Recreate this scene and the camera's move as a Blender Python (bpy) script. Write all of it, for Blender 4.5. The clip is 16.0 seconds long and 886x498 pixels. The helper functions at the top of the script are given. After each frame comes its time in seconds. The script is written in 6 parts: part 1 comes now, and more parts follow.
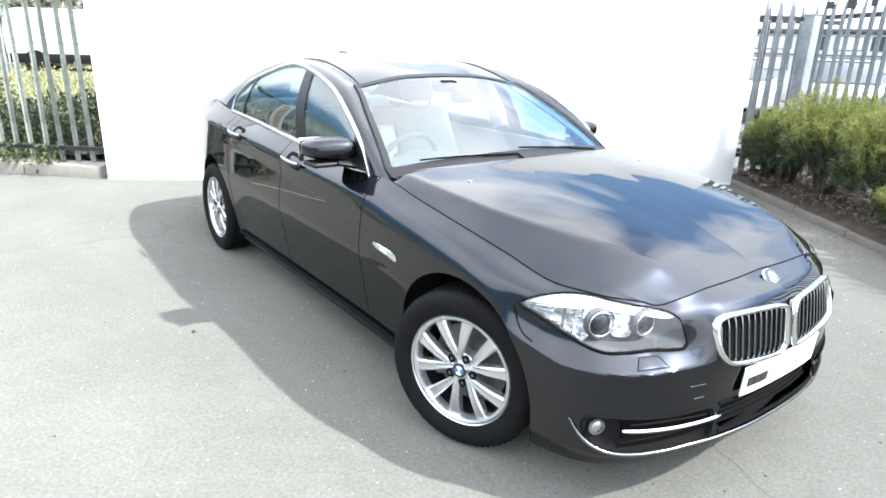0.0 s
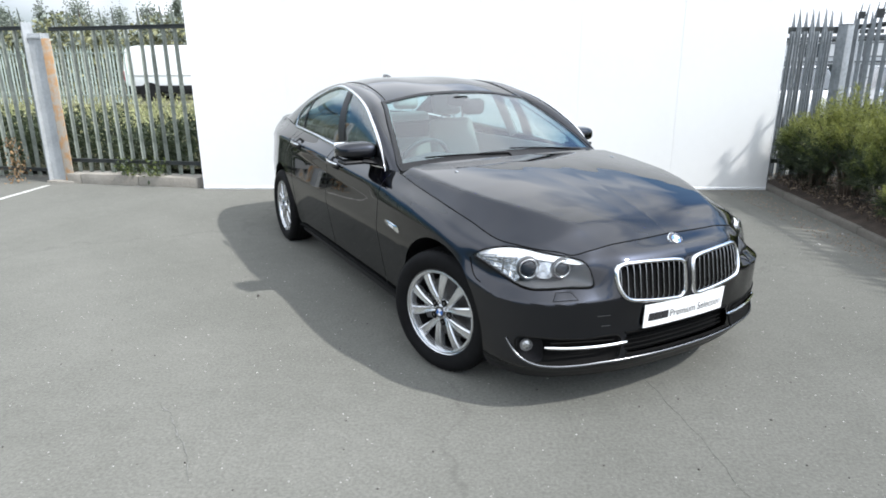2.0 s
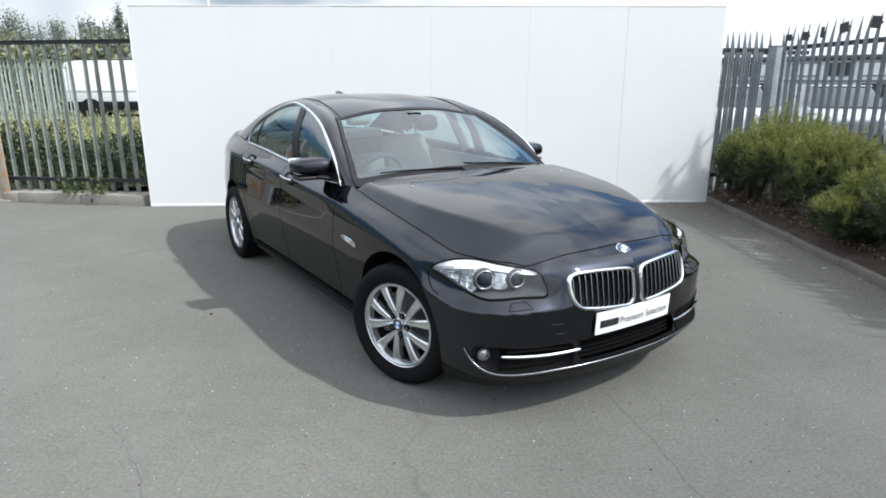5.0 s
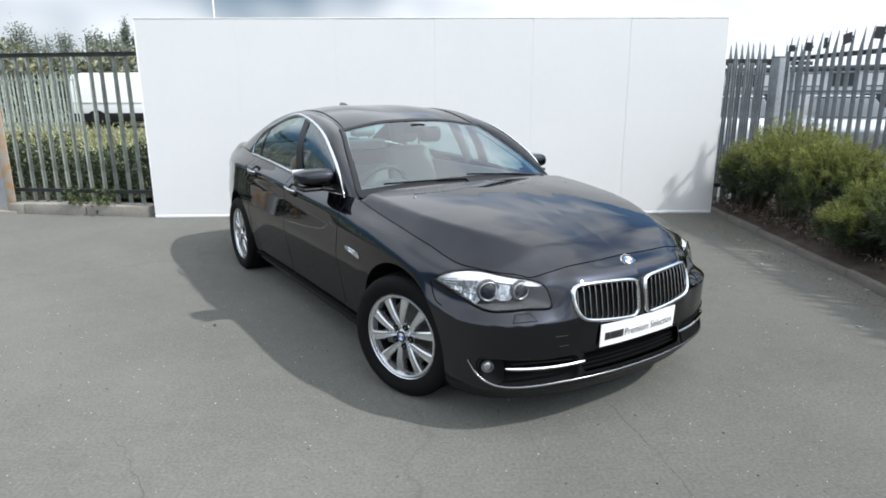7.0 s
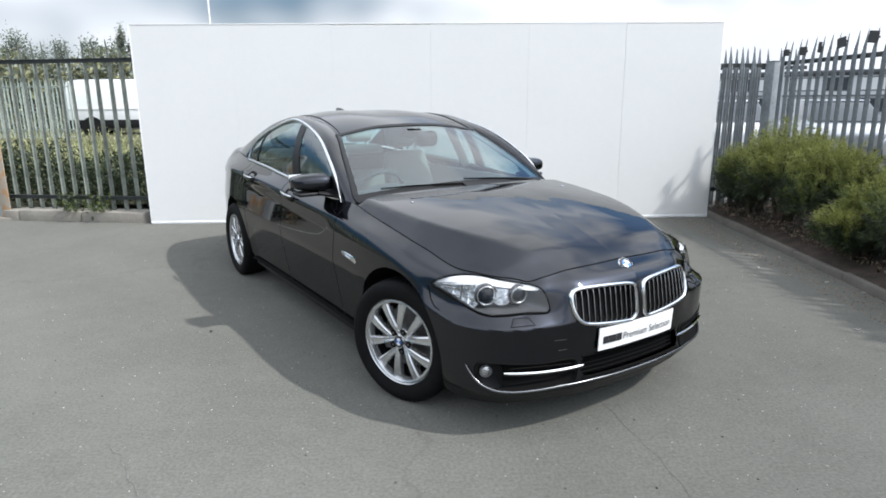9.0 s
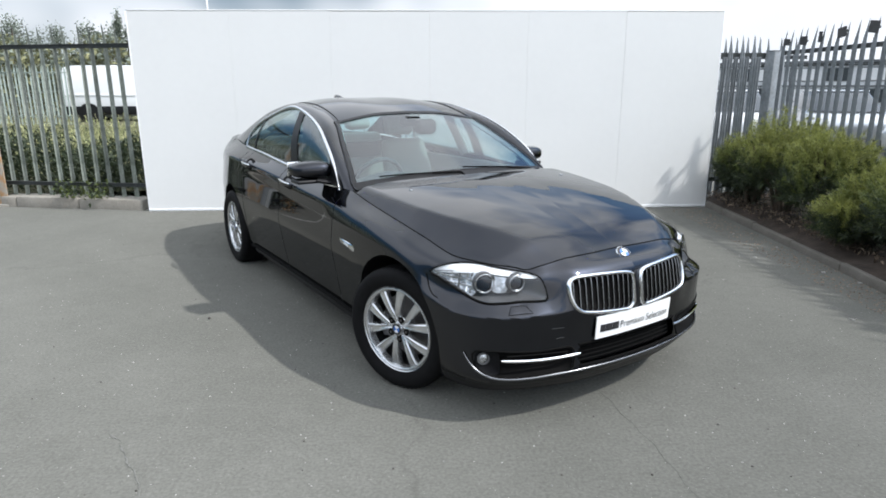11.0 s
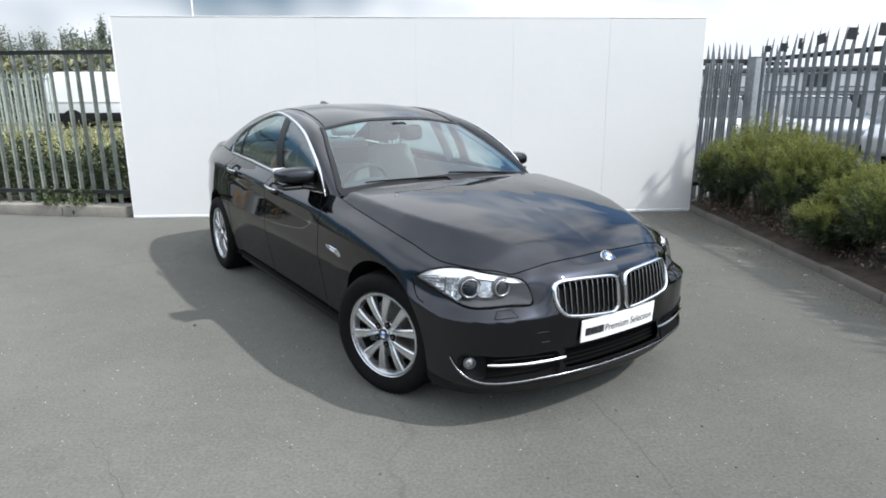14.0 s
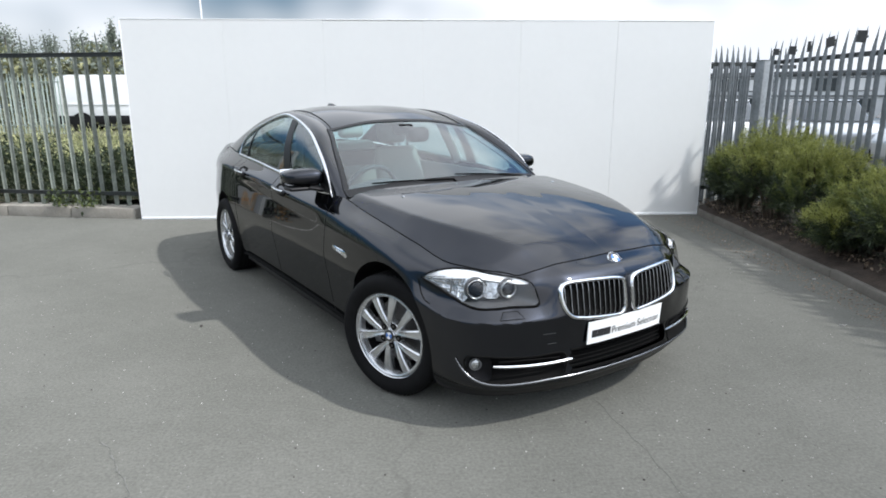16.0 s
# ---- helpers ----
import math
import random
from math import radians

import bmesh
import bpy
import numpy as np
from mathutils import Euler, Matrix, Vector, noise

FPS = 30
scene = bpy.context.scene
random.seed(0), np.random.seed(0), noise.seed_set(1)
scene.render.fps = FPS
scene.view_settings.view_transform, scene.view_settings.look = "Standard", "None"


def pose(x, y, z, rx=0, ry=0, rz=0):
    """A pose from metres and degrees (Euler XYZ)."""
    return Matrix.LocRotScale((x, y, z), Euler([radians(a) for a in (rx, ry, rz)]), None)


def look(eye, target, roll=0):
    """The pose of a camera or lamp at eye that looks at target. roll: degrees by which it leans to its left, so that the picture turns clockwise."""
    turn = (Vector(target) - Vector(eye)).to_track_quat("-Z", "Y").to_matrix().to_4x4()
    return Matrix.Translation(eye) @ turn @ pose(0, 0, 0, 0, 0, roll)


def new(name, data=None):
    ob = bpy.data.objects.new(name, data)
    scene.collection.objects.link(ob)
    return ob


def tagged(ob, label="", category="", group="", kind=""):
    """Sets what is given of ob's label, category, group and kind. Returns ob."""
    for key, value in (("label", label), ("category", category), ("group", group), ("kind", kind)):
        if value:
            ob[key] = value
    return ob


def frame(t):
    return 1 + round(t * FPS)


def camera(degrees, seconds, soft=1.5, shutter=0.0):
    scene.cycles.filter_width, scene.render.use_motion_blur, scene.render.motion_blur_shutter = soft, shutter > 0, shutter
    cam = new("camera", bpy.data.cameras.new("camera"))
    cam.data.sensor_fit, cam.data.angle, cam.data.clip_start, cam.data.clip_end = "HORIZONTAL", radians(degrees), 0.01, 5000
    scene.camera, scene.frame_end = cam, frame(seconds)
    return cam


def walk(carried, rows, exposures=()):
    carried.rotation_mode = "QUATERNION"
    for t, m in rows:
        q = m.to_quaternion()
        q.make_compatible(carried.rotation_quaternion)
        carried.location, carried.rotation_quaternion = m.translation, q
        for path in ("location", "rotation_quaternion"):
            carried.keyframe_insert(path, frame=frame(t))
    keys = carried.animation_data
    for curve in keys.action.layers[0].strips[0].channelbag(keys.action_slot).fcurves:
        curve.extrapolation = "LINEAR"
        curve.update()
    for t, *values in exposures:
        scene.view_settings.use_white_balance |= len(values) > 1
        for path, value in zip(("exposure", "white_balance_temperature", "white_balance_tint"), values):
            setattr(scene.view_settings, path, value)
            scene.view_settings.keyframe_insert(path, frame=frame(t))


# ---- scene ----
cam = camera(70.87, 16.0, 1.75)
ROWS = [
    (0.0, 3.115, -7.157, 1.537, -18.18, -1.54, -4.78),
    (0.2, 3.204, -7.320, 1.542, -18.27, -1.44, -2.42),
    (0.3, 3.240, -7.402, 1.556, -19.13, -0.85, -1.75),
    (0.5, 3.306, -7.551, 1.556, -17.66, 0.48, -0.61),
    (0.7, 3.360, -7.679, 1.569, -15.22, -0.49, 0.03),
    (1.0, 3.412, -7.865, 1.553, -15.46, -1.70, 0.54),
    (1.2, 3.458, -7.932, 1.566, -16.41, -0.40, 1.66),
    (1.5, 3.527, -7.991, 1.549, -17.88, -0.87, 3.27),
    (1.7, 3.547, -7.997, 1.553, -17.75, -0.66, 3.21),
    (2.0, 3.558, -8.001, 1.555, -16.48, 0.44, 2.70),
    (2.5, 3.545, -7.993, 1.544, -16.08, 0.66, 0.37),
    (3.0, 3.537, -7.995, 1.560, -15.83, -0.10, -0.99),
    (3.5, 3.521, -8.017, 1.535, -17.11, -0.73, -0.42),
    (4.0, 3.531, -8.041, 1.537, -17.10, -0.46, -0.79),
    (4.5, 3.537, -8.053, 1.552, -15.68, 0.14, -1.76),
    (7.0, 3.540, -8.045, 1.558, -14.08, 0.27, -1.40),
    (7.5, 3.544, -8.067, 1.553, -13.40, 0.67, -1.46),
    (8.0, 3.547, -8.060, 1.551, -13.57, 0.57, -1.51),
    (8.5, 3.543, -8.050, 1.553, -13.26, 0.38, -1.86),
    (9.0, 3.536, -8.036, 1.550, -13.58, 0.44, -1.77),
    (9.5, 3.530, -8.038, 1.551, -13.71, -0.01, -1.93),
    (12.0, 3.540, -8.042, 1.542, -15.00, 0.30, -1.98),
    (12.5, 3.542, -8.056, 1.541, -14.35, 0.02, -2.66),
    (13.0, 3.543, -8.058, 1.540, -13.90, -0.21, -2.65),
    (13.5, 3.552, -8.056, 1.540, -14.01, 0.19, -2.77),
    (14.0, 3.544, -8.053, 1.546, -14.07, 0.18, -3.04),
    (14.5, 3.548, -8.058, 1.541, -13.79, 0.50, -3.01),
    (15.0, 3.543, -8.062, 1.538, -14.04, 0.31, -2.94),
    (15.5, 3.538, -8.061, 1.536, -14.06, -0.07, -2.54),
    (16.0, 3.545, -8.053, 1.533, -13.74, 0.09, -2.41),
]
EXPOSURES = [(t, s, 6300, 9.5) for t, s in ((0.0, 1.11), (0.6, 0.92), (1.0, 0.07), (1.5, 0.07), (2.0, 0.08), (2.5, -0.03), (3.5, -0.03), (4.0, 0.05), (4.5, -0.11), (7.0, -0.26), (16.0, -0.28))]
walk(cam, [(t, pose(x, y, z, 90 + pitch, roll, yaw)) for t, x, y, z, pitch, roll, yaw in ROWS], EXPOSURES)

# ---- sky and sun ----
SUN = Vector((0.84, -0.36, 1.0)).normalized()
world = bpy.data.worlds.new("sky")
scene.world = world
world.use_nodes = True
wn, wl = world.node_tree.nodes, world.node_tree.links
wn.clear()
w_out, w_bg = wn.new("ShaderNodeOutputWorld"), wn.new("ShaderNodeBackground")
w_sky = wn.new("ShaderNodeTexSky")
w_sky.sky_type = "NISHITA"
w_sky.sun_disc = False
w_sky.dust_density = 0.1
w_sky.sun_elevation = math.asin(SUN.z)
w_sky.sun_rotation = math.atan2(SUN.x, SUN.y)
w_co, w_map = wn.new("ShaderNodeTexCoord"), wn.new("ShaderNodeMapping")
w_map.inputs["Scale"].default_value = (1.0, 1.0, 1.7)
w_map.inputs["Location"].default_value = (0.35, 0.1, 0.3)
w_noise, w_ramp = wn.new("ShaderNodeTexNoise"), wn.new("ShaderNodeValToRGB")
w_noise.inputs["Scale"].default_value = 1.7
w_noise.inputs["Detail"].default_value = 3.0
w_noise.inputs["Roughness"].default_value = 0.55
w_ramp.color_ramp.elements[0].position = 0.38
w_ramp.color_ramp.elements[1].position = 0.56
w_noise2, w_tone, w_mix = wn.new("ShaderNodeTexNoise"), wn.new("ShaderNodeValToRGB"), wn.new("ShaderNodeMix")
w_noise2.inputs["Scale"].default_value = 1.1
w_noise2.inputs["Detail"].default_value = 4.0
w_tone.color_ramp.elements[0].color = (20.0, 22.0, 25.0, 1)
w_tone.color_ramp.elements[1].color = (30, 30.6, 31.8, 1)
w_tone.color_ramp.elements[0].position, w_tone.color_ramp.elements[1].position = 0.3, 0.62
w_mix.data_type = "RGBA"
wl.new(w_co.outputs["Generated"], w_map.inputs["Vector"])
wl.new(w_map.outputs["Vector"], w_noise.inputs["Vector"])
wl.new(w_map.outputs["Vector"], w_noise2.inputs["Vector"])
# broken cloud, with the widest gaps half way up
w_sep, w_cover, w_sum = wn.new("ShaderNodeSeparateXYZ"), wn.new("ShaderNodeValToRGB"), wn.new("ShaderNodeMath")


def levels(node, stops, tint=(1, 1, 1)):
    ramp = node.color_ramp
    ramp.elements[0].position, ramp.elements[1].position = stops[0][0], stops[-1][0]
    for at_z, _ in stops[1:-1]:
        ramp.elements.new(at_z)
    for e, (_, v) in zip(ramp.elements, stops):
        e.color = (v * tint[0], v * tint[1], v * tint[2], 1)


levels(w_cover, [(0.0, 0.12), (0.08, 0.10), (0.13, 0.05), (0.20, 0.01), (0.36, 0.14), (0.50, 0.16), (0.62, 0.22), (1.0, 0.28)])
w_lift = wn.new("ShaderNodeMath")
w_lift.operation = "SUBTRACT"
w_lift.inputs[1].default_value = 0.07
wl.new(w_co.outputs["Generated"], w_sep.inputs[0])
wl.new(w_sep.outputs["Z"], w_cover.inputs["Fac"])
wl.new(w_cover.outputs["Color"], w_lift.inputs[0])
# low cloud thickens towards the east, high cloud towards the west
w_east, w_both = wn.new("ShaderNodeMath"), wn.new("ShaderNodeMath")
w_east.operation = "MULTIPLY"
w_lean, w_half = wn.new("ShaderNodeValToRGB"), wn.new("ShaderNodeMath")
levels(w_lean, [(0.0, 0.82), (0.15, 0.82), (0.32, 0.40), (1.0, 0.46)])
w_half.operation = "SUBTRACT"
w_half.inputs[1].default_value = 0.5
wl.new(w_sep.outputs["Z"], w_lean.inputs["Fac"])
wl.new(w_lean.outputs["Color"], w_half.inputs[0])
wl.new(w_half.outputs[0], w_east.inputs[1])
wl.new(w_sep.outputs["X"], w_east.inputs[0])
wl.new(w_east.outputs[0], w_both.inputs[0])
wl.new(w_lift.outputs[0], w_both.inputs[1])
wl.new(w_both.outputs[0], w_sum.inputs[0])
wl.new(w_noise.outputs["Fac"], w_sum.inputs[1])
wl.new(w_sum.outputs[0], w_ramp.inputs["Fac"])
wl.new(w_noise2.outputs["Fac"], w_tone.inputs["Fac"])
wl.new(w_ramp.outputs["Color"], w_mix.inputs["Factor"])
w_deep = wn.new("ShaderNodeMix")
w_deep.data_type, w_deep.blend_type = "RGBA", "MULTIPLY"
w_deep.inputs["Factor"].default_value = 1.0
w_glow = wn.new("ShaderNodeValToRGB")
levels(w_glow, [(0.0, 0.62), (0.10, 0.95), (0.20, 1.8), (0.28, 3.6), (0.50, 6.6), (1.0, 4.8)], (0.94, 1.0, 1.02))
# clear blue in the gaps low down
for e in list(w_glow.color_ramp.elements)[1:3]:
    e.color = (e.color[0] * 0.66, e.color[1] * 0.89, e.color[2] * 1.04, 1)
wl.new(w_sep.outputs["Z"], w_glow.inputs["Fac"])
wl.new(w_glow.outputs["Color"], w_deep.inputs["B"])
wl.new(w_sky.outputs["Color"], w_deep.inputs["A"])
wl.new(w_deep.outputs["Result"], w_mix.inputs["A"])
# far cloud is greyed by haze, high cloud is thinner
w_dim, w_shade = wn.new("ShaderNodeValToRGB"), wn.new("ShaderNodeMix")
levels(w_dim, [(0.0, 0.90), (0.14, 0.96), (0.30, 1.28), (0.60, 1.55), (1.0, 1.1)])
w_shade.data_type, w_shade.blend_type = "RGBA", "MULTIPLY"
w_shade.inputs["Factor"].default_value = 1.0
wl.new(w_sep.outputs["Z"], w_dim.inputs["Fac"])
wl.new(w_tone.outputs["Color"], w_shade.inputs["A"])
wl.new(w_dim.outputs["Color"], w_shade.inputs["B"])
# cloud lights up towards the sun
w_dot, w_near, w_lit = wn.new("ShaderNodeVectorMath"), wn.new("ShaderNodeValToRGB"), wn.new("ShaderNodeMix")
w_dot.operation = "DOT_PRODUCT"
w_dot.inputs[1].default_value = SUN
levels(w_near, [(0.0, 1.0), (0.45, 1.0), (0.70, 1.2), (0.90, 1.55), (1.0, 2.0)])
w_lit.data_type, w_lit.blend_type = "RGBA", "MULTIPLY"
w_lit.inputs["Factor"].default_value = 1.0
wl.new(w_co.outputs["Generated"], w_dot.inputs[0])
wl.new(w_dot.outputs["Value"], w_near.inputs["Fac"])
wl.new(w_shade.outputs["Result"], w_lit.inputs["A"])
wl.new(w_near.outputs["Color"], w_lit.inputs["B"])
wl.new(w_lit.outputs["Result"], w_mix.inputs["B"])
wl.new(w_mix.outputs["Result"], w_bg.inputs["Color"])
w_bg.inputs["Strength"].default_value = 0.0475
wl.new(w_bg.outputs["Background"], w_out.inputs["Surface"])
sun = new("sun", bpy.data.lights.new("sun", "SUN"))
sun.data.energy, sun.data.angle, sun.data.color = 5.0, radians(1.3), (1.0, 0.965, 0.92)
sun.matrix_world = look(SUN * 40, (0, 0, 0))

# ---- materials ----
def mat(name, color, rough=0.5, metal=0.0, vary=0.0, scale=8.0, bump=0.0, bump_scale=40.0, coat=0.0, coat_rough=0.03, coat_ior=1.5, color2=None,
        island=0.0, obj_random=0.0, flakes=0.0, spec=0.5, translucent=0.0, stretch=None, contrast=0.25, edge=1.0):
    m = bpy.data.materials.new(name)
    m.use_nodes = True
    n, l = m.node_tree.nodes, m.node_tree.links
    b = n["Principled BSDF"]
    b.inputs["Roughness"].default_value, b.inputs["Metallic"].default_value = rough, metal
    b.inputs["Coat Weight"].default_value, b.inputs["Coat Roughness"].default_value = coat, coat_rough
    b.inputs["Specular IOR Level"].default_value = spec
    b.inputs["Coat IOR"].default_value = coat_ior
    b.inputs["Specular Tint"].default_value = (edge, edge, edge, 1)
    base = (*color, 1)
    b.inputs["Base Color"].default_value = base
    m.diffuse_color = base
    co = n.new("ShaderNodeTexCoord")
    src = co.outputs["Object"]
    if stretch:
        mp = n.new("ShaderNodeMapping")
        mp.inputs["Scale"].default_value = stretch
        l.new(src, mp.inputs["Vector"])
        src = mp.outputs["Vector"]
    last = None
    if vary or color2:
        second = (*(color2 or [c * (1 - vary) for c in color]), 1)
        tex, tex2, ramp, mix = n.new("ShaderNodeTexNoise"), n.new("ShaderNodeTexNoise"), n.new("ShaderNodeValToRGB"), n.new("ShaderNodeMath")
        tex.inputs["Scale"].default_value, tex.inputs["Detail"].default_value = scale, 6
        tex2.inputs["Scale"].default_value, tex2.inputs["Detail"].default_value = scale * 9, 3
        l.new(src, tex.inputs["Vector"]), l.new(src, tex2.inputs["Vector"])
        mix.operation = "MULTIPLY_ADD"
        mix.inputs[1].default_value = 0.35
        sub = n.new("ShaderNodeMath")
        sub.operation = "MULTIPLY_ADD"
        sub.inputs[1].default_value, sub.inputs[2].default_value = 0.65, 0.0
        l.new(tex.outputs["Fac"], sub.inputs[0])
        l.new(tex2.outputs["Fac"], mix.inputs[0]), l.new(sub.outputs[0], mix.inputs[2])
        l.new(mix.outputs[0], ramp.inputs["Fac"])
        ramp.color_ramp.elements[0].color, ramp.color_ramp.elements[1].color = second, base
        ramp.color_ramp.elements[0].position, ramp.color_ramp.elements[1].position = 0.5 - contrast / 2, 0.5 + contrast / 2
        last = ramp.outputs["Color"]
    if island or obj_random:
        hsv = n.new("ShaderNodeHueSaturation")
        pick = n.new("ShaderNodeNewGeometry").outputs["Random Per Island"] if island else n.new("ShaderNodeObjectInfo").outputs["Random"]
        rng = n.new("ShaderNodeMapRange")
        rng.inputs["To Min"].default_value, rng.inputs["To Max"].default_value = 1 - (island or obj_random), 1 + (island or obj_random)
        l.new(pick, rng.inputs["Value"]), l.new(rng.outputs["Result"], hsv.inputs["Value"])
        if last:
            l.new(last, hsv.inputs["Color"])
        else:
            hsv.inputs["Color"].default_value = base
        last = hsv.outputs["Color"]
    if last:
        l.new(last, b.inputs["Base Color"])
    if bump:
        tex, bp = n.new("ShaderNodeTexNoise"), n.new("ShaderNodeBump")
        tex.inputs["Scale"].default_value, tex.inputs["Detail"].default_value = bump_scale, 5
        bp.inputs["Strength"].default_value, bp.inputs["Distance"].default_value = bump, 0.01
        l.new(src, tex.inputs["Vector"]), l.new(tex.outputs["Fac"], bp.inputs["Height"]), l.new(bp.outputs["Normal"], b.inputs["Normal"])
    if translucent:
        tr, add = n.new("ShaderNodeBsdfTranslucent"), n.new("ShaderNodeMixShader")
        add.inputs["Fac"].default_value = translucent
        tr.inputs["Color"].default_value = base
        if last:
            l.new(last, tr.inputs["Color"])
        l.new(b.outputs["BSDF"], add.inputs[1]), l.new(tr.outputs["BSDF"], add.inputs[2])
        l.new(add.outputs[0], n["Material Output"].inputs["Surface"])
    return m


def glass_mat(name, tint, rough=0.0, base=0.045):
    m = bpy.data.materials.new(name)
    m.use_nodes = True
    n, l = m.node_tree.nodes, m.node_tree.links
    n.remove(n["Principled BSDF"])
    t, g, f, x = n.new("ShaderNodeBsdfTransparent"), n.new("ShaderNodeBsdfGlossy"), n.new("ShaderNodeLayerWeight"), n.new("ShaderNodeMixShader")
    p, q = n.new("ShaderNodeMath"), n.new("ShaderNodeMath")
    t.inputs["Color"].default_value = (*tint, 1)
    g.inputs["Roughness"].default_value = rough
    f.inputs["Blend"].default_value = 0.5
    p.operation, q.operation = "POWER", "MULTIPLY_ADD"
    p.inputs[1].default_value, q.inputs[1].default_value, q.inputs[2].default_value = 5.0, 1 - base, base
    l.new(f.outputs["Facing"], p.inputs[0]), l.new(p.outputs[0], q.inputs[0])
    l.new(q.outputs[0], x.inputs["Fac"]), l.new(t.outputs[0], x.inputs[1]), l.new(g.outputs[0], x.inputs[2])
    l.new(x.outputs[0], n["Material Output"].inputs["Surface"])
    m.diffuse_color = (*tint, 0.3)
    return m


def asphalt_mat():
    m = mat("asphalt", (0.150, 0.149, 0.135), 0.88, color2=(0.117, 0.117, 0.105), scale=1.1, bump=0.10, bump_scale=420, spec=0.04, contrast=0.4)
    m.node_tree.nodes["Principled BSDF"].inputs["Diffuse Roughness"].default_value = 0.55
    n, l = m.node_tree.nodes, m.node_tree.links
    b = n["Principled BSDF"]
    co = n.new("ShaderNodeTexCoord").outputs["Object"]
    old = b.inputs["Base Color"].links[0].from_socket
    # pale chippings and dark pits, and a few thin cracks
    vor, r1, mx = n.new("ShaderNodeTexVoronoi"), n.new("ShaderNodeValToRGB"), n.new("ShaderNodeMix")
    vor.inputs["Scale"].default_value = 70
    r1.color_ramp.elements[0].position, r1.color_ramp.elements[1].position = 0.05, 0.16
    r1.color_ramp.elements[0].color, r1.color_ramp.elements[1].color = (1, 1, 1, 1), (0, 0, 0, 1)
    sel = n.new("ShaderNodeTexNoise")
    sel.inputs["Scale"].default_value = 23
    thr = n.new("ShaderNodeMath")
    thr.operation = "GREATER_THAN"
    thr.inputs[1].default_value = 0.58
    mul = n.new("ShaderNodeMath")
    mul.operation = "MULTIPLY"
    l.new(co, vor.inputs["Vector"]), l.new(co, sel.inputs["Vector"])
    l.new(vor.outputs["Distance"], r1.inputs["Fac"]), l.new(sel.outputs["Fac"], thr.inputs[0])
    l.new(r1.outputs["Color"], mul.inputs[0]), l.new(thr.outputs[0], mul.inputs[1])
    mx.data_type = "RGBA"
    l.new(mul.outputs[0], mx.inputs["Factor"]), l.new(old, mx.inputs["A"])
    mx.inputs["B"].default_value = (0.30, 0.30, 0.28, 1)
    grit, gr, mx2 = n.new("ShaderNodeTexNoise"), n.new("ShaderNodeValToRGB"), n.new("ShaderNodeMix")
    grit.inputs["Scale"].default_value, grit.inputs["Detail"].default_value = 62, 7
    grit.inputs["Roughness"].default_value = 0.72
    gr.color_ramp.elements[0].position, gr.color_ramp.elements[1].position = 0.36, 0.62
    gr.color_ramp.elements[0].color, gr.color_ramp.elements[1].color = (0.80, 0.80, 0.80, 1), (1.13, 1.13, 1.13, 1)
    l.new(co, grit.inputs["Vector"]), l.new(grit.outputs["Fac"], gr.inputs["Fac"])
    mx2.data_type, mx2.blend_type = "RGBA", "MULTIPLY"
    mx2.inputs["Factor"].default_value = 1.0
    l.new(mx.outputs["Result"], mx2.inputs["A"]), l.new(gr.outputs["Color"], mx2.inputs["B"])
    crack, cr, mx3, warp = n.new("ShaderNodeTexVoronoi"), n.new("ShaderNodeValToRGB"), n.new("ShaderNodeMix"), n.new("ShaderNodeTexNoise")
    crack.feature = "DISTANCE_TO_EDGE"
    crack.inputs["Scale"].default_value = 0.16
    warp.inputs["Scale"].default_value, warp.inputs["Detail"].default_value = 2.2, 5
    addv = n.new("ShaderNodeMix")
    addv.data_type = "RGBA"
    addv.blend_type = "LINEAR_LIGHT"
    addv.inputs["Factor"].default_value = 0.45
    l.new(co, addv.inputs["A"]), l.new(co, warp.inputs["Vector"]), l.new(warp.outputs["Color"], addv.inputs["B"])
    l.new(addv.outputs["Result"], crack.inputs["Vector"])
    cr.color_ramp.elements[0].position, cr.color_ramp.elements[1].position = 0.0012, 0.004
    cr.color_ramp.elements[0].color, cr.color_ramp.elements[1].color = (0.86, 0.86, 0.86, 1), (1, 1, 1, 1)
    l.new(crack.outputs["Distance"], cr.inputs["Fac"])
    mx3.data_type, mx3.blend_type = "RGBA", "MULTIPLY"
    mx3.inputs["Factor"].default_value = 1.0
    l.new(mx2.outputs["Result"], mx3.inputs["A"]), l.new(cr.outputs["Color"], mx3.inputs["B"])
    l.new(mx3.outputs["Result"], b.inputs["Base Color"])
    return m


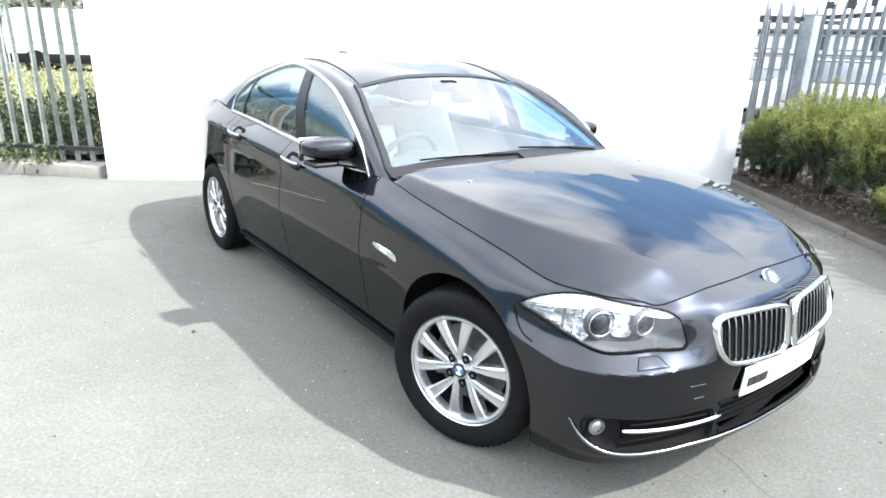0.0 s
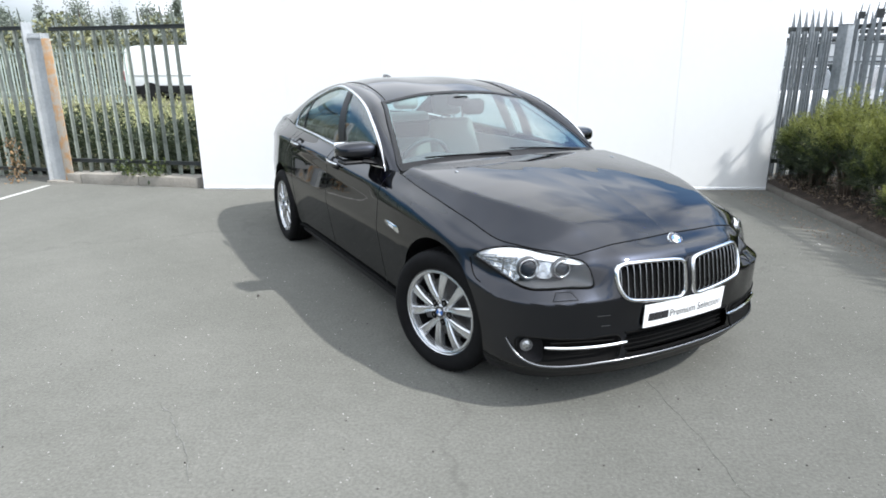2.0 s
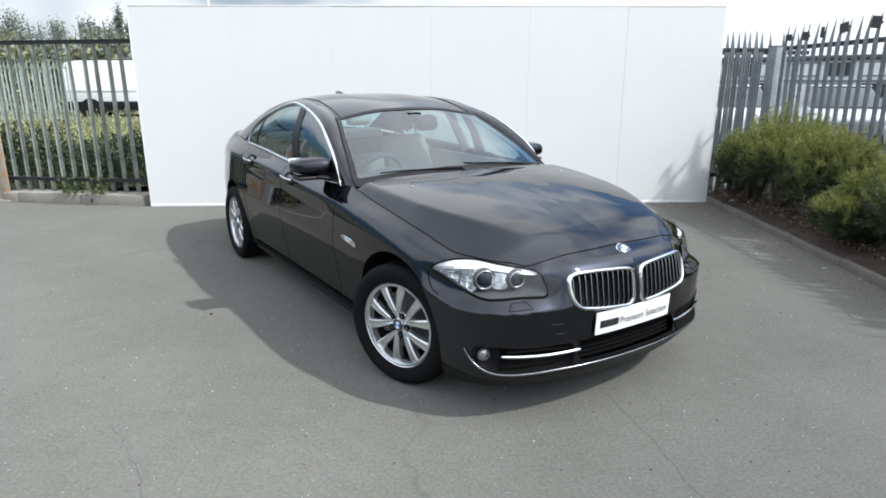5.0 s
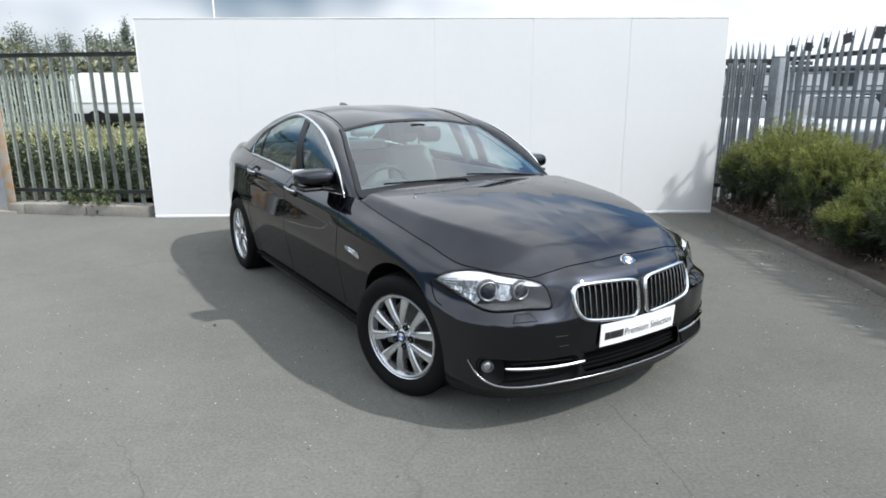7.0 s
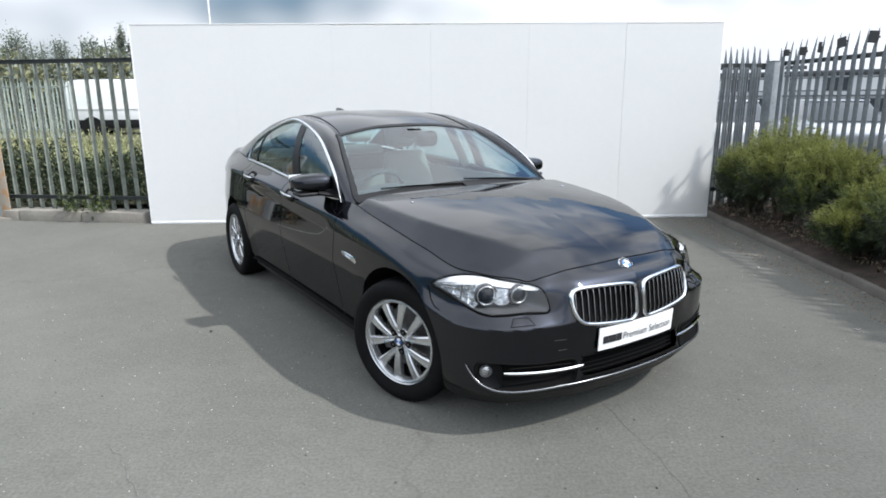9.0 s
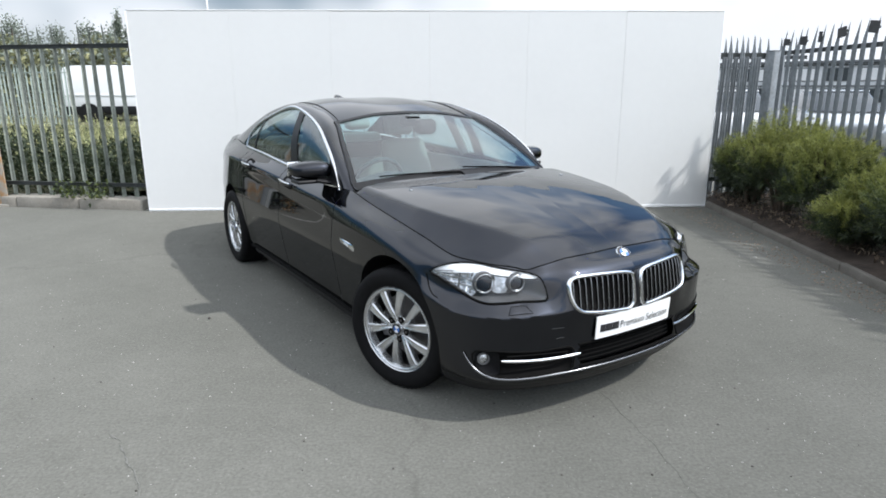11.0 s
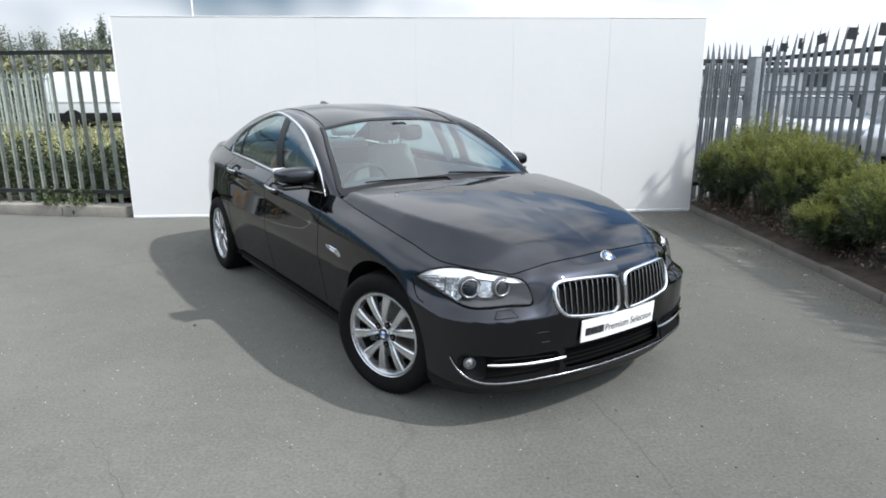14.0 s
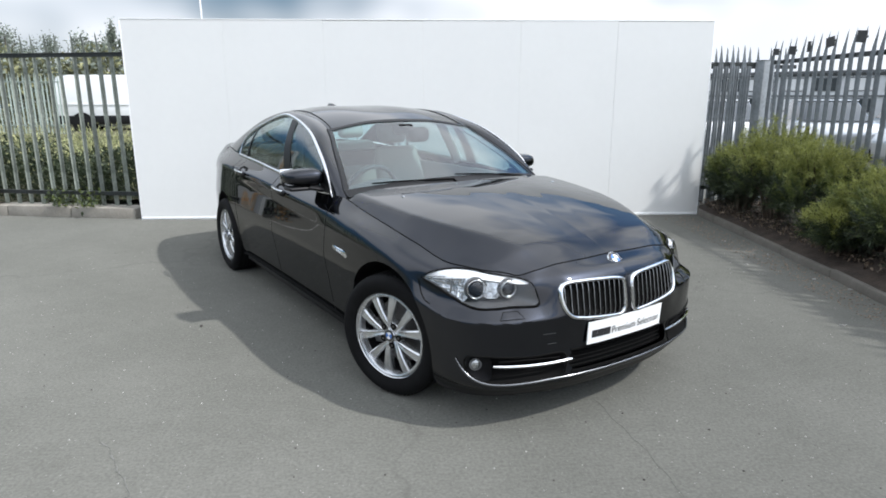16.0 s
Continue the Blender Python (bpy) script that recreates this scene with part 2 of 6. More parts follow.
M = {
    "asphalt": asphalt_mat(),
    "panel": mat("white_board", (0.74, 0.745, 0.735), 0.55, vary=0.05, scale=1.3, bump=0.06, bump_scale=6, contrast=0.5),
    "panel_edge": mat("board_trim", (0.86, 0.87, 0.88), 0.4, vary=0.06, scale=3),
    "timber": mat("raw_timber", (0.42, 0.31, 0.19), 0.8, vary=0.4, scale=5, bump=0.3, stretch=(8, 8, 1)),
    "steel": mat("galvanised_steel", (0.33, 0.355, 0.31), 0.6, 0.15, color2=(0.15, 0.17, 0.145), scale=3.0, bump=0.08, obj_random=0.2),
    "steel_dark": mat("weathered_steel", (0.235, 0.255, 0.27), 0.55, 0.2, color2=(0.13, 0.145, 0.155), scale=3.0, bump=0.08, obj_random=0.15),
    "rail": mat("dark_steel_rail", (0.055, 0.062, 0.062), 0.6, 0.3, vary=0.35, scale=4, bump=0.1),
    "post": mat("grey_painted_post", (0.42, 0.44, 0.45), 0.5, 0.1, vary=0.25, scale=2.5, bump=0.06),
    "rust": mat("orange_rust", (0.43, 0.25, 0.12), 0.85, color2=(0.36, 0.33, 0.28), scale=11, bump=0.6, bump_scale=40, contrast=0.12),
    "concrete": mat("concrete", (0.33, 0.31, 0.27), 0.9, color2=(0.19, 0.175, 0.15), scale=4, bump=0.4, bump_scale=60, contrast=0.45),
    "edging": mat("old_edging", (0.165, 0.152, 0.135), 0.9, color2=(0.10, 0.095, 0.08), scale=5, bump=0.4, bump_scale=60, contrast=0.45),
    "soil": mat("soil_litter", (0.070, 0.052, 0.040), 0.95, color2=(0.030, 0.023, 0.018), scale=9, bump=0.9, bump_scale=35, contrast=0.3),
    "litter": mat("dry_litter", (0.17, 0.13, 0.095), 0.9, island=0.5),
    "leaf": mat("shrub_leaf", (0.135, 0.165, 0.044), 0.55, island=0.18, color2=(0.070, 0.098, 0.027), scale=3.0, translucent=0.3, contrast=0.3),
    # dark tone paints the shade low in the shrubs; also mixed through the weeds
    "leaf_dark": mat("dark_leaf", (0.036, 0.052, 0.020), 0.6, island=0.25, color2=(0.018, 0.029, 0.012), scale=2.2, translucent=0.12),
    "leaf_yellow": mat("yellow_leaf", (0.31, 0.325, 0.090), 0.5, island=0.18, color2=(0.22, 0.245, 0.066), scale=2.5, translucent=0.35),
    "bark": mat("bark", (0.10, 0.075, 0.055), 0.9, vary=0.5, scale=14, bump=0.6),
    "grass": mat("tall_grass", (0.36, 0.345, 0.19), 0.7, island=0.5, color2=(0.22, 0.25, 0.10), scale=0.7, translucent=0.25),
    "meadow": mat("meadow_soil", (0.10, 0.095, 0.05), 0.95, color2=(0.05, 0.055, 0.028), scale=0.8, bump=0.6),
    "weed": mat("weed_leaf", (0.060, 0.078, 0.040), 0.6, island=0.45, color2=(0.022, 0.036, 0.018), scale=2.0, translucent=0.2),
    "orange_leaf": mat("orange_dock", (0.22, 0.14, 0.07), 0.85, island=0.5),
    # distance haze is mixed into this leaf colour, paler and greyer
    "tree": mat("hazy_tree_leaf", (0.24, 0.27, 0.22), 0.7, island=0.4, color2=(0.15, 0.18, 0.15), scale=0.5, translucent=0.15),
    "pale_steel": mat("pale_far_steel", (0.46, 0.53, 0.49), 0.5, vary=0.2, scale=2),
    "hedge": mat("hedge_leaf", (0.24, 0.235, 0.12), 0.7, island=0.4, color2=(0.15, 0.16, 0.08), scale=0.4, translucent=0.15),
    "van": mat("white_van_paint", (0.82, 0.83, 0.84), 0.25, coat=0.4, vary=0.04, scale=1.5),
    "black": mat("black_plastic", (0.010, 0.010, 0.011), 0.45, vary=0.3, scale=10, bump=0.03, spec=0.3),
    "gap": mat("panel_gap", (0.004, 0.004, 0.004), 0.8, spec=0.1),
    "rubber": mat("tyre_rubber", (0.007, 0.007, 0.0075), 0.75, vary=0.35, scale=25, bump=0.12, bump_scale=90, spec=0.15),
    "line": mat("road_paint", (0.62, 0.62, 0.58), 0.8, color2=(0.25, 0.25, 0.24), scale=14, contrast=0.3),
    "build": mat("grey_cladding", (0.68, 0.70, 0.72), 0.6, vary=0.15, scale=0.4),
    "build_dark": mat("dark_cladding", (0.13, 0.14, 0.15), 0.6, vary=0.2, scale=0.5),
    "window": mat("far_window", (0.045, 0.055, 0.065), 0.1, spec=0.8),
    "silverpaint": mat("silver_paint", (0.55, 0.57, 0.59), 0.3, 0.6, coat=0.8),
    "bluepaint": mat("pale_blue_paint", (0.32, 0.40, 0.48), 0.3, 0.4, coat=0.8),
    "sign": mat("dark_plate", (0.035, 0.037, 0.04), 0.6, vary=0.4, scale=12),
    "chip": mat("stone_chip", (0.31, 0.305, 0.285), 0.85, island=0.5, vary=0.3, scale=60),
    "crumb": mat("dark_crumb", (0.05, 0.045, 0.04), 0.9, island=0.5),
    "crack": mat("crack_fill", (0.118, 0.116, 0.103), 0.95, color2=(0.15, 0.15, 0.137), scale=22, contrast=0.2),
    # car
    "lip": mat("bright_lip", (0.24, 0.245, 0.255), 0.24, 0.9, vary=0.3, scale=5),
    "paint": mat("graphite_metallic", (0.014, 0.016, 0.023), 0.36, 1.0, vary=0.12, scale=500, coat=1.0, coat_rough=0.02, coat_ior=1.53, contrast=0.6, spec=0.0, edge=0.15),
    "chrome": mat("chrome", (0.80, 0.81, 0.82), 0.09, 1.0, vary=0.06, scale=8),
    "satin": mat("satin_chrome", (0.72, 0.73, 0.74), 0.22, 1.0, vary=0.05, scale=8),
    "alloy": mat("silver_alloy", (0.66, 0.67, 0.68), 0.27, 0.85, vary=0.07, scale=20, coat=0.5),
    "alloy_in": mat("alloy_barrel", (0.22, 0.22, 0.225), 0.45, 0.6, vary=0.3, scale=12),
    "disc": mat("brake_steel", (0.16, 0.155, 0.15), 0.45, 0.8, vary=0.3, scale=20),
    "lampbase": mat("lamp_reflector", (0.78, 0.80, 0.82), 0.22, 0.9, vary=0.6, scale=28, bump=0.6, bump_scale=55, contrast=0.2),
    "lampgrey": mat("lamp_bezel", (0.12, 0.123, 0.127), 0.35, 0.4, vary=0.15, scale=15),
    "bezel": mat("fog_bezel", (0.007, 0.007, 0.008), 0.5, vary=0.2, scale=20, spec=0.12),
    "led": mat("lamp_white", (0.80, 0.81, 0.82), 0.25, vary=0.04, scale=20),
    "bar": mat("grille_bar_chrome", (0.33, 0.34, 0.35), 0.22, 1.0, vary=0.1, scale=20),
    "frit": mat("black_ceramic", (0.004, 0.004, 0.004), 0.25),
    "lens": mat("projector_lens", (0.012, 0.013, 0.016), 0.06, spec=0.35),
    "plate": mat("plate_white", (0.83, 0.84, 0.84), 0.4, vary=0.03, scale=10),
    "ink": mat("plate_ink", (0.02, 0.02, 0.022), 0.5),
    "blue": mat("badge_blue", (0.06, 0.17, 0.50), 0.25, coat=0.6),
    "white": mat("badge_white", (0.80, 0.81, 0.83), 0.25, coat=0.6),
    "cream": mat("cream_leather", (0.36, 0.35, 0.31), 0.55, vary=0.10, scale=6, bump=0.12, bump_scale=70),
    "dash": mat("dark_dash", (0.05, 0.05, 0.052), 0.65, vary=0.25, scale=14, bump=0.12, bump_scale=90),
    "trim": mat("grey_lining", (0.36, 0.36, 0.35), 0.85, vary=0.08, scale=9, bump=0.1),
    "red": mat("tail_red", (0.35, 0.02, 0.02), 0.15, coat=0.8),
    "glass": glass_mat("side_glass", (0.68, 0.74, 0.74), 0.0, 0.12),
    "wind": glass_mat("windscreen_glass", (0.66, 0.88, 0.89), 0.0, 0.20),
    "cover": glass_mat("lamp_cover", (0.93, 0.94, 0.95)),
}

# ---- mesh helpers ----
def mesh_object(name, verts, faces, material, parent=None, label="", smooth=None, mats=None, face_mats=None):
    me = bpy.data.meshes.new(name)
    me.from_pydata([tuple(map(float, v)) for v in verts], [], [tuple(map(int, f)) for f in faces])
    for m in (mats or [material]):
        me.materials.append(m)
    if face_mats is not None:
        me.polygons.foreach_set("material_index", face_mats)
    if smooth is not None:
        me.polygons.foreach_set("use_smooth", [True] * len(me.polygons))
        me.set_sharp_from_angle(angle=radians(smooth))
    me.update()
    ob = new(name, me)
    if parent is not None:
        ob.parent = parent
    return tagged(ob, label) if label else ob


def part(name, bm, material, parent, label="", smooth=35):
    me = bpy.data.meshes.new(name)
    bmesh.ops.recalc_face_normals(bm, faces=bm.faces)
    bm.to_mesh(me)
    bm.free()
    me.materials.append(material)
    if smooth:
        me.polygons.foreach_set("use_smooth", [True] * len(me.polygons))
        me.set_sharp_from_angle(angle=radians(smooth))
    ob = new(name, me)
    if parent is not None:
        ob.parent = parent
    return tagged(ob, label) if label else ob


def box_bm(a, b, bevel=0.0, seg=2, bm=None, m=None):
    own = bmesh.new()
    bmesh.ops.create_cube(own, size=1)
    for v in own.verts:
        v.co = Vector([a[i] if v.co[i] < 0 else b[i] for i in range(3)])
    if bevel:
        bmesh.ops.bevel(own, geom=list(own.edges), offset=bevel, segments=seg, profile=0.5, affect="EDGES")
    if m is not None:
        own.transform(m)
    if bm is None:
        return own
    me = bpy.data.meshes.new("tmp")
    own.to_mesh(me)
    own.free()
    bm.from_mesh(me)
    bpy.data.meshes.remove(me)
    return bm


def cyl_bm(r1, r2, depth, seg=24, m=None, bm=None, caps=True):
    bm = bm or bmesh.new()
    bmesh.ops.create_cone(bm, cap_ends=caps, segments=seg, radius1=r1, radius2=r2, depth=depth, matrix=m or Matrix())
    return bm


def spl(pts, n):
    """A smooth curve through pts, n + 1 points."""
    p = np.array(pts, float)
    t = np.concatenate([[0], np.cumsum(np.sqrt(np.linalg.norm(np.diff(p, axis=0), axis=1)))])
    g = np.empty_like(p)
    d = np.diff(p, axis=0) / np.diff(t)[:, None]
    g[0], g[-1] = d[0], d[-1]
    for i in range(1, len(p) - 1):
        h0, h1 = t[i] - t[i - 1], t[i + 1] - t[i]
        g[i] = (d[i - 1] * h1 + d[i] * h0) / (h0 + h1)
    x = np.linspace(0, t[-1], n * 6 + 1)
    k = np.clip(np.searchsorted(t, x, side="right") - 1, 0, len(p) - 2)
    h = np.diff(t)[k]
    s = ((x - t[k]) / h)[:, None]
    h = h[:, None]
    q = (2 * s**3 - 3 * s**2 + 1) * p[k] + (s**3 - 2 * s**2 + s) * h * g[k] + (-2 * s**3 + 3 * s**2) * p[k + 1] + (s**3 - s**2) * h * g[k + 1]
    a = np.concatenate([[0], np.cumsum(np.linalg.norm(np.diff(q, axis=0), axis=1))])
    at = np.linspace(0, a[-1], n + 1)
    return np.stack([np.interp(at, a, q[:, j]) for j in range(q.shape[1])], 1)


def pch(x, xs, ys):
    """Monotone cubic interpolation."""
    xs, ys, x = np.array(xs, float), np.array(ys, float), np.array(x, float)
    h, d = np.diff(xs), np.diff(ys) / np.diff(xs)
    g = np.zeros_like(ys)
    g[0], g[-1] = d[0], d[-1]
    for i in range(1, len(xs) - 1):
        if d[i - 1] * d[i] > 0:
            w1, w2 = 2 * h[i] + h[i - 1], h[i] + 2 * h[i - 1]
            g[i] = (w1 + w2) / (w1 / d[i - 1] + w2 / d[i])
    k = np.clip(np.searchsorted(xs, x, side="right") - 1, 0, len(xs) - 2)
    s = np.clip((x - xs[k]) / h[k], 0, 1)
    return (2 * s**3 - 3 * s**2 + 1) * ys[k] + (s**3 - 2 * s**2 + s) * h[k] * g[k] + (-2 * s**3 + 3 * s**2) * ys[k + 1] + (s**3 - s**2) * h[k] * g[k + 1]


def grid_mesh(P, thick=0.0, keep=None):
    """Vertices and faces of a grid of points P[i, j]; with thick, a closed sheet. keep[i, j]: which cells stay."""
    n, m = P.shape[:2]
    idx = np.arange(n * m).reshape(n, m)
    a, b, c, d = idx[:-1, :-1], idx[1:, :-1], idx[1:, 1:], idx[:-1, 1:]
    F = np.stack([a, b, c, d], -1).reshape(-1, 4)
    if keep is not None:
        F = F[keep.reshape(-1)]
    V = P.reshape(-1, 3)
    if not thick:
        return V, F.tolist()
    du, dv = np.gradient(P, axis=0), np.gradient(P, axis=1)
    N = np.cross(du, dv)
    N /= np.maximum(np.linalg.norm(N, axis=2, keepdims=True), 1e-9)
    V2 = (P - N * thick).reshape(-1, 3)
    faces = F.tolist() + (F[:, ::-1] + n * m).tolist()
    edges = {}
    for f in F.tolist():
        for i in range(4):
            e = (f[i], f[(i + 1) % 4])
            if (e[1], e[0]) in edges:
                del edges[(e[1], e[0])]
            else:
                edges[e] = 1
    faces += [(e[1], e[0], e[0] + n * m, e[1] + n * m) for e in edges]
    return np.concatenate([V, V2]), faces


def coons(c0, c1, d0, d1):
    """A patch between c0 (start) and c1 (end), with the sides d0 (through c0[0], c1[0]) and d1."""
    n, m = len(d0), len(c0)
    s, t = np.linspace(0, 1, n)[:, None, None], np.linspace(0, 1, m)[None, :, None]
    return ((1 - s) * c0[None] + s * c1[None] + (1 - t) * d0[:, None] + t * d1[:, None]
            - ((1 - s) * (1 - t) * c0[0] + (1 - s) * t * c0[-1] + s * (1 - t) * c1[0] + s * t * c1[-1]))


def sweep(path, section, up=(0, 0, 1), closed=False, scale=None):
    """A section [(side, up)] carried along a path."""
    path = np.array(path, float)
    n, k = len(path), len(section)
    tan = np.gradient(path, axis=0) if not closed else np.roll(path, -1, 0) - np.roll(path, 1, 0)
    tan /= np.maximum(np.linalg.norm(tan, axis=1, keepdims=True), 1e-9)
    up = np.broadcast_to(np.array(up, float), path.shape)
    side = np.cross(tan, up)
    side /= np.maximum(np.linalg.norm(side, axis=1, keepdims=True), 1e-9)
    nrm = np.cross(side, tan)
    V = []
    for i in range(n):
        f = 1.0 if scale is None else scale[i]
        for sx, sy in section:
            V.append(path[i] + side[i] * sx * f + nrm[i] * sy * f)
    F = []
    for i in range(n if closed else n - 1):
        for j in range(k):
            F.append((i * k + j, i * k + (j + 1) % k, ((i + 1) % n) * k + (j + 1) % k, ((i + 1) % n) * k + j))
    if not closed:
        F += [tuple(range(k))[::-1], tuple((n - 1) * k + j for j in range(k))]
    return V, F


def ring(rx, ry=None, k=8):
    ry = rx if ry is None else ry
    return [(rx * math.cos(2 * math.pi * i / k), ry * math.sin(2 * math.pi * i / k)) for i in range(k)]

# ---- the yard ----
def sheet(name, x0, x1, y0, y1, z, material, label, category, n=1, rough=0.0):
    xs, ys = np.linspace(x0, x1, n + 1), np.linspace(y0, y1, n + 1)
    P = np.zeros((n + 1, n + 1, 3))
    P[..., 0], P[..., 1], P[..., 2] = xs[:, None], ys[None], z
    if rough:
        for i in range(n + 1):
            for j in range(n + 1):
                P[i, j, 2] += rough * noise.fractal((xs[i] * 3, ys[j] * 3, 0), 1.0, 2.0, 4)
    V, F = grid_mesh(P)
    return tagged(mesh_object(name, V, F, material, smooth=60), label, category, kind="structure")


sheet("ground", -400, 400, -400, 400, 0.0, M["asphalt"], "worn grey asphalt yard with pale chippings and fine cracks", "ground")
sheet("meadow", -60, 7.9, 1.1, 60, 0.05, M["meadow"], "rough meadow soil behind the palisade fence", "ground", 40, 0.05)

# white display hoarding of six boards on a timber frame
PANEL, TOP = 1.212, 2.44
hoarding = tagged(new("wall_north"), "white painted board hoarding of six tall panels", "wall", kind="structure")
for i in range(6):
    x0 = i * PANEL
    lean = 0.0 if i < 5 else 0.003
    bm = box_bm((x0 + 0.0004, -0.006 - lean * 0.3, 0.012), (x0 + PANEL - 0.0004, 0.012, TOP - 0.006 + 0.004 * math.sin(i * 2.1)), 0.0015, 1)
    part("panel", bm, M["panel"], hoarding)
part("trim", box_bm((-0.006, -0.0085, TOP - 0.004), (6 * PANEL + 0.006, 0.05, TOP + 0.012), 0.003), M["panel"], hoarding)
part("bottom_rail", box_bm((-0.004, -0.016, 0.0), (6 * PANEL + 0.004, 0.03, 0.03), 0.004), M["panel_edge"], hoarding)
for x in (0.0, 6 * PANEL):
    part("edge_strip", box_bm((x - 0.007, -0.009, 0.0), (x + 0.007, 0.05, TOP), 0.004), M["panel_edge"], hoarding)
for i in range(7):
    x = min(max(i * PANEL, 0.05), 6 * PANEL - 0.05)
    part("stud", box_bm((x - 0.04, 0.014, 0.0), (x + 0.04, 0.09, TOP - 0.01), 0.004), M["timber"], hoarding)

# ---- palisade fences ----
def pale_mesh(name, height, material, seed, lean=0.05, slim=1.0):
    """One W-section steel pale with a splayed three-pointed head."""
    rnd = random.Random(seed)
    prof = [(-0.036 * slim, 0.0), (-0.017 * slim, 0.022 * slim), (0.0, 0.008 * slim), (0.017 * slim, 0.022 * slim), (0.036 * slim, 0.0)]
    lev = [0.0, height - 0.30, height - 0.20, height - 0.12]
    back = [0.0, 0.0, 0.006, 0.014]
    V, F = [], []
    for z, b, f in zip(lev, back, (1.0, 0.97, 0.66, 0.36)):
        for off in (0.0, -0.004):
            for x, y in prof:
                V.append((x * f, y * f + off - b, z))
    for i in range(3):
        o = i * 10
        for j in range(4):
            F.append((o + j, o + j + 1, o + 11 + j, o + 10 + j))
            F.append((o + 5 + j + 1, o + 5 + j, o + 15 + j, o + 16 + j))
        F += [(o, o + 10, o + 15, o + 5), (o + 4, o + 9, o + 19, o + 14)]
    o, k = 30, len(V)
    V += [(-0.010 + rnd.uniform(-.004, .004), -0.022, height - 0.05), (0.010, -0.022, height - 0.05), (rnd.uniform(-.006, .006), -0.032, height)]
    F += [(o, o + 1, k), (o + 1, o + 2, k), (o + 2, o + 3, k + 1), (o + 3, o + 4, k + 1), (o + 2, k + 1, k), (k, k + 1, k + 2)]
    F += [(o + 5, k, o + 6), (o + 6, k, o + 7), (o + 7, k + 1, o + 8), (o + 8, k + 1, o + 9)]
    me = bpy.data.meshes.new(name)
    me.from_pydata(V, [], F)
    me.materials.append(material)
    return me


def fence(a, b, label, pale_mats, rail_mat, spacing, top, rails, base=0.05, post_every=2.75, face=1, posts=True, group="palisade fences", post_ends=(False, False), slim=1.0):
    a, b = Vector(a), Vector(b)
    length, ang = (b - a).length, math.atan2(b.y - a.y, b.x - a.x)
    f = tagged(new("palisade_fence"), label, "fence", group)
    f.matrix_world = Matrix.Translation((a.x, a.y, 0)) @ pose(0, 0, 0, 0, 0, math.degrees(ang))
    meshes = [pale_mesh("pale", top - base, m, k, slim=slim) for k, m in enumerate(pale_mats)]
    rnd = random.Random(int(length * 100))
    for i in range(int(length / spacing)):
        ob = new("pale", meshes[rnd.randrange(len(meshes))])
        ob.parent = f
        ob.matrix_basis = pose((i + 0.5) * spacing + rnd.uniform(-0.006, 0.006), 0.0, base + rnd.uniform(-0.012, 0.012), rnd.uniform(-0.5, 0.5), rnd.uniform(-0.7, 0.7), 180 if face < 0 else 0)
    for z in rails:
        bm = box_bm((0, -face * 0.026 - 0.006, z - 0.026), (length, -face * 0.026 + 0.004, z + 0.026), 0.002, 1)
        box_bm((0, -face * 0.05 if face > 0 else 0.022, z + 0.018), (length, -face * 0.022 if face > 0 else 0.05, z + 0.026), 0.002, 1, bm)
        part("rail", bm, rail_mat, f)
    if posts:
        n = max(1, round(length / post_every))
        for i in range(0 if post_ends[0] else 1, n + 1 if post_ends[1] else n):
            x = i * length / n
            bm = box_bm((x - 0.05, face * 0.03, 0), (x + 0.05, face * 0.038, top - 0.25), 0.002, 1)
            box_bm((x - 0.004, face * 0.03, 0), (x + 0.004, face * 0.11, top - 0.25), 0.002, 1, bm)
            part("post", bm, rail_mat, f)
    return f


E1 = Vector((-0.9848, 0.1736, 0))
LEFT0 = Vector((-0.07, 0.19, 0))
fence(LEFT0 - E1 * 0.45, LEFT0 + E1 * 2.06, "weathered galvanised palisade fence behind a concrete kerb", [M["steel"]] * 3, M["rail"], 0.178, 2.31, (2.05, 0.31), 0.14, face=-1, posts=False, slim=0.86)
fence(LEFT0 + E1 * 2.42, LEFT0 + E1 * 6.3, "weathered galvanised palisade gate beside a grey post", [M["steel"]] * 3, M["rail"], 0.165, 2.33, (2.07, 0.16), 0.06, face=-1, posts=False)
fence(LEFT0 + E1 * 6.4, (-6.9, -14, 0), "galvanised palisade fence along the yard's far side", [M["steel"]] * 2, M["rail"], 0.178, 2.31, (2.05, 0.31), 0.05, face=-1)

gate_post = tagged(new("gate_post"), "grey painted steel gate post with a flaking rusty flange", "post")
gate_post.matrix_world = Matrix.Translation((-2.27, 0.50, 0)) @ pose(0, 0, 0, 0, 0, -6)
bm = box_bm((-0.14, -0.008, 0), (0.10, 0.008, 2.0), 0.003, 1)
box_bm((-0.148, -0.07, 0), (-0.132, 0.11, 2.14), 0.003, 1, bm)
box_bm((0.086, -0.05, 0), (0.10, 0.11, 2.0), 0.003, 1, bm)
part("web", bm, M["post"], gate_post, smooth=0)
part("flange", box_bm((0.102, -0.058, 0.0), (0.236, -0.040, 1.93), 0.006), M["rust"], gate_post, "flaking orange rusted flange")
part("flange_side", box_bm((0.102, -0.039, 0.0), (0.150, 0.06, 1.92), 0.006), M["post"], gate_post)
part("hinge_plate", box_bm((-0.12, -0.03, 1.93), (0.12, 0.05, 1.965), 0.004), M["post"], gate_post)
part("foot", box_bm((-0.17, -0.10, -0.02), (0.26, 0.13, 0.035), 0.012), M["concrete"], gate_post)

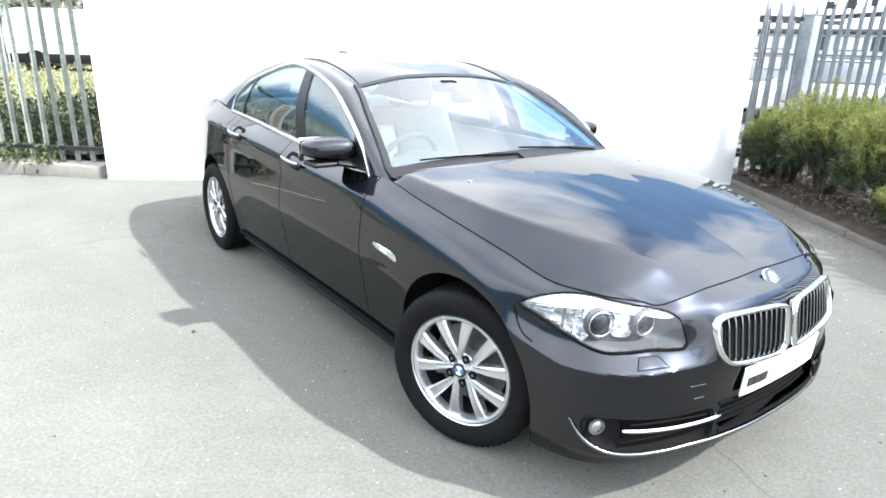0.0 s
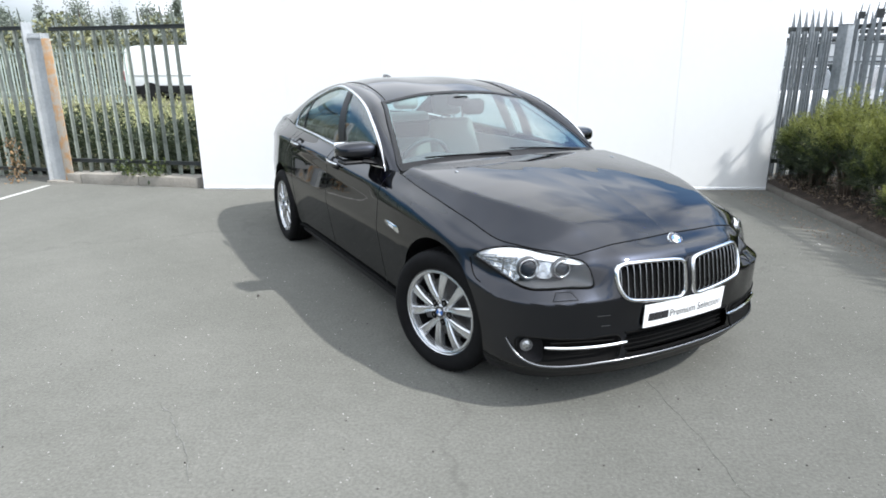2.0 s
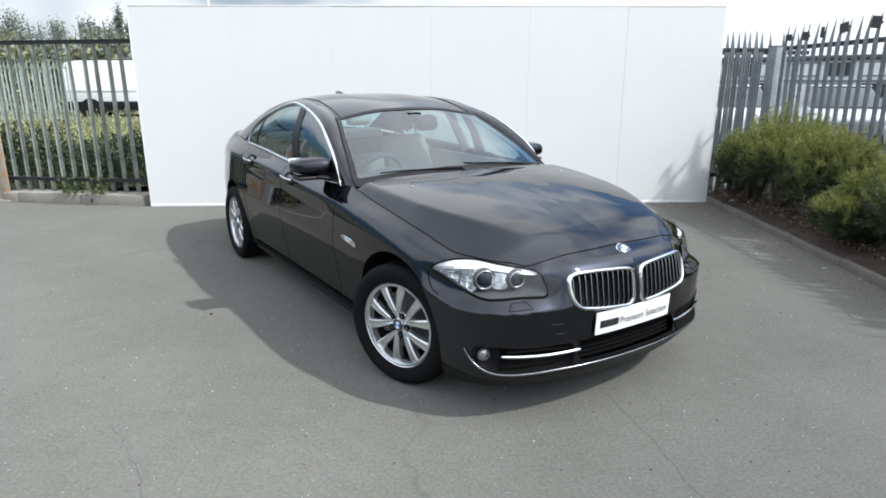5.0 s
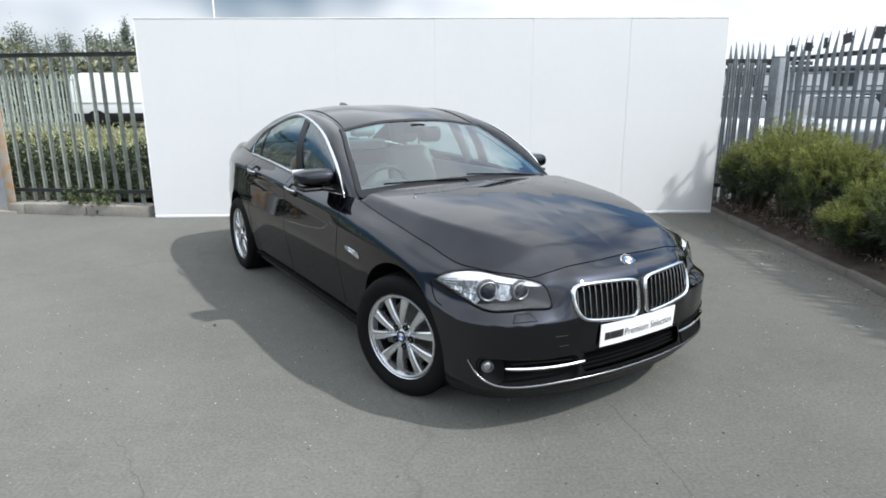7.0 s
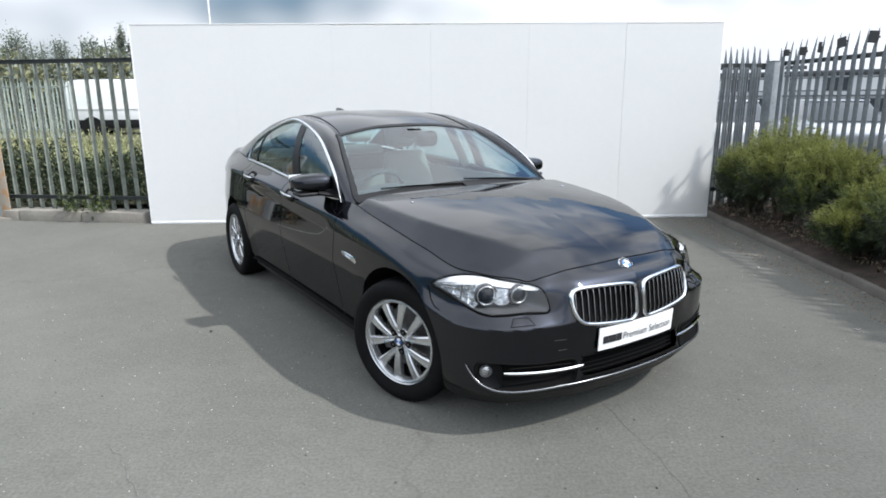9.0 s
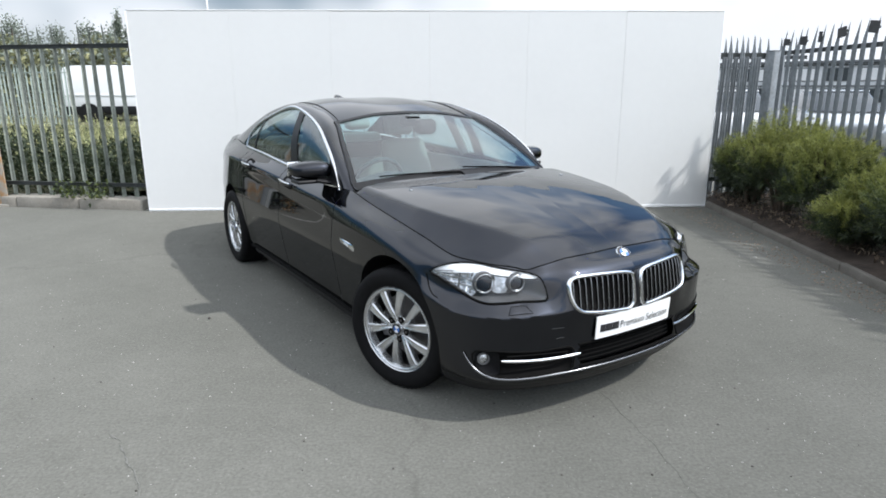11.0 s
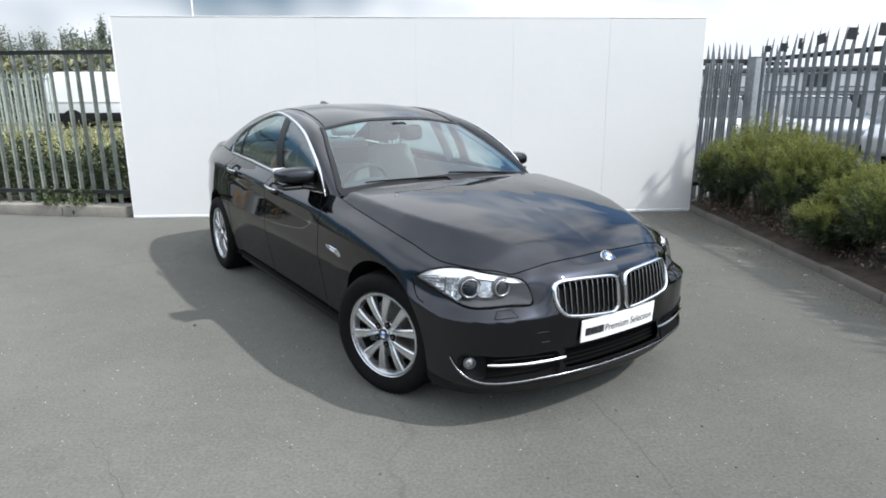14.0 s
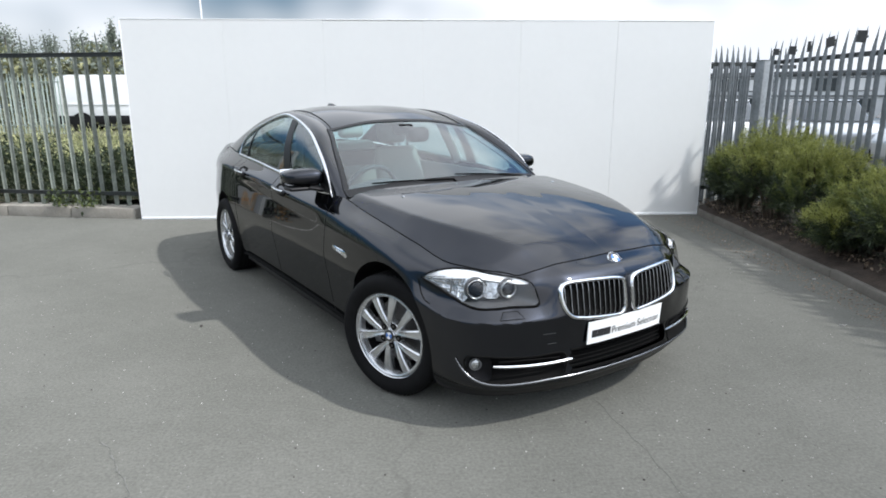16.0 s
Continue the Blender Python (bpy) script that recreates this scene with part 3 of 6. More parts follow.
kerb = tagged(new("kerb"), "low weathered concrete kerb under the palisade fence", "kerb", kind="structure")
ang = math.degrees(math.atan2(-E1.y, -E1.x))
for i in range(3):
    p0 = Vector((-0.1, 0.04, 0)) + E1 * (0.92 * i)
    L = 0.91
    if i == 2:
        L = 0.22
    bm = box_bm((-L, 0.0, -0.05), (0, 0.28, 0.138 + 0.006 * (i % 2)), 0.014, 2)
    o = part("kerb_stone", bm, M["concrete"], kerb)
    o.matrix_basis = Matrix.Translation(p0) @ pose(0, 0, 0, 0, 0, ang)
kerb_r = tagged(new("kerb"), "long weathered concrete edging along the shrub bed", "kerb", kind="structure")
path_r = spl([(7.30, 0.26, 0), (7.27, -0.12, 0), (7.22, -0.95, 0), (7.19, -1.65, 0), (7.15, -2.3, 0), (7.12, -3.0, 0), (7.05, -3.8, 0), (6.97, -5.2, 0), (6.9, -7.0, 0), (6.85, -9.5, 0)], 12)
for i in range(12):
    p, q = Vector(path_r[i]), Vector(path_r[i + 1])
    L = (q - p).length - 0.008
    bm = box_bm((0, 0.0, -0.05), (L, 0.055, 0.072 + 0.008 * math.sin(i * 1.7)), 0.010, 2)
    o = part("kerb_stone", bm, M["edging"], kerb_r)
    o.matrix_basis = Matrix.Translation(p) @ pose(0, 0, 0, 0, 0, math.degrees(math.atan2(q.y - p.y, q.x - p.x)))
# bed of soil behind the edging
n = 60
edge = spl(path_r, n)
P = np.zeros((n + 1, 14, 3))
for i in range(n + 1):
    for j in range(14):
        x = edge[i][0] + 0.055 + (9.2 - edge[i][0]) * j / 13 * (0.45 if j < 8 else 1)
        y = edge[i][1]
        P[i, j] = (x, y, 0.055 + 0.10 * min(1, j / 5) + 0.03 * noise.fractal((x * 4, y * 4, 0), 1, 2, 4))
V, F = grid_mesh(P)
tagged(mesh_object("planting_bed", V, F, M["soil"], smooth=60), "dark soil bed with dry litter under shrubs", "soil", kind="structure")

fence((7.17, 0.34, 0), (8.12, 0.35, 0), "dark grey palisade fence behind the white hoarding", [M["steel_dark"]] * 3, M["rail"], 0.163, 2.21, (1.945, 0.31), 0.05, face=-1, posts=False)
fence((7.25, 0.72, 0), (8.85, 0.74, 0), "second grey palisade fence close behind the first", [M["steel_dark"]] * 3, M["rail"], 0.163, 2.20, (1.93, 0.31), 0.05, face=-1, posts=False)
fence((8.15, 0.20, 0), (8.16, -10.2, 0), "dark grey palisade fence behind green shrubs", [M["steel_dark"]] * 3, M["rail"], 0.149, 2.235, (1.955, 0.31), 0.05, face=-1, slim=0.92)
cpost = tagged(new("fence_post"), "square grey steel corner post of the fence", "post")
cpost.matrix_world = pose(8.17, 0.34, 0, 0, 0, 20)
part("shaft", box_bm((-0.10, -0.07, 0), (0.10, 0.07, 1.985), 0.008), M["steel_dark"], cpost)
part("cap", box_bm((-0.105, -0.075, 1.985), (0.105, 0.075, 1.997), 0.004), M["steel_dark"], cpost)
rnd = random.Random(5)
for y, w, h, z in ((0.06, 0.13, 0.08, 2.08), (-0.30, 0.13, 0.10, 2.075), (-0.62, 0.06, 0.12, 2.095), (-1.00, 0.15, 0.11, 2.115), (-1.50, 0.15, 0.12, 2.13), (-1.95, 0.15, 0.12, 2.13)):
    o = tagged(new("fence_plate"), "small dark metal plate clipped between fence points", "plate", "fence plates")
    o.matrix_world = pose(8.135, y, z, rnd.uniform(-8, 8), 0, rnd.uniform(-4, 4))
    part("plate", box_bm((-0.004, -w / 2, -h / 2), (0.004, w / 2, h / 2), 0.003, 1), M["sign"], o)
    part("clip", box_bm((-0.010, -w / 2 - 0.012, -0.012), (0.010, -w / 2 + 0.012, 0.012), 0.002, 1), M["rail"], o)

sheet("road_line", -2.33, -2.25, -1.3, 0.22, 0.004, M["line"], "worn white painted line on the asphalt", "marking")

# ---- loose chips and cracks on the asphalt ----
def chips(name, label, material, count, size, seed, area=(0.2, 7.0, -6.6, 5.6)):
    rng = np.random.default_rng(seed)
    V, F = [], []
    for k in range(count):
        v = rng.random()
        y = area[2] + area[3] * v ** 1.4
        x = rng.uniform(area[0], area[1])
        r = size * rng.uniform(0.5, 1.3)
        a = rng.uniform(0, 6.28)
        o = len(V)
        for q in range(4):
            rr = r * rng.uniform(0.7, 1.2)
            V.append((x + rr * math.cos(a + q * 1.57), y + rr * math.sin(a + q * 1.57), 0.001))
        V.append((x, y, 0.001 + r * rng.uniform(0.5, 0.9)))
        F += [(o + q, o + (q + 1) % 4, o + 4) for q in range(4)]
    return tagged(mesh_object(name, V, F, material), label, "gravel", kind="stuff")


chips("stone_chips", "pale stone chips scattered over the asphalt", M["chip"], 2200, 0.0042, 61)
chips("kerb_dirt", "brown crumbs of soil washed against the concrete edging", M["litter"], 1500, 0.008, 63, (6.72, 7.12, -4.6, 4.6))
for k, (x, y, r) in enumerate(((6.62, -2.55, 0.020), (6.95, -3.05, 0.024), (7.02, -2.2, 0.018), (6.45, -4.15, 0.018), (7.06, -3.35, 0.022), (6.88, -1.6, 0.016), (2.05, -3.95, 0.016))):
    o = tagged(new("litter_scrap"), "small pale scrap of litter on the asphalt", "litter", "scraps by the edging")
    o.matrix_world = pose(x, y, 0.002, 0, 0, 47 * k)
    rng = np.random.default_rng(90 + k)
    pts = [(math.cos(t) * r * rng.uniform(0.6, 1.3), math.sin(t) * r * 0.6 * rng.uniform(0.6, 1.3), 0.0) for t in np.linspace(0, 5.4, 7)]
    mesh_object("scrap", pts + [(x * 0.8, y * 0.8, 0.006 + 0.004 * rng.random()) for x, y, _ in pts], [tuple(range(7))[::-1], tuple(range(7, 14))] + [(i, (i + 1) % 7, 7 + (i + 1) % 7, 7 + i) for i in range(7)], M["chip"] if k != 6 else M["crumb"], o)
chips("dark_crumbs", "dark crumbs of soil and tar on the asphalt", M["crumb"], 260, 0.0055, 62)


def ground_crack(points, seed, width):
    rng = np.random.default_rng(seed)
    path = spl([(x, y, 0) for x, y in points], 70)
    V, F = [], []
    for i, p in enumerate(path):
        d = path[min(i + 1, len(path) - 1)] - path[max(i - 1, 0)]
        d /= np.linalg.norm(d)
        n = np.array([-d[1], d[0], 0])
        c = p + n * (rng.normal(0, 0.0025) + 0.008 * math.sin(i * 0.31 + seed) * math.sin(i * 0.13))
        w = width * max(0.05, 0.45 + 0.4 * math.sin(i * 0.5 + seed) + rng.normal(0, 0.25)) * min(1, i / 6, (len(path) - 1 - i) / 6 + 0.05)
        V += [c + n * w + np.array([0, 0, 0.0025]), c + np.array([0, 0, 0.0032]), c - n * w + np.array([0, 0, 0.0025])]
    for i in range(len(path) - 1):
        F += [(3 * i, 3 * i + 1, 3 * i + 4, 3 * i + 3), (3 * i + 1, 3 * i + 2, 3 * i + 5, 3 * i + 4)]
    tagged(mesh_object("ground_crack", V, F, M["crack"]), "thin broken dark crack in the asphalt", "crack", kind="structure")


ground_crack([(2.06, -5.40), (2.16, -5.51), (2.27, -5.66), (2.36, -5.79), (2.46, -5.98)], 4, 0.006)
ground_crack([(4.44, -5.08), (4.46, -5.16), (4.50, -5.36), (4.53, -5.51), (4.57, -5.79), (4.60, -6.05)], 5, 0.0012)

# ---- plants ----
def leaves(rng, centres, length, width, direction, droop=0.25):
    """Pointed leaf blades of four corners; arrays of points and faces."""
    n = len(centres)
    d = direction + rng.normal(0, 0.45, (n, 3))
    d /= np.linalg.norm(d, axis=1, keepdims=True)
    s = np.cross(d, rng.normal(0, 1, (n, 3)))
    s /= np.maximum(np.linalg.norm(s, axis=1, keepdims=True), 1e-6)
    L = (length * rng.uniform(0.6, 1.25, n))[:, None]
    W = (width * rng.uniform(0.7, 1.2, n))[:, None]
    mid = centres + d * L * 0.5
    tip = centres + d * L - np.array([0, 0, 1]) * L * droop
    V = np.stack([centres, mid + s * W / 2, tip, mid - s * W / 2], 1).reshape(-1, 3)
    F = np.arange(4 * n).reshape(n, 4)
    return V, F


def foliage(name, rng, centres, direction, length, width, materials, shares, parent, label=""):
    V, F = leaves(rng, centres, length, width, direction)
    me = bpy.data.meshes.new(name)
    me.from_pydata(V.tolist(), [], F.tolist())
    for m in materials:
        me.materials.append(m)
    me.polygons.foreach_set("material_index", shares.astype(np.int32))
    ob = new(name, me)
    ob.parent = parent
    return tagged(ob, label) if label else ob


def shrub(x, y, height, spread, seed, label, yellow=0.35, stretch=1.15):
    rng = np.random.default_rng(seed)
    rnd = random.Random(seed)
    s = tagged(new("shrub"), label, "shrub", "shrubs in the bed")
    s.matrix_world = pose(x, y, 0.12, 0, 0, rnd.uniform(0, 360))
    stems = []
    tips = []
    for i in range(15):
        a, r = rnd.uniform(0, 6.28), rnd.uniform(0.25, 1.0) * spread
        top = (math.cos(a) * r, math.sin(a) * r, height * rnd.uniform(0.62, 0.97) * (1 - 0.30 * (r / spread) ** 2))
        base = (math.cos(a) * 0.07 * rnd.random(), math.sin(a) * 0.07 * rnd.random(), -0.05)
        mid = (top[0] * 0.35 + rnd.uniform(-0.05, 0.05), top[1] * 0.35 + rnd.uniform(-0.05, 0.05), height * 0.38)
        path = spl([base, mid, top], 7)
        V, F = sweep(path, ring(0.016, k=5), up=(0.3, 0.9, 0.1), scale=np.linspace(1.3, 0.3, 8))
        stems.append((V, F))
        tips.append(path)
    allV, allF = [], []
    for V, F in stems:
        o = len(allV)
        allV += list(V)
        allF += [tuple(o + k for k in f) for f in F]
    mesh_object("stem", allV, allF, M["bark"], s, smooth=50)
    # feathery sprays of narrow leaves, gathered into rounded lobes
    lobes = 13
    la, le = np.arange(lobes) * 2.4 + rng.normal(0, 0.2, lobes), np.arcsin(np.linspace(0.02, 0.97, lobes))
    reach = rng.uniform(0.50, 0.72, lobes)
    lob = np.stack([np.cos(la) * np.cos(le) * spread * reach, np.sin(la) * np.cos(le) * spread * reach, height * (0.42 + 0.40 * np.sin(le) * reach / 0.62)], 1)
    size = np.array([spread * 0.46, spread * 0.46, height * 0.27]) * rng.uniform(0.8, 1.15, (lobes, 1))
    twigs, per = 560, 88
    pick = rng.integers(0, lobes, twigs)
    out = rng.normal(0, 1, (twigs, 3)) + np.array([0, 0, 0.35]) + lob[pick] * np.array([1.0, 1.0, 0]) / spread
    out /= np.linalg.norm(out, axis=1, keepdims=True)
    depth = np.where(rng.random(twigs) < 0.75, rng.uniform(0.78, 1.05, twigs), rng.uniform(0.3, 0.8, twigs))
    C = lob[pick] + out * size[pick] * depth[:, None]
    C[:, 2] = np.maximum(C[:, 2], height * (0.26 + rng.random(twigs) * 0.14))
    axis = out * 0.9 + np.array([0, 0, 0.75]) + rng.normal(0, 0.18, (twigs, 3))
    axis /= np.linalg.norm(axis, axis=1, keepdims=True)
    step = rng.uniform(-0.13, 0.09, (twigs, per, 1)) * stretch
    cen = (C[:, None] + axis[:, None] * step + rng.normal(0, 0.010, (twigs, per, 3))).reshape(-1, 3)
    dirs = (axis[:, None] * 1.5 + rng.normal(0, 0.45, (twigs, per, 3))).reshape(-1, 3)
    # light and shade put into leaf colour: yellow crests, dark inside and low down
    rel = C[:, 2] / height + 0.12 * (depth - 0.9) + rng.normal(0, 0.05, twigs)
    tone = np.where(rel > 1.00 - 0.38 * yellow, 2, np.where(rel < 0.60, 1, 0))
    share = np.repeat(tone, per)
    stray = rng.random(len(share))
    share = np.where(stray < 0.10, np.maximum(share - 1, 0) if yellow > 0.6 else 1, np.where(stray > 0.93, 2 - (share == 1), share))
    # sparse low leaves, all in the dark shade tone
    k = 900
    a, r = rng.random(k) * 6.283, np.sqrt(rng.random(k)) * spread * 0.9
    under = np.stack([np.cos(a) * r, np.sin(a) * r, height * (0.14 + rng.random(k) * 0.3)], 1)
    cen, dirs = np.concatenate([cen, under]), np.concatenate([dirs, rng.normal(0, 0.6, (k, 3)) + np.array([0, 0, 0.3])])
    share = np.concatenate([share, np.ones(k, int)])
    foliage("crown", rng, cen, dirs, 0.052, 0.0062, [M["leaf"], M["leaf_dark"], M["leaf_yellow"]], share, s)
    return s


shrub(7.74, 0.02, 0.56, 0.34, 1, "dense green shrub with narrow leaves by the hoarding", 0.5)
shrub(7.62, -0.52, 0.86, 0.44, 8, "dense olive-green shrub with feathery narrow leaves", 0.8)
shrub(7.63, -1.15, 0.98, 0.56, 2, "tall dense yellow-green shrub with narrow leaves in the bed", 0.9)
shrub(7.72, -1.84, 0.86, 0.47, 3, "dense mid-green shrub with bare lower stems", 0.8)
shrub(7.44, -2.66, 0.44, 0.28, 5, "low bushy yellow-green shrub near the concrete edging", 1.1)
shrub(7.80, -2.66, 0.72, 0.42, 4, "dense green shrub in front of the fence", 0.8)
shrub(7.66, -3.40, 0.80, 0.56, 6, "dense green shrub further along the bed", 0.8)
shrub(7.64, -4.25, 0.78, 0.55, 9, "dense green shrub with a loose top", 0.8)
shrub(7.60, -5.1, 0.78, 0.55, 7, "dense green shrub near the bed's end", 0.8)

rng = np.random.default_rng(21)
cen = np.stack([rng.uniform(7.27, 8.05, 2600), rng.uniform(-4.2, 0.2, 2600), rng.uniform(0.13, 0.19, 2600)], 1)
litter = tagged(new("leaf_litter"), "dry brown twigs and fallen leaves on the soil", "litter", kind="stuff")
foliage("fallen_leaf", rng, cen, np.tile((0.6, 0.6, 0.05), (2600, 1)), 0.05, 0.02, [M["litter"]], np.zeros(2600), litter)

# weeds and tall grass behind the left fence
weeds = tagged(new("weeds"), "dark leafy weeds growing behind the palisade fence", "weeds", kind="stuff")
rng = np.random.default_rng(8)
n = 20000
x = rng.uniform(-6.4, 0.7, n)
yb = 0.45 + 0.1736 / -0.9848 * x + rng.uniform(0.05, 1.5, n)
z = rng.random(n) ** 0.8 * (0.58 + 0.20 * np.sin(x * 2.3) * np.sin(x * 5.1 + 1) + 0.1 * (yb - 0.4))
foliage("weed_leaf", rng, np.stack([x, yb, np.maximum(z, 0.03) + 0.05], 1), np.tile((0, -0.25, 0.7), (n, 1)), 0.09, 0.034, [M["weed"], M["leaf_dark"]], (rng.random(n) < 0.65).astype(int), weeds)
grass = tagged(new("tall_grass"), "tall dry yellow-green meadow grass", "grass", kind="stuff")
n = 15000
y = 2.3 + rng.random(n) ** 1.2 * 11.5
x = -1.0 - y * 0.55 + rng.uniform(-1, 1, n) * (3.6 + y * 0.30)
h = rng.uniform(0.35, 1.0, n)[:, None]
foliage("grass_blade", rng, np.stack([x, y, np.full(n, 0.04)], 1), np.concatenate([rng.normal(0, 0.12, (n, 2)), h], 1) * 2.2, 0.52, 0.018, [M["grass"], M["weed"]], (rng.random(n) < 0.22).astype(int), grass)
foliage("seed_head", rng, np.stack([x[:5000], y[:5000], 0.30 + 0.35 * rng.random(5000)], 1), np.tile((0, 0, 1.0), (5000, 1)), 0.16, 0.03, [M["grass"]], np.zeros(5000), grass)
for k, (px, py, s) in enumerate(((-1.12, 0.16, 0.22), (-0.72, 0.09, 0.24))):
    w = tagged(new("kerb_weed"), "small green leafy weed growing over the kerb", "weed", "weeds on the kerb")
    w.matrix_world = pose(px, py + 0.10, 0.13)
    n = 130
    c = rng.normal(0, 0.38, (n, 3)) * s
    c[:, 2] = np.abs(c[:, 2]) * 1.2
    foliage("crown", rng, c, np.tile((0, -0.2, 0.8), (n, 1)), 0.07, 0.034, [M["leaf"], M["weed"]], (rng.random(n) < 0.5).astype(int), w)
dock = tagged(new("dock_plant"), "dry orange-brown dock plant beside the gate", "weed")
dock.matrix_world = pose(-2.85, 0.42, 0.0)
n = 300
c = np.stack([rng.normal(0, 0.07, n), rng.normal(0, 0.05, n), rng.random(n) * 0.62], 1)
foliage("crown", rng, c, np.tile((0, 0, 0.7), (n, 1)), 0.05, 0.028, [M["orange_leaf"], M["weed"]], (rng.random(n) < 0.25).astype(int), dock)


def tree(x, y, height, spread, seed, label, category="tree", conifer=False):
    rng, rnd = np.random.default_rng(seed), random.Random(seed)
    t = tagged(new("tree"), label, category, "distant trees")
    t.matrix_world = pose(x, y, 0)
    V, F = sweep(spl([(0, 0, -0.1), (0.1, 0, height * 0.4), (0, 0.05, height * 0.95)], 8), ring(0.16, k=7), up=(0, 1, 0.1), scale=np.linspace(1.3, 0.2, 9))
    mesh_object("trunk", V, F, M["bark"], t, smooth=50)
    nb = 26
    cen, dirs = [], []
    for i in range(nb):
        zz = rnd.uniform(0.2, 1.0)
        r = spread * (1 - zz * 0.85 if conifer else math.sin(min(1, zz * 0.9 + 0.15) * math.pi) ** 0.6) * rnd.uniform(0.5, 1.1)
        a = rnd.uniform(0, 6.28)
        c = np.array([math.cos(a) * r, math.sin(a) * r, zz * height])
        k = 75
        cen.append(c + rng.normal(0, 1, (k, 3)) * np.array([spread * 0.26, spread * 0.26, height * 0.065]))
        dirs.append(rng.normal(0, 0.6, (k, 3)) + np.array([0, 0, 0.3]))
        if i % 4 == 0:
            V, F = sweep([(0, 0, zz * height * 0.8), tuple(c * 0.6 + np.array([0, 0, zz * height * 0.35])), tuple(c)], ring(0.05, k=5), up=(0, 0.2, 1), scale=[1, 0.7, 0.3])
            mesh_object("limb", V, F, M["bark"], t, smooth=50)
    cen, dirs = np.concatenate(cen), np.concatenate(dirs)
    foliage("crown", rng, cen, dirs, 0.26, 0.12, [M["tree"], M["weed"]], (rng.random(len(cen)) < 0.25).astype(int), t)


rnd = random.Random(3)
for i in range(24):
    tree(-60 + i * 1.9 + rnd.uniform(-0.8, 0.8), 50 + rnd.uniform(-4, 9), rnd.uniform(5.4, 7.0), rnd.uniform(1.0, 1.8), 40 + i, "distant dark green tree with a loose uneven crown")
tree(-21.0, 46, 6.9, 0.42, 77, "tall thin distant conifer with a ragged crown", conifer=True)
tree(-33.5, 47, 6.4, 0.9, 78, "thin distant conifer with a ragged crown", conifer=True)

hedge = tagged(new("far_hedge"), "yellow-green hedge beyond the far fence", "hedge", kind="stuff")
rng = np.random.default_rng(31)
n = 22000
x = rng.uniform(-44, -6, n)
hz = 3.15 + 0.35 * np.sin(x * 0.9) + 0.3 * np.sin(x * 2.3 + 1)
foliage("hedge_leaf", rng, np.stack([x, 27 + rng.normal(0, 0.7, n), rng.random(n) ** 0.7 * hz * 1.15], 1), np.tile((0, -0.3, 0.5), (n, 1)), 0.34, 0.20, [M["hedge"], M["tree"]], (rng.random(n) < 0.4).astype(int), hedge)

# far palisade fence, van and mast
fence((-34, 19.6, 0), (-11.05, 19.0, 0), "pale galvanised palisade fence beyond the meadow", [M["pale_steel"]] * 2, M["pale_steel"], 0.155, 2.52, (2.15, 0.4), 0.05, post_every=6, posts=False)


def wheel_simple(parent, x, y, r, w):
    m = Matrix.Translation((x, y, r)) @ Matrix.Rotation(radians(90), 4, "X")
    wh = part("wheel", cyl_bm(r, r, w, 28, m), M["rubber"], parent)
    part("hub_cap", cyl_bm(r * 0.58, r * 0.5, w * 1.04, 20, m), M["silverpaint"], wh)


van = tagged(new("panel_van"), "long white panel van parked beyond the meadow", "van")
van.matrix_world = pose(-12.5, 22.0, 0, 0, 0, 2)
prof = [(0.0, 0.5), (-0.05, 1.2), (0.03, 2.1), (0.18, 2.42), (0.7, 2.5), (4.4, 2.5), (4.9, 2.36), (5.5, 1.75), (6.3, 1.45), (6.55, 1.1), (6.6, 0.5)]
V = [(x, y, z) for y in (-1.0, 1.0) for x, z in prof]
k = len(prof)
F = [tuple(range(k))[::-1], tuple(range(k, 2 * k))] + [(i, (i + 1) % k, k + (i + 1) % k, k + i) for i in range(k)]
bm = bmesh.new()
vs = [bm.verts.new(v) for v in V]
for f in F:
    bm.faces.new([vs[i] for i in f])
bmesh.ops.bevel(bm, geom=list(bm.edges), offset=0.07, segments=3, profile=0.5, affect="EDGES")
part("body", bm, M["van"], van)
part("side_moulding", box_bm((0.1, -1.03, 1.18), (4.6, -0.98, 1.28), 0.01), M["van"], van)
part("side_skirt", box_bm((0.0, -1.025, 0.36), (6.5, 1.0, 0.74), 0.02), M["black"], van)
for i in range(4):
    part("body_rib", box_bm((0.5 + i * 1.05, -1.012, 1.35), (0.54 + i * 1.05, -0.99, 2.3), 0.004), M["van"], van)
part("tail_lamp", box_bm((-0.06, -1.0, 0.95), (0.02, -0.86, 1.4), 0.01), M["red"], van)
for x in (1.1, 5.4):
    wheel_simple(van, x, -0.92, 0.36, 0.22)
    wheel_simple(van, x, 0.92, 0.36, 0.22)
    part("wheel_arch", cyl_bm(0.46, 0.46, 0.1, 28, Matrix.Translation((x, -0.99, 0.42)) @ Matrix.Rotation(radians(90), 4, "X")), M["black"], van)

mast = tagged(new("mast"), "slender white mast standing beyond the hoarding", "mast")
mast.matrix_world = pose(-8.6, 30, 0)
part("shaft", cyl_bm(0.07, 0.05, 12, 12, Matrix.Translation((0, 0, 6))), M["van"], mast)
part("base_plate", box_bm((-0.2, -0.2, 0), (0.2, 0.2, 0.03), 0.01), M["steel"], mast)

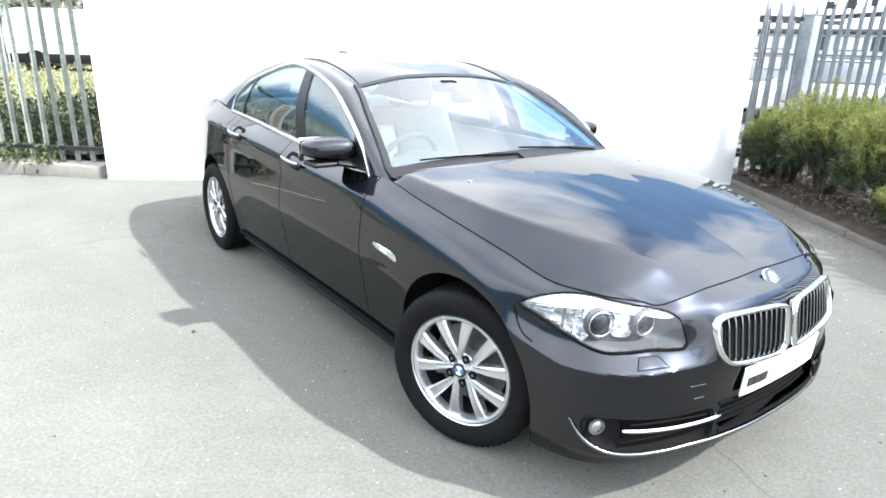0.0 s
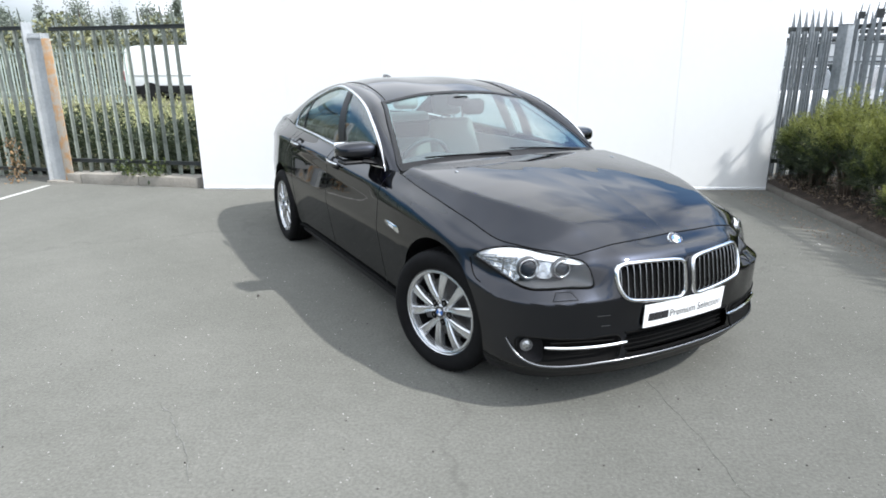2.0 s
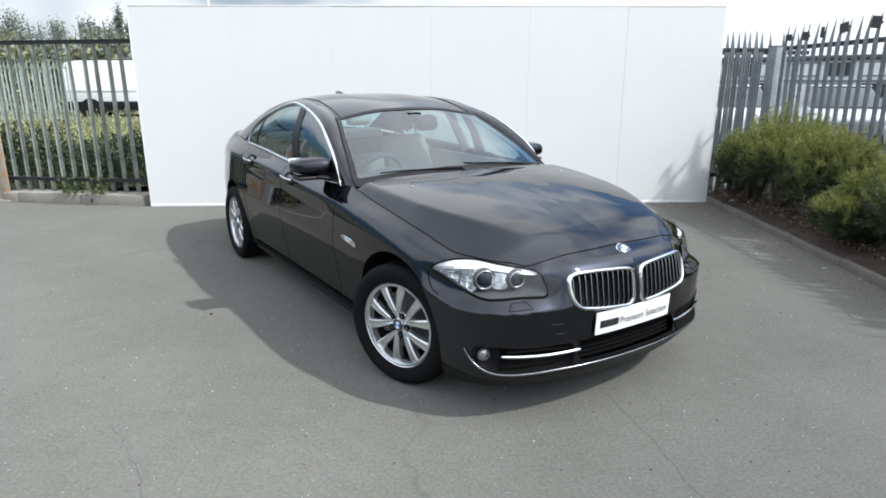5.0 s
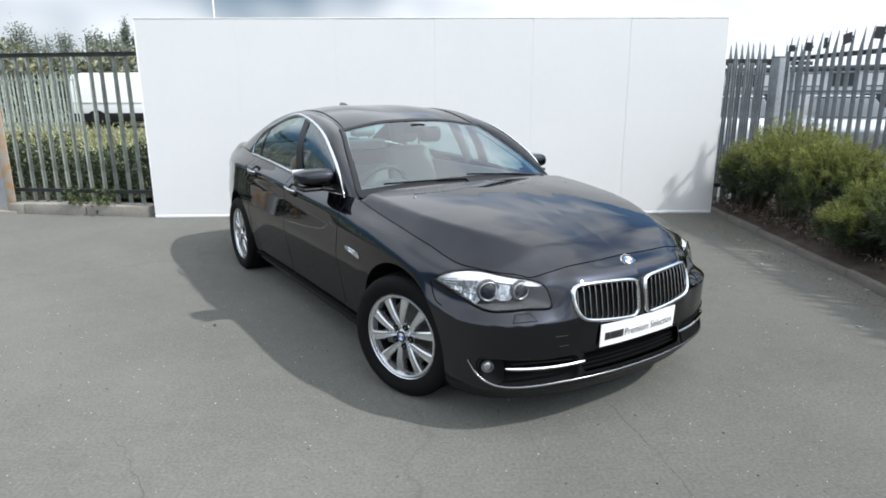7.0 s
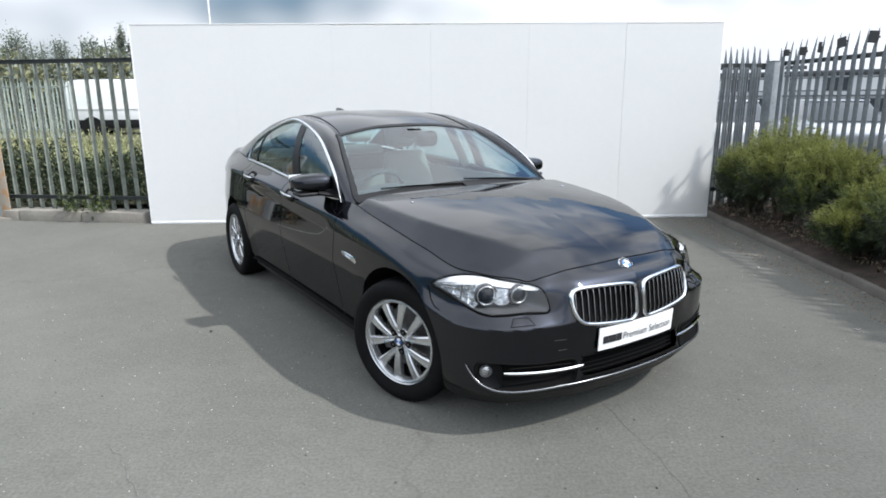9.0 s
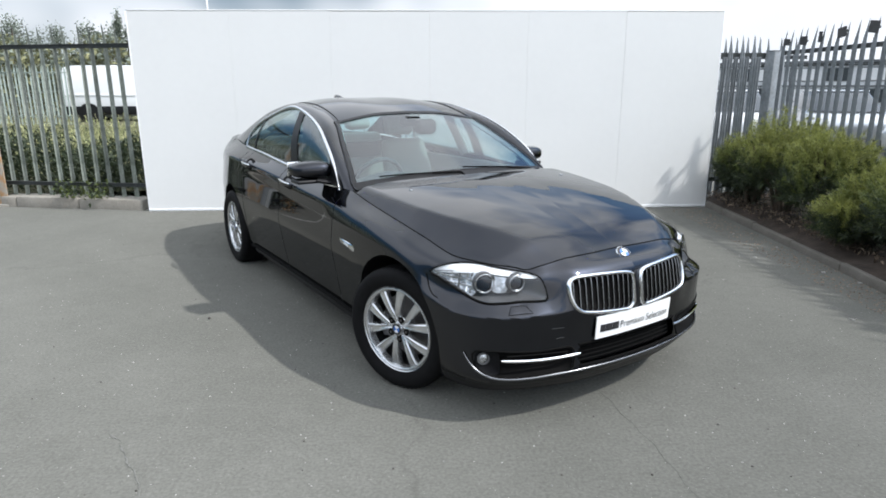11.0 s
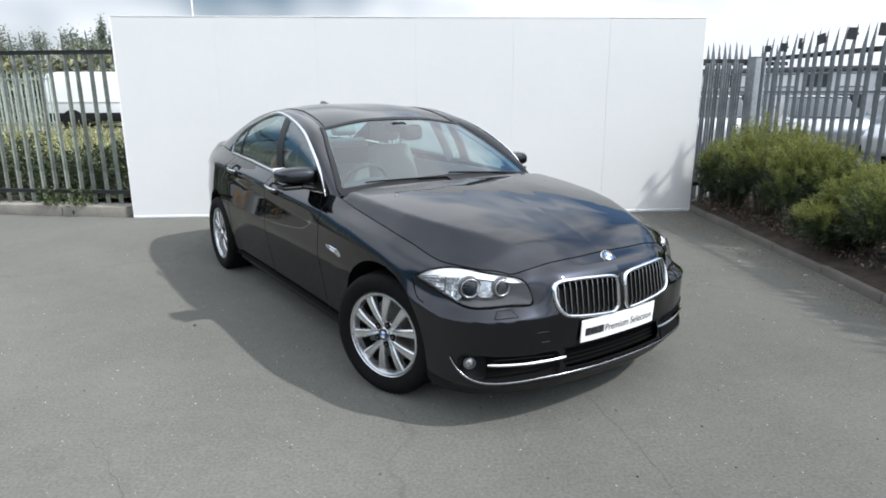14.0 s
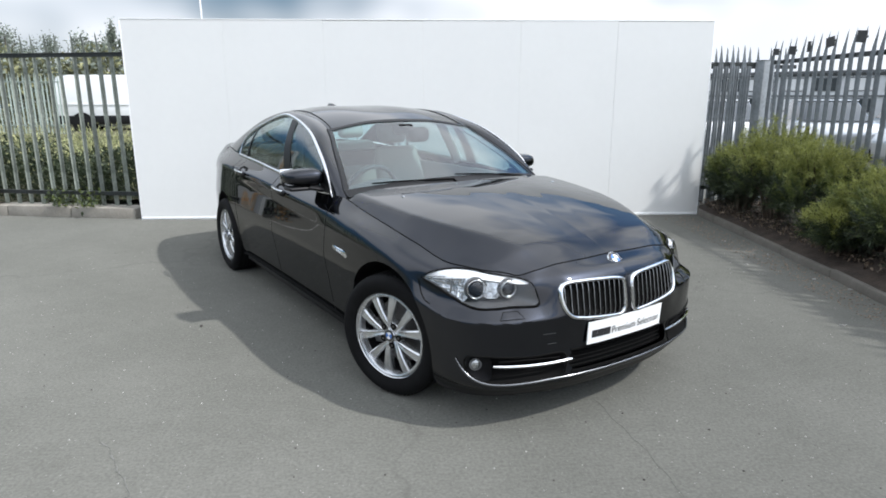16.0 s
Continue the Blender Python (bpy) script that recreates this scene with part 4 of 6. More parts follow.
# office building and parked cars beyond the right fence
office = tagged(new("office_building"), "long grey clad office building with bands of windows", "building")
office.matrix_world = pose(36, 30, 0, 0, 0, -42)
part("wall", box_bm((-16, 0, 0), (26, 10, 3.0), 0.03), M["build"], office)
part("roof", box_bm((-16.3, -0.3, 3.0), (26.3, 10.3, 3.2), 0.03), M["build_dark"], office)
for zf in (0.5, 1.85):
    for i in range(20):
        w = part("window", box_bm((-15.4 + i * 2.05, -0.05, zf), (-13.75 + i * 2.05, 0.03, zf + 0.9), 0.01), M["build_dark"], office)
        part("pane", box_bm((-15.34 + i * 2.05, -0.065, zf + 0.06), (-13.81 + i * 2.05, -0.04, zf + 0.84), 0.004, 1), M["window"] if (i * 7 + int(zf * 2)) % 5 < 2 else M["van"], w)
    part("band", box_bm((-16.02, -0.10, zf + 1.0), (26.02, 0.0, zf + 1.1), 0.01), M["build_dark"], office)


def parked_car(x, y, turn, paint, label):
    c = tagged(new("parked_car"), label, "car", "cars parked behind the fence")
    c.matrix_world = pose(x, y, 0, 0, 0, turn)
    prof = [(-2.1, 0.35), (-2.15, 0.7), (-2.0, 0.92), (-1.2, 0.98), (1.1, 0.95), (1.9, 0.82), (2.12, 0.6), (2.1, 0.35)]
    k = len(prof)
    bm = bmesh.new()
    for y0 in (-0.86, 0.86):
        for px, pz in prof:
            bm.verts.new((px, y0, pz))
    bm.verts.ensure_lookup_table()
    vs = list(bm.verts)
    bm.faces.new(vs[:k][::-1]), bm.faces.new(vs[k:])
    for i in range(k):
        bm.faces.new([vs[i], vs[(i + 1) % k], vs[k + (i + 1) % k], vs[k + i]])
    bmesh.ops.bevel(bm, geom=list(bm.edges), offset=0.08, segments=3, profile=0.5, affect="EDGES")
    part("body", bm, paint, c)
    bm = bmesh.new()
    low = [(-1.75, -0.74, 0.96), (1.0, -0.74, 0.94), (1.0, 0.74, 0.94), (-1.75, 0.74, 0.96)]
    hi = [(-1.1, -0.56, 1.42), (0.25, -0.58, 1.43), (0.25, 0.58, 1.43), (-1.1, 0.56, 1.42)]
    a, b = [bm.verts.new(v) for v in low], [bm.verts.new(v) for v in hi]
    bm.faces.new(a[::-1]), bm.faces.new(b)
    for i in range(4):
        bm.faces.new([a[i], a[(i + 1) % 4], b[(i + 1) % 4], b[i]])
    bmesh.ops.bevel(bm, geom=list(bm.edges), offset=0.05, segments=2, profile=0.5, affect="EDGES")
    part("greenhouse", bm, M["window"], c, "dark tinted windows")
    part("roof", box_bm((-1.12, -0.57, 1.41), (0.27, 0.57, 1.45), 0.02), paint, c)
    for wx in (-1.3, 1.3):
        for wy in (-0.78, 0.78):
            wheel_simple(c, wx, wy, 0.31, 0.2)
    for wy in (-0.62, 0.62):
        part("headlight", box_bm((2.02, wy - 0.16, 0.62), (2.13, wy + 0.16, 0.74), 0.03), M["window"], c)
    return c


rnd = random.Random(12)
paints = [(M["van"], "white"), (M["silverpaint"], "silver"), (M["bluepaint"], "pale blue"), (M["van"], "white"), (M["build_dark"], "dark grey"), (M["silverpaint"], "silver")]
for i in range(9):
    m, nm = paints[i % 6]
    parked_car(11.6 + i * 2.35, 8.6 - i * 0.55, 70 + rnd.uniform(-4, 4), m, nm + " hatchback parked in a row behind the fence")
for i in range(5):
    m, nm = paints[(i * 2 + 1) % 6]
    parked_car(14.6 + i * 0.25, 3.4 - i * 2.5, 10 + rnd.uniform(-4, 4), m, nm + " hatchback parked close behind the palisade fence")

# ---- the saloon car: local x forward from the front axle, y to its left, z up ----
car = tagged(new("saloon_car"), "dark graphite metallic four-door saloon with chrome trim and silver alloy wheels", "car")
car.matrix_world = pose(4.144, -4.539, 0, 0, 0, -58.83)
BASE = 2.968
ARCH = 0.391
HUB = 0.328

# outline of the body in plan at its widest: (x, half width)
OUT = spl([(0.800, 0.0), (0.795, 0.18), (0.775, 0.35), (0.745, 0.48), (0.712, 0.58), (0.662, 0.685), (0.578, 0.785), (0.430, 0.862), (0.220, 0.903), (0.0, 0.918), (-0.30, 0.923),
           (-0.80, 0.916), (-1.50, 0.917), (-2.20, 0.922), (-2.90, 0.926), (-3.28, 0.893), (-3.58, 0.832), (-3.78, 0.760), (-3.93, 0.645), (-4.03, 0.34), (-4.06, 0.0)], 900)
ARC = np.concatenate([[0], np.cumsum(np.linalg.norm(np.diff(OUT, axis=0), axis=1))])
TAN = np.gradient(OUT, axis=0)
TAN /= np.linalg.norm(TAN, axis=1, keepdims=True)
NRM = np.stack([TAN[:, 1], -TAN[:, 0]], 1)
I_FRONT = int(np.argmax(OUT[:, 1] > 0.855))


def a_x(x):
    """Arc length at which the outline passes x (on the side)."""
    return float(np.interp(-x, -OUT[:, 0], ARC))


def a_y(y):
    """Arc length at the front where the half width is y."""
    return float(np.interp(y, OUT[:I_FRONT, 1], ARC[:I_FRONT]))


# profiles from the sill to the shoulder: (height, inward offset) of eight rows
STATIONS = [
    (a_y(0.0), [(.165, .07), (.205, .030), (.270, -.008), (.400, .012), (.560, -.004), (.680, .014), (.742, .052), (.779, .150)]),
    (a_y(0.35), [(.165, .07), (.205, .030), (.262, -.005), (.400, .010), (.560, -.004), (.675, .020), (.736, .060), (.774, .128)]),
    (a_y(0.49), [(.170, .07), (.210, .030), (.260, .000), (.400, .008), (.556, .004), (.602, .042), (.706, .068), (.756, .114)]),
    (0.592, [(.170, .07), (.210, .030), (.259, .000), (.400, .007), (.555, .002), (.598, .054), (.706, .086), (.738, .121)]),
    (a_y(0.62), [(.170, .07), (.210, .030), (.258, .000), (.400, .006), (.553, .000), (.594, .062), (.710, .102), (.746, .136)]),
    (a_x(0.50), [(.175, .06), (.220, .028), (.285, .004), (.420, .000), (.557, .000), (.602, .060), (.723, .098), (.764, .154)]),
    (a_x(0.36), [(.180, .06), (.230, .028), (.320, .010), (.460, .000), (.590, .003), (.632, .042), (.738, .070), (.772, .145)]),
    (a_x(0.15), [(.190, .05), (.260, .025), (.360, .008), (.480, .000), (.610, .003), (.710, .020), (.774, .054), (.812, .150)]),
    (a_x(0.0), [(.190, .05), (.270, .025), (.360, .008), (.500, .000), (.640, .001), (.748, .014), (.808, .050), (.845, .137)]),
    (a_x(-0.46), [(.170, .09), (.240, .060), (.340, .040), (.500, .016), (.640, .000), (.775, .010), (.852, .040), (.914, .130)]),
    (a_x(-0.70), [(.170, .09), (.240, .064), (.340, .044), (.500, .018), (.630, .000), (.785, .014), (.856, .034), (.950, .124)]),
    (a_x(-1.0), [(.170, .09), (.240, .066), (.340, .046), (.500, .019), (.630, .000), (.790, .020), (.864, .021), (.954, .110)]),
    (a_x(-1.75), [(.170, .09), (.240, .066), (.340, .046), (.500, .019), (.640, .000), (.815, .022), (.898, .020), (1.000, .108)]),
    (a_x(-2.40), [(.170, .09), (.240, .064), (.340, .042), (.500, .016), (.655, .000), (.838, .024), (.926, .022), (1.030, .134)]),
    (a_x(-2.86), [(.180, .06), (.250, .030), (.350, .010), (.520, .000), (.670, .000), (.858, .022), (.945, .028), (1.042, .157)]),
    (a_x(-3.40), [(.190, .06), (.260, .030), (.350, .010), (.520, .000), (.680, .000), (.865, .022), (.955, .034), (1.052, .150)]),
    (a_x(-3.75), [(.200, .06), (.270, .030), (.360, .006), (.540, .000), (.690, .004), (.870, .024), (.966, .038), (1.066, .110)]),
    (a_x(-3.95), [(.210, .05), (.280, .025), (.380, .000), (.540, .000), (.690, .010), (.880, .026), (.985, .034), (1.082, .100)]),
    (ARC[-1], [(.220, .05), (.290, .020), (.390, .000), (.550, .000), (.700, .014), (.885, .034), (1.000, .034), (1.096, .070)]),
]
SA = [s[0] for s in STATIONS]
TT = np.linspace(0, 7, 141)
CACHE = {}


def profile(a):
    key = round(a, 5)
    if key not in CACHE:
        w = [float(pch(a, SA, [s[1][k][0] for s in STATIONS])) for k in range(8)]
        d = [float(pch(a, SA, [s[1][k][1] for s in STATIONS])) for k in range(8)]
        ww = pch(TT, range(8), w)
        dd = pch(TT, range(8), d)
        # the ledge under the lamps and the waist crease keep a crisp lower edge
        crisp = (TT >= 4) & (TT <= 5)
        dd[crisp] = np.interp(TT[crisp], range(8), d)
        ww[crisp] = np.interp(TT[crisp], range(8), w)
        CACHE[key] = (ww, dd)
    return CACHE[key]


def top_of(a):
    return float(profile(a)[0][-1])


def skin(a, w, off=0.0, side=-1):
    """The point of the body's skin at arc a and height w, off metres proud of it."""
    ww, dd = profile(a)
    d = float(np.interp(w, ww, dd)) - off
    x, y = np.interp(a, ARC, OUT[:, 0]), np.interp(a, ARC, OUT[:, 1])
    nx, ny = np.interp(a, ARC, NRM[:, 0]), np.interp(a, ARC, NRM[:, 1])
    return np.array([x - nx * d, side * (y - ny * d), w])


# NRM must point outwards
if NRM[len(NRM) // 2, 1] < 0:
    NRM = -NRM
    CACHE.clear()


def inside(poly, x, y):
    hit = False
    for (x0, y0), (x1, y1) in zip(poly, poly[1:] + poly[:1]):
        if (y0 > y) != (y1 > y) and x < (x1 - x0) * (y - y0) / (y1 - y0) + x0:
            hit = not hit
    return hit


def shrink(poly, f):
    c = np.mean(poly, axis=0)
    return [tuple(c + (np.array(p) - c) * f) for p in poly]


def panel_grid(a0, a1, n, m, side, bottom=None, holes=(), a_list=None):
    """Body skin between two arcs; bottom(x) may raise the lower edge."""
    aa = np.linspace(a0, a1, n + 1) if a_list is None else np.array(a_list)
    P = np.zeros((len(aa), m + 1, 3))
    W = np.zeros((len(aa), m + 1))
    for i, a in enumerate(aa):
        ww, _ = profile(a)
        lo, hi = ww[0], ww[-1]
        if bottom is not None:
            lo = max(lo, bottom(float(np.interp(a, ARC, OUT[:, 0]))))
        # even steps along the profile from the lower edge up
        k = np.concatenate([[lo], ww[ww > lo + 1e-6]])
        dd = np.interp(k, ww, profile(a)[1])
        s = np.concatenate([[0], np.cumsum(np.hypot(np.diff(k), np.diff(dd)))])
        W[i] = np.interp(np.linspace(0, s[-1], m + 1), s, k)
        for j in range(m + 1):
            P[i, j] = skin(a, W[i, j], 0, side)
    keep = None
    if holes:
        keep = np.ones((len(aa) - 1, m), bool)
        for i in range(len(aa) - 1):
            for j in range(m):
                ac, wc = (aa[i] + aa[i + 1]) / 2, (W[i, j] + W[i + 1, j + 1]) / 2
                if any(inside(h, ac, wc) for h in holes):
                    keep[i, j] = False
    return P, keep


def add_grid(store, P, keep=None, thick=0.0, flip=False):
    V, F = grid_mesh(P, thick, keep)
    o = len(store[0])
    store[0].extend(V.tolist())
    store[1].extend([tuple(o + k for k in (f[::-1] if flip else f)) for f in F])


def flush(name, store, material, parent, label="", smooth=40):
    bm = bmesh.new()
    vs = [bm.verts.new(v) for v in store[0]]
    for f in store[1]:
        try:
            bm.faces.new([vs[i] for i in f])
        except ValueError:
            pass
    bmesh.ops.remove_doubles(bm, verts=bm.verts, dist=0.0006)
    return part(name, bm, material, parent, label, smooth)


def fan(poly, f, rings=7, bulge=None):
    """Points of rings from the middle of poly to its edge, mapped by f(a, w, r)."""
    c = np.mean(poly, axis=0)
    V, F = [f(c[0], c[1], 0.0)], []
    n = len(poly)
    for r in range(1, rings + 1):
        for p in poly:
            q = c + (np.array(p) - c) * r / rings
            V.append(f(q[0], q[1], r / rings))
    for i in range(n):
        F.append((0, 1 + i, 1 + (i + 1) % n))
    for r in range(rings - 1):
        o, o2 = 1 + r * n, 1 + (r + 1) * n
        for i in range(n):
            F.append((o + i, o2 + i, o2 + (i + 1) % n, o + (i + 1) % n))
    return V, F


def closed_spline(p, n):
    k = len(p)
    q = spl(p + p + p, n * 3)
    return [tuple(v) for v in q[n:2 * n]]


# outlines on the front, in (arc, height)
def at(x, y):
    """The arc whose outward line passes nearest to a plan point."""
    d = (OUT[:, 0] - x) * TAN[:, 0] + (OUT[:, 1] - y) * TAN[:, 1]
    near = np.hypot(OUT[:, 0] - x, OUT[:, 1] - y)
    k = int(np.argmin(near))
    return float(ARC[k])


LAMP = closed_spline([(1.155, .703), (1.111, .734), (1.064, .750), (.982, .758), (.90, .759), (.84, .756), (.77, .751), (.705, .744), (.61, .733), (.560, .725), (.535, .716), (.520, .700), (.508, .670), (.499, .636), (.497, .620), (.507, .612),
                      (.596, .609), (.67, .605), (.732, .602), (.786, .600), (.833, .604), (.901, .617), (.969, .640), (1.03, .665), (1.104, .690)], 76)
KID = closed_spline([(.026, .655), (.034, .686), (.070, .697), (.18, .706), (.29, .709), (.365, .706), (.392, .692), (.400, .660), (.396, .620), (.380, .582), (.350, .556), (.30, .544), (.21, .533), (.10, .523), (.050, .523), (.030, .542), (.025, .60)], 60)
INTAKE = closed_spline([(a_y(.37), .372), (a_y(.55), .380), (.745, .393), (.80, .395), (.850, .388), (.862, .360), (.848, .320), (.80, .278), (.73, .262), (a_y(.56), .264), (a_y(.38), .278)], 52)
MID = [(0.0, .385), (a_y(.33), .382), (a_y(.355), .335), (a_y(.33), .288), (0.0, .285)]
LIPLINE = spl([(.903, .376), (.868, .324), (.826, .288), (.766, .264), (.698, .257), (.583, .257), (.44, .263), (.285, .266), (.108, .265), (0.0, .265)], 44)

FRONT_HOLES = [shrink(LAMP, 0.985), shrink(KID, 0.955), shrink(INTAKE, 0.97), MID]


def arch_bottom(xc):
    def f(x):
        r = ARCH * ARCH - (x - xc) ** 2
        return HUB + math.sqrt(max(r, 0.0))
    return f


A_ARCH_F, A_ARCH_B = a_x(ARCH), a_x(-ARCH)
R_ARCH_F, R_ARCH_B = a_x(-BASE + ARCH), a_x(-BASE - ARCH)


def arch_list(xc):
    return [a_x(xc + ARCH * math.cos(t) * 0.9995) for t in np.linspace(0, math.pi, 65)]


bumper, rear = ([], []), ([], [])
for sd in (-1, 1):
    P, keep = panel_grid(0, A_ARCH_F, 150, 76, sd, holes=FRONT_HOLES)
    add_grid(bumper, P, keep, flip=sd > 0)
    P, _ = panel_grid(R_ARCH_B, ARC[-1], 60, 30, sd)
    add_grid(rear, P, flip=sd > 0)
nose = flush("front_bumper", bumper, M["paint"], car)
nose.data.materials.append(M["black"])
for f in nose.data.polygons:
    if f.center.z < 0.236:
        f.material_index = 1
flush("rear_bumper", rear, M["paint"], car)
SIDE_CUTS = {"front_door": (a_x(-0.745), a_x(-1.695)), "rear_door": (a_x(-1.703), R_ARCH_F - 0.012)}
handles = {}
for sd in (-1, 1):
    fender, quarter = ([], []), ([], [])
    P, keep = panel_grid(0, 0, 0, 60, sd, arch_bottom(0.0), a_list=arch_list(0.0), holes=[shrink(LAMP, 0.985)])
    add_grid(fender, P, keep)
    P, _ = panel_grid(A_ARCH_B, a_x(-0.737), 22, 40, sd)
    add_grid(fender, P)
    flush("front_wing", fender, M["paint"], car)
    P, _ = panel_grid(0, 0, 0, 34, sd, arch_bottom(-BASE), a_list=arch_list(-BASE))
    add_grid(quarter, P)
    P, _ = panel_grid(R_ARCH_F - 0.004, R_ARCH_F, 1, 34, sd)
    add_grid(quarter, P)
    flush("rear_wing", quarter, M["paint"], car)
    for nm, (a0, a1) in SIDE_CUTS.items():
        st = ([], [])
        P, _ = panel_grid(a0, a1, 46, 44, sd)
        add_grid(st, P)
        handles[nm, sd] = flush(nm, st, M["paint"], car)
    # rolled lips and dark liners of the wheel arches
    for xc in (0.0, -BASE):
        lip = ([], [])
        inner = ([], [])
        rows, liner = [], []
        for t in np.linspace(-0.35, math.pi + 0.35, 61):
            x, z = xc + ARCH * math.cos(t), HUB + ARCH * math.sin(t)
            y = skin(a_x(x), max(z, 0.2), 0, 1)[1]
            rows.append([(x, sd * y, z), (xc + (ARCH + 0.004) * math.cos(t), sd * (y - 0.012), HUB + (ARCH + 0.004) * math.sin(t)), (xc + (ARCH + 0.006) * math.cos(t), sd * (y - 0.03), HUB + (ARCH + 0.006) * math.sin(t))])
            liner.append([(xc + (ARCH + 0.003) * math.cos(t), sd * (y - 0.012), HUB + (ARCH + 0.003) * math.sin(t)), (xc + ARCH * math.cos(t), sd * 0.52, HUB + ARCH * math.sin(t)), (xc, sd * 0.50, HUB)])
        add_grid(lip, np.array(rows))
        flush("arch_lip", lip, M["paint"], car)
        add_grid(inner, np.array(liner))
        flush("arch_liner", inner, M["black"], car, "black plastic wheel arch liner")

# ---- bonnet, cabin, boot ----
AC = at(.64, .62)
K = 56
top_pt = lambda a, sd=1: skin(a, top_of(a), 0, sd)
front = np.array([top_pt(a) for a in np.linspace(0, AC, K + 1)])
sidec = np.array([top_pt(a) for a in np.linspace(AC, a_x(-0.64), 2 * K + 1)])
cowl = spl([(-0.550, 0, 1.008), (-0.565, 0.30, 1.008), (-0.605, 0.55, 0.998), (-0.645, 0.68, 0.984), tuple(sidec[-1])], K)
mid = spl([tuple(front[0]), (0.60, 0, 0.804), (0.45, 0, 0.863), (0.20, 0, 0.928), (-0.15, 0, 0.980), (-0.550, 0, 1.008)], 2 * K)
bonnet = ([], [])
P = coons(front, cowl, mid, sidec)
sm = lambda e: e * e * (3 - 2 * e)
lim = lambda e: min(max(e, 0.0), 1.0)
# across the bonnet: a flat crowned middle, a crease on each side, and flanks that fall to the wings
for i in range(1, P.shape[0] - 1):
    zm, ze, ye = P[i, 0, 2], P[i, -1, 2], P[i, -1, 1]
    f = i / (P.shape[0] - 1)
    for j in range(1, P.shape[1] - 1):
        x, y, z = P[i, j]
        q = lim(y / ye)
        rc = float(np.interp(-x, [-0.65, -0.54, -0.37, -0.27, -0.13, 0.06, 0.30, 0.58], [0.395, 0.445, 0.535, 0.592, 0.655, 0.712, 0.745, 0.760])) / ye
        rc = min(rc, 0.95)
        zc = min(float(np.interp(-x, [-0.60, -0.54, -0.47, -0.36, -0.16, 0.03, 0.22, 0.41, 0.62], [0.806, 0.834, 0.858, 0.882, 0.910, 0.932, 0.950, 0.968, 0.985])), ze + 0.88 * (zm - ze))
        if q < rc:
            h = zm - (zm - zc) * (q / rc) ** 2.5
        else:
            h = zc - (zc - ze) * ((q - rc) / (1 - rc)) ** 0.94
        # a valley beside the raised middle, spreading towards the windscreen
        yi = float(np.interp(-x, [-0.6, -0.4, -0.1, 0.4], [0.09, 0.12, 0.17, 0.23]))
        h -= 0.0035 * max(0.0, 1 - (yi - y) / 0.13 if y < yi else 1 - (y - yi) / 0.17) * sm(lim(f * 3.5)) * sm(lim((1 - f) * 2.2))
        keep = sm(lim(f / 0.16)) * sm(lim((1 - f) / 0.04 + 0.3))
        P[i, j, 2] = z + keep * (h - z)
for _ in range(4):
    full = np.concatenate([P[:, 1:2], P], 1)
    Z = full[..., 2]
    P[1:-1, :-1, 2] += 0.5 * ((Z[:-2, 1:-1] + Z[2:, 1:-1] + Z[1:-1, :-2] + Z[1:-1, 2:]) / 4 - Z[1:-1, 1:-1])
add_grid(bonnet, P)
P2 = P.copy()
P2[..., 1] *= -1
add_grid(bonnet, P2, flip=True)
flush("bonnet", bonnet, M["paint"], car, smooth=50)


for sd in (-1, 1):
    k = np.unravel_index(np.argmin(np.abs(P[..., 0] + 0.36) + np.abs(P[..., 1] - 0.57)), P.shape[:2])
    px, py, pz = P[k]
    part("washer_jet", box_bm((px - 0.010, sd * py - 0.006, pz - 0.002), (px + 0.010, sd * py + 0.006, pz + 0.005), 0.002, 2), M["satin"], car, "small bright washer jet")


def both(c, sd):
    c = np.array(c, float).copy()
    c[:, 1] *= sd
    return c


def dark_line(name, path, r=0.003, material=None, label=""):
    V, F = sweep(path, ring(r, k=6), up=(0.2, 0.1, 1))
    return mesh_object(name, V, F, material or M["gap"], car, label, smooth=60)


full_front = np.concatenate([both(front[::-1], -1), front[1:]])
dark_line("bonnet_seam", full_front + np.array([0.001, 0, 0.0005]), 0.0024)
for sd in (-1, 1):
    dark_line("bonnet_seam", both(sidec, sd) + np.array([0, 0, 0.001]), 0.0024)

# pairs of points: window frame edge, roof edge
DLO = [(-.820, .805, .940), (-.915, .790, 1.062), (-1.135, .752, 1.202), (-1.36, .712, 1.299), (-1.715, .672, 1.380), (-2.00, .652, 1.401), (-2.38, .662, 1.338), (-2.72, .702, 1.235), (-2.845, .738, 1.140), (-2.86, .770, 1.045)]
RAIL = [(-.700, .772, .938), (-.88, .722, 1.062), (-1.10, .660, 1.184), (-1.375, .582, 1.313), (-1.72, .562, 1.402), (-2.05, .556, 1.426), (-2.45, .566, 1.390), (-2.80, .590, 1.325), (-3.15, .635, 1.205), (-3.50, .690, 1.075)]
dlo = spl(DLO, 90)
rail = spl(RAIL, 90)
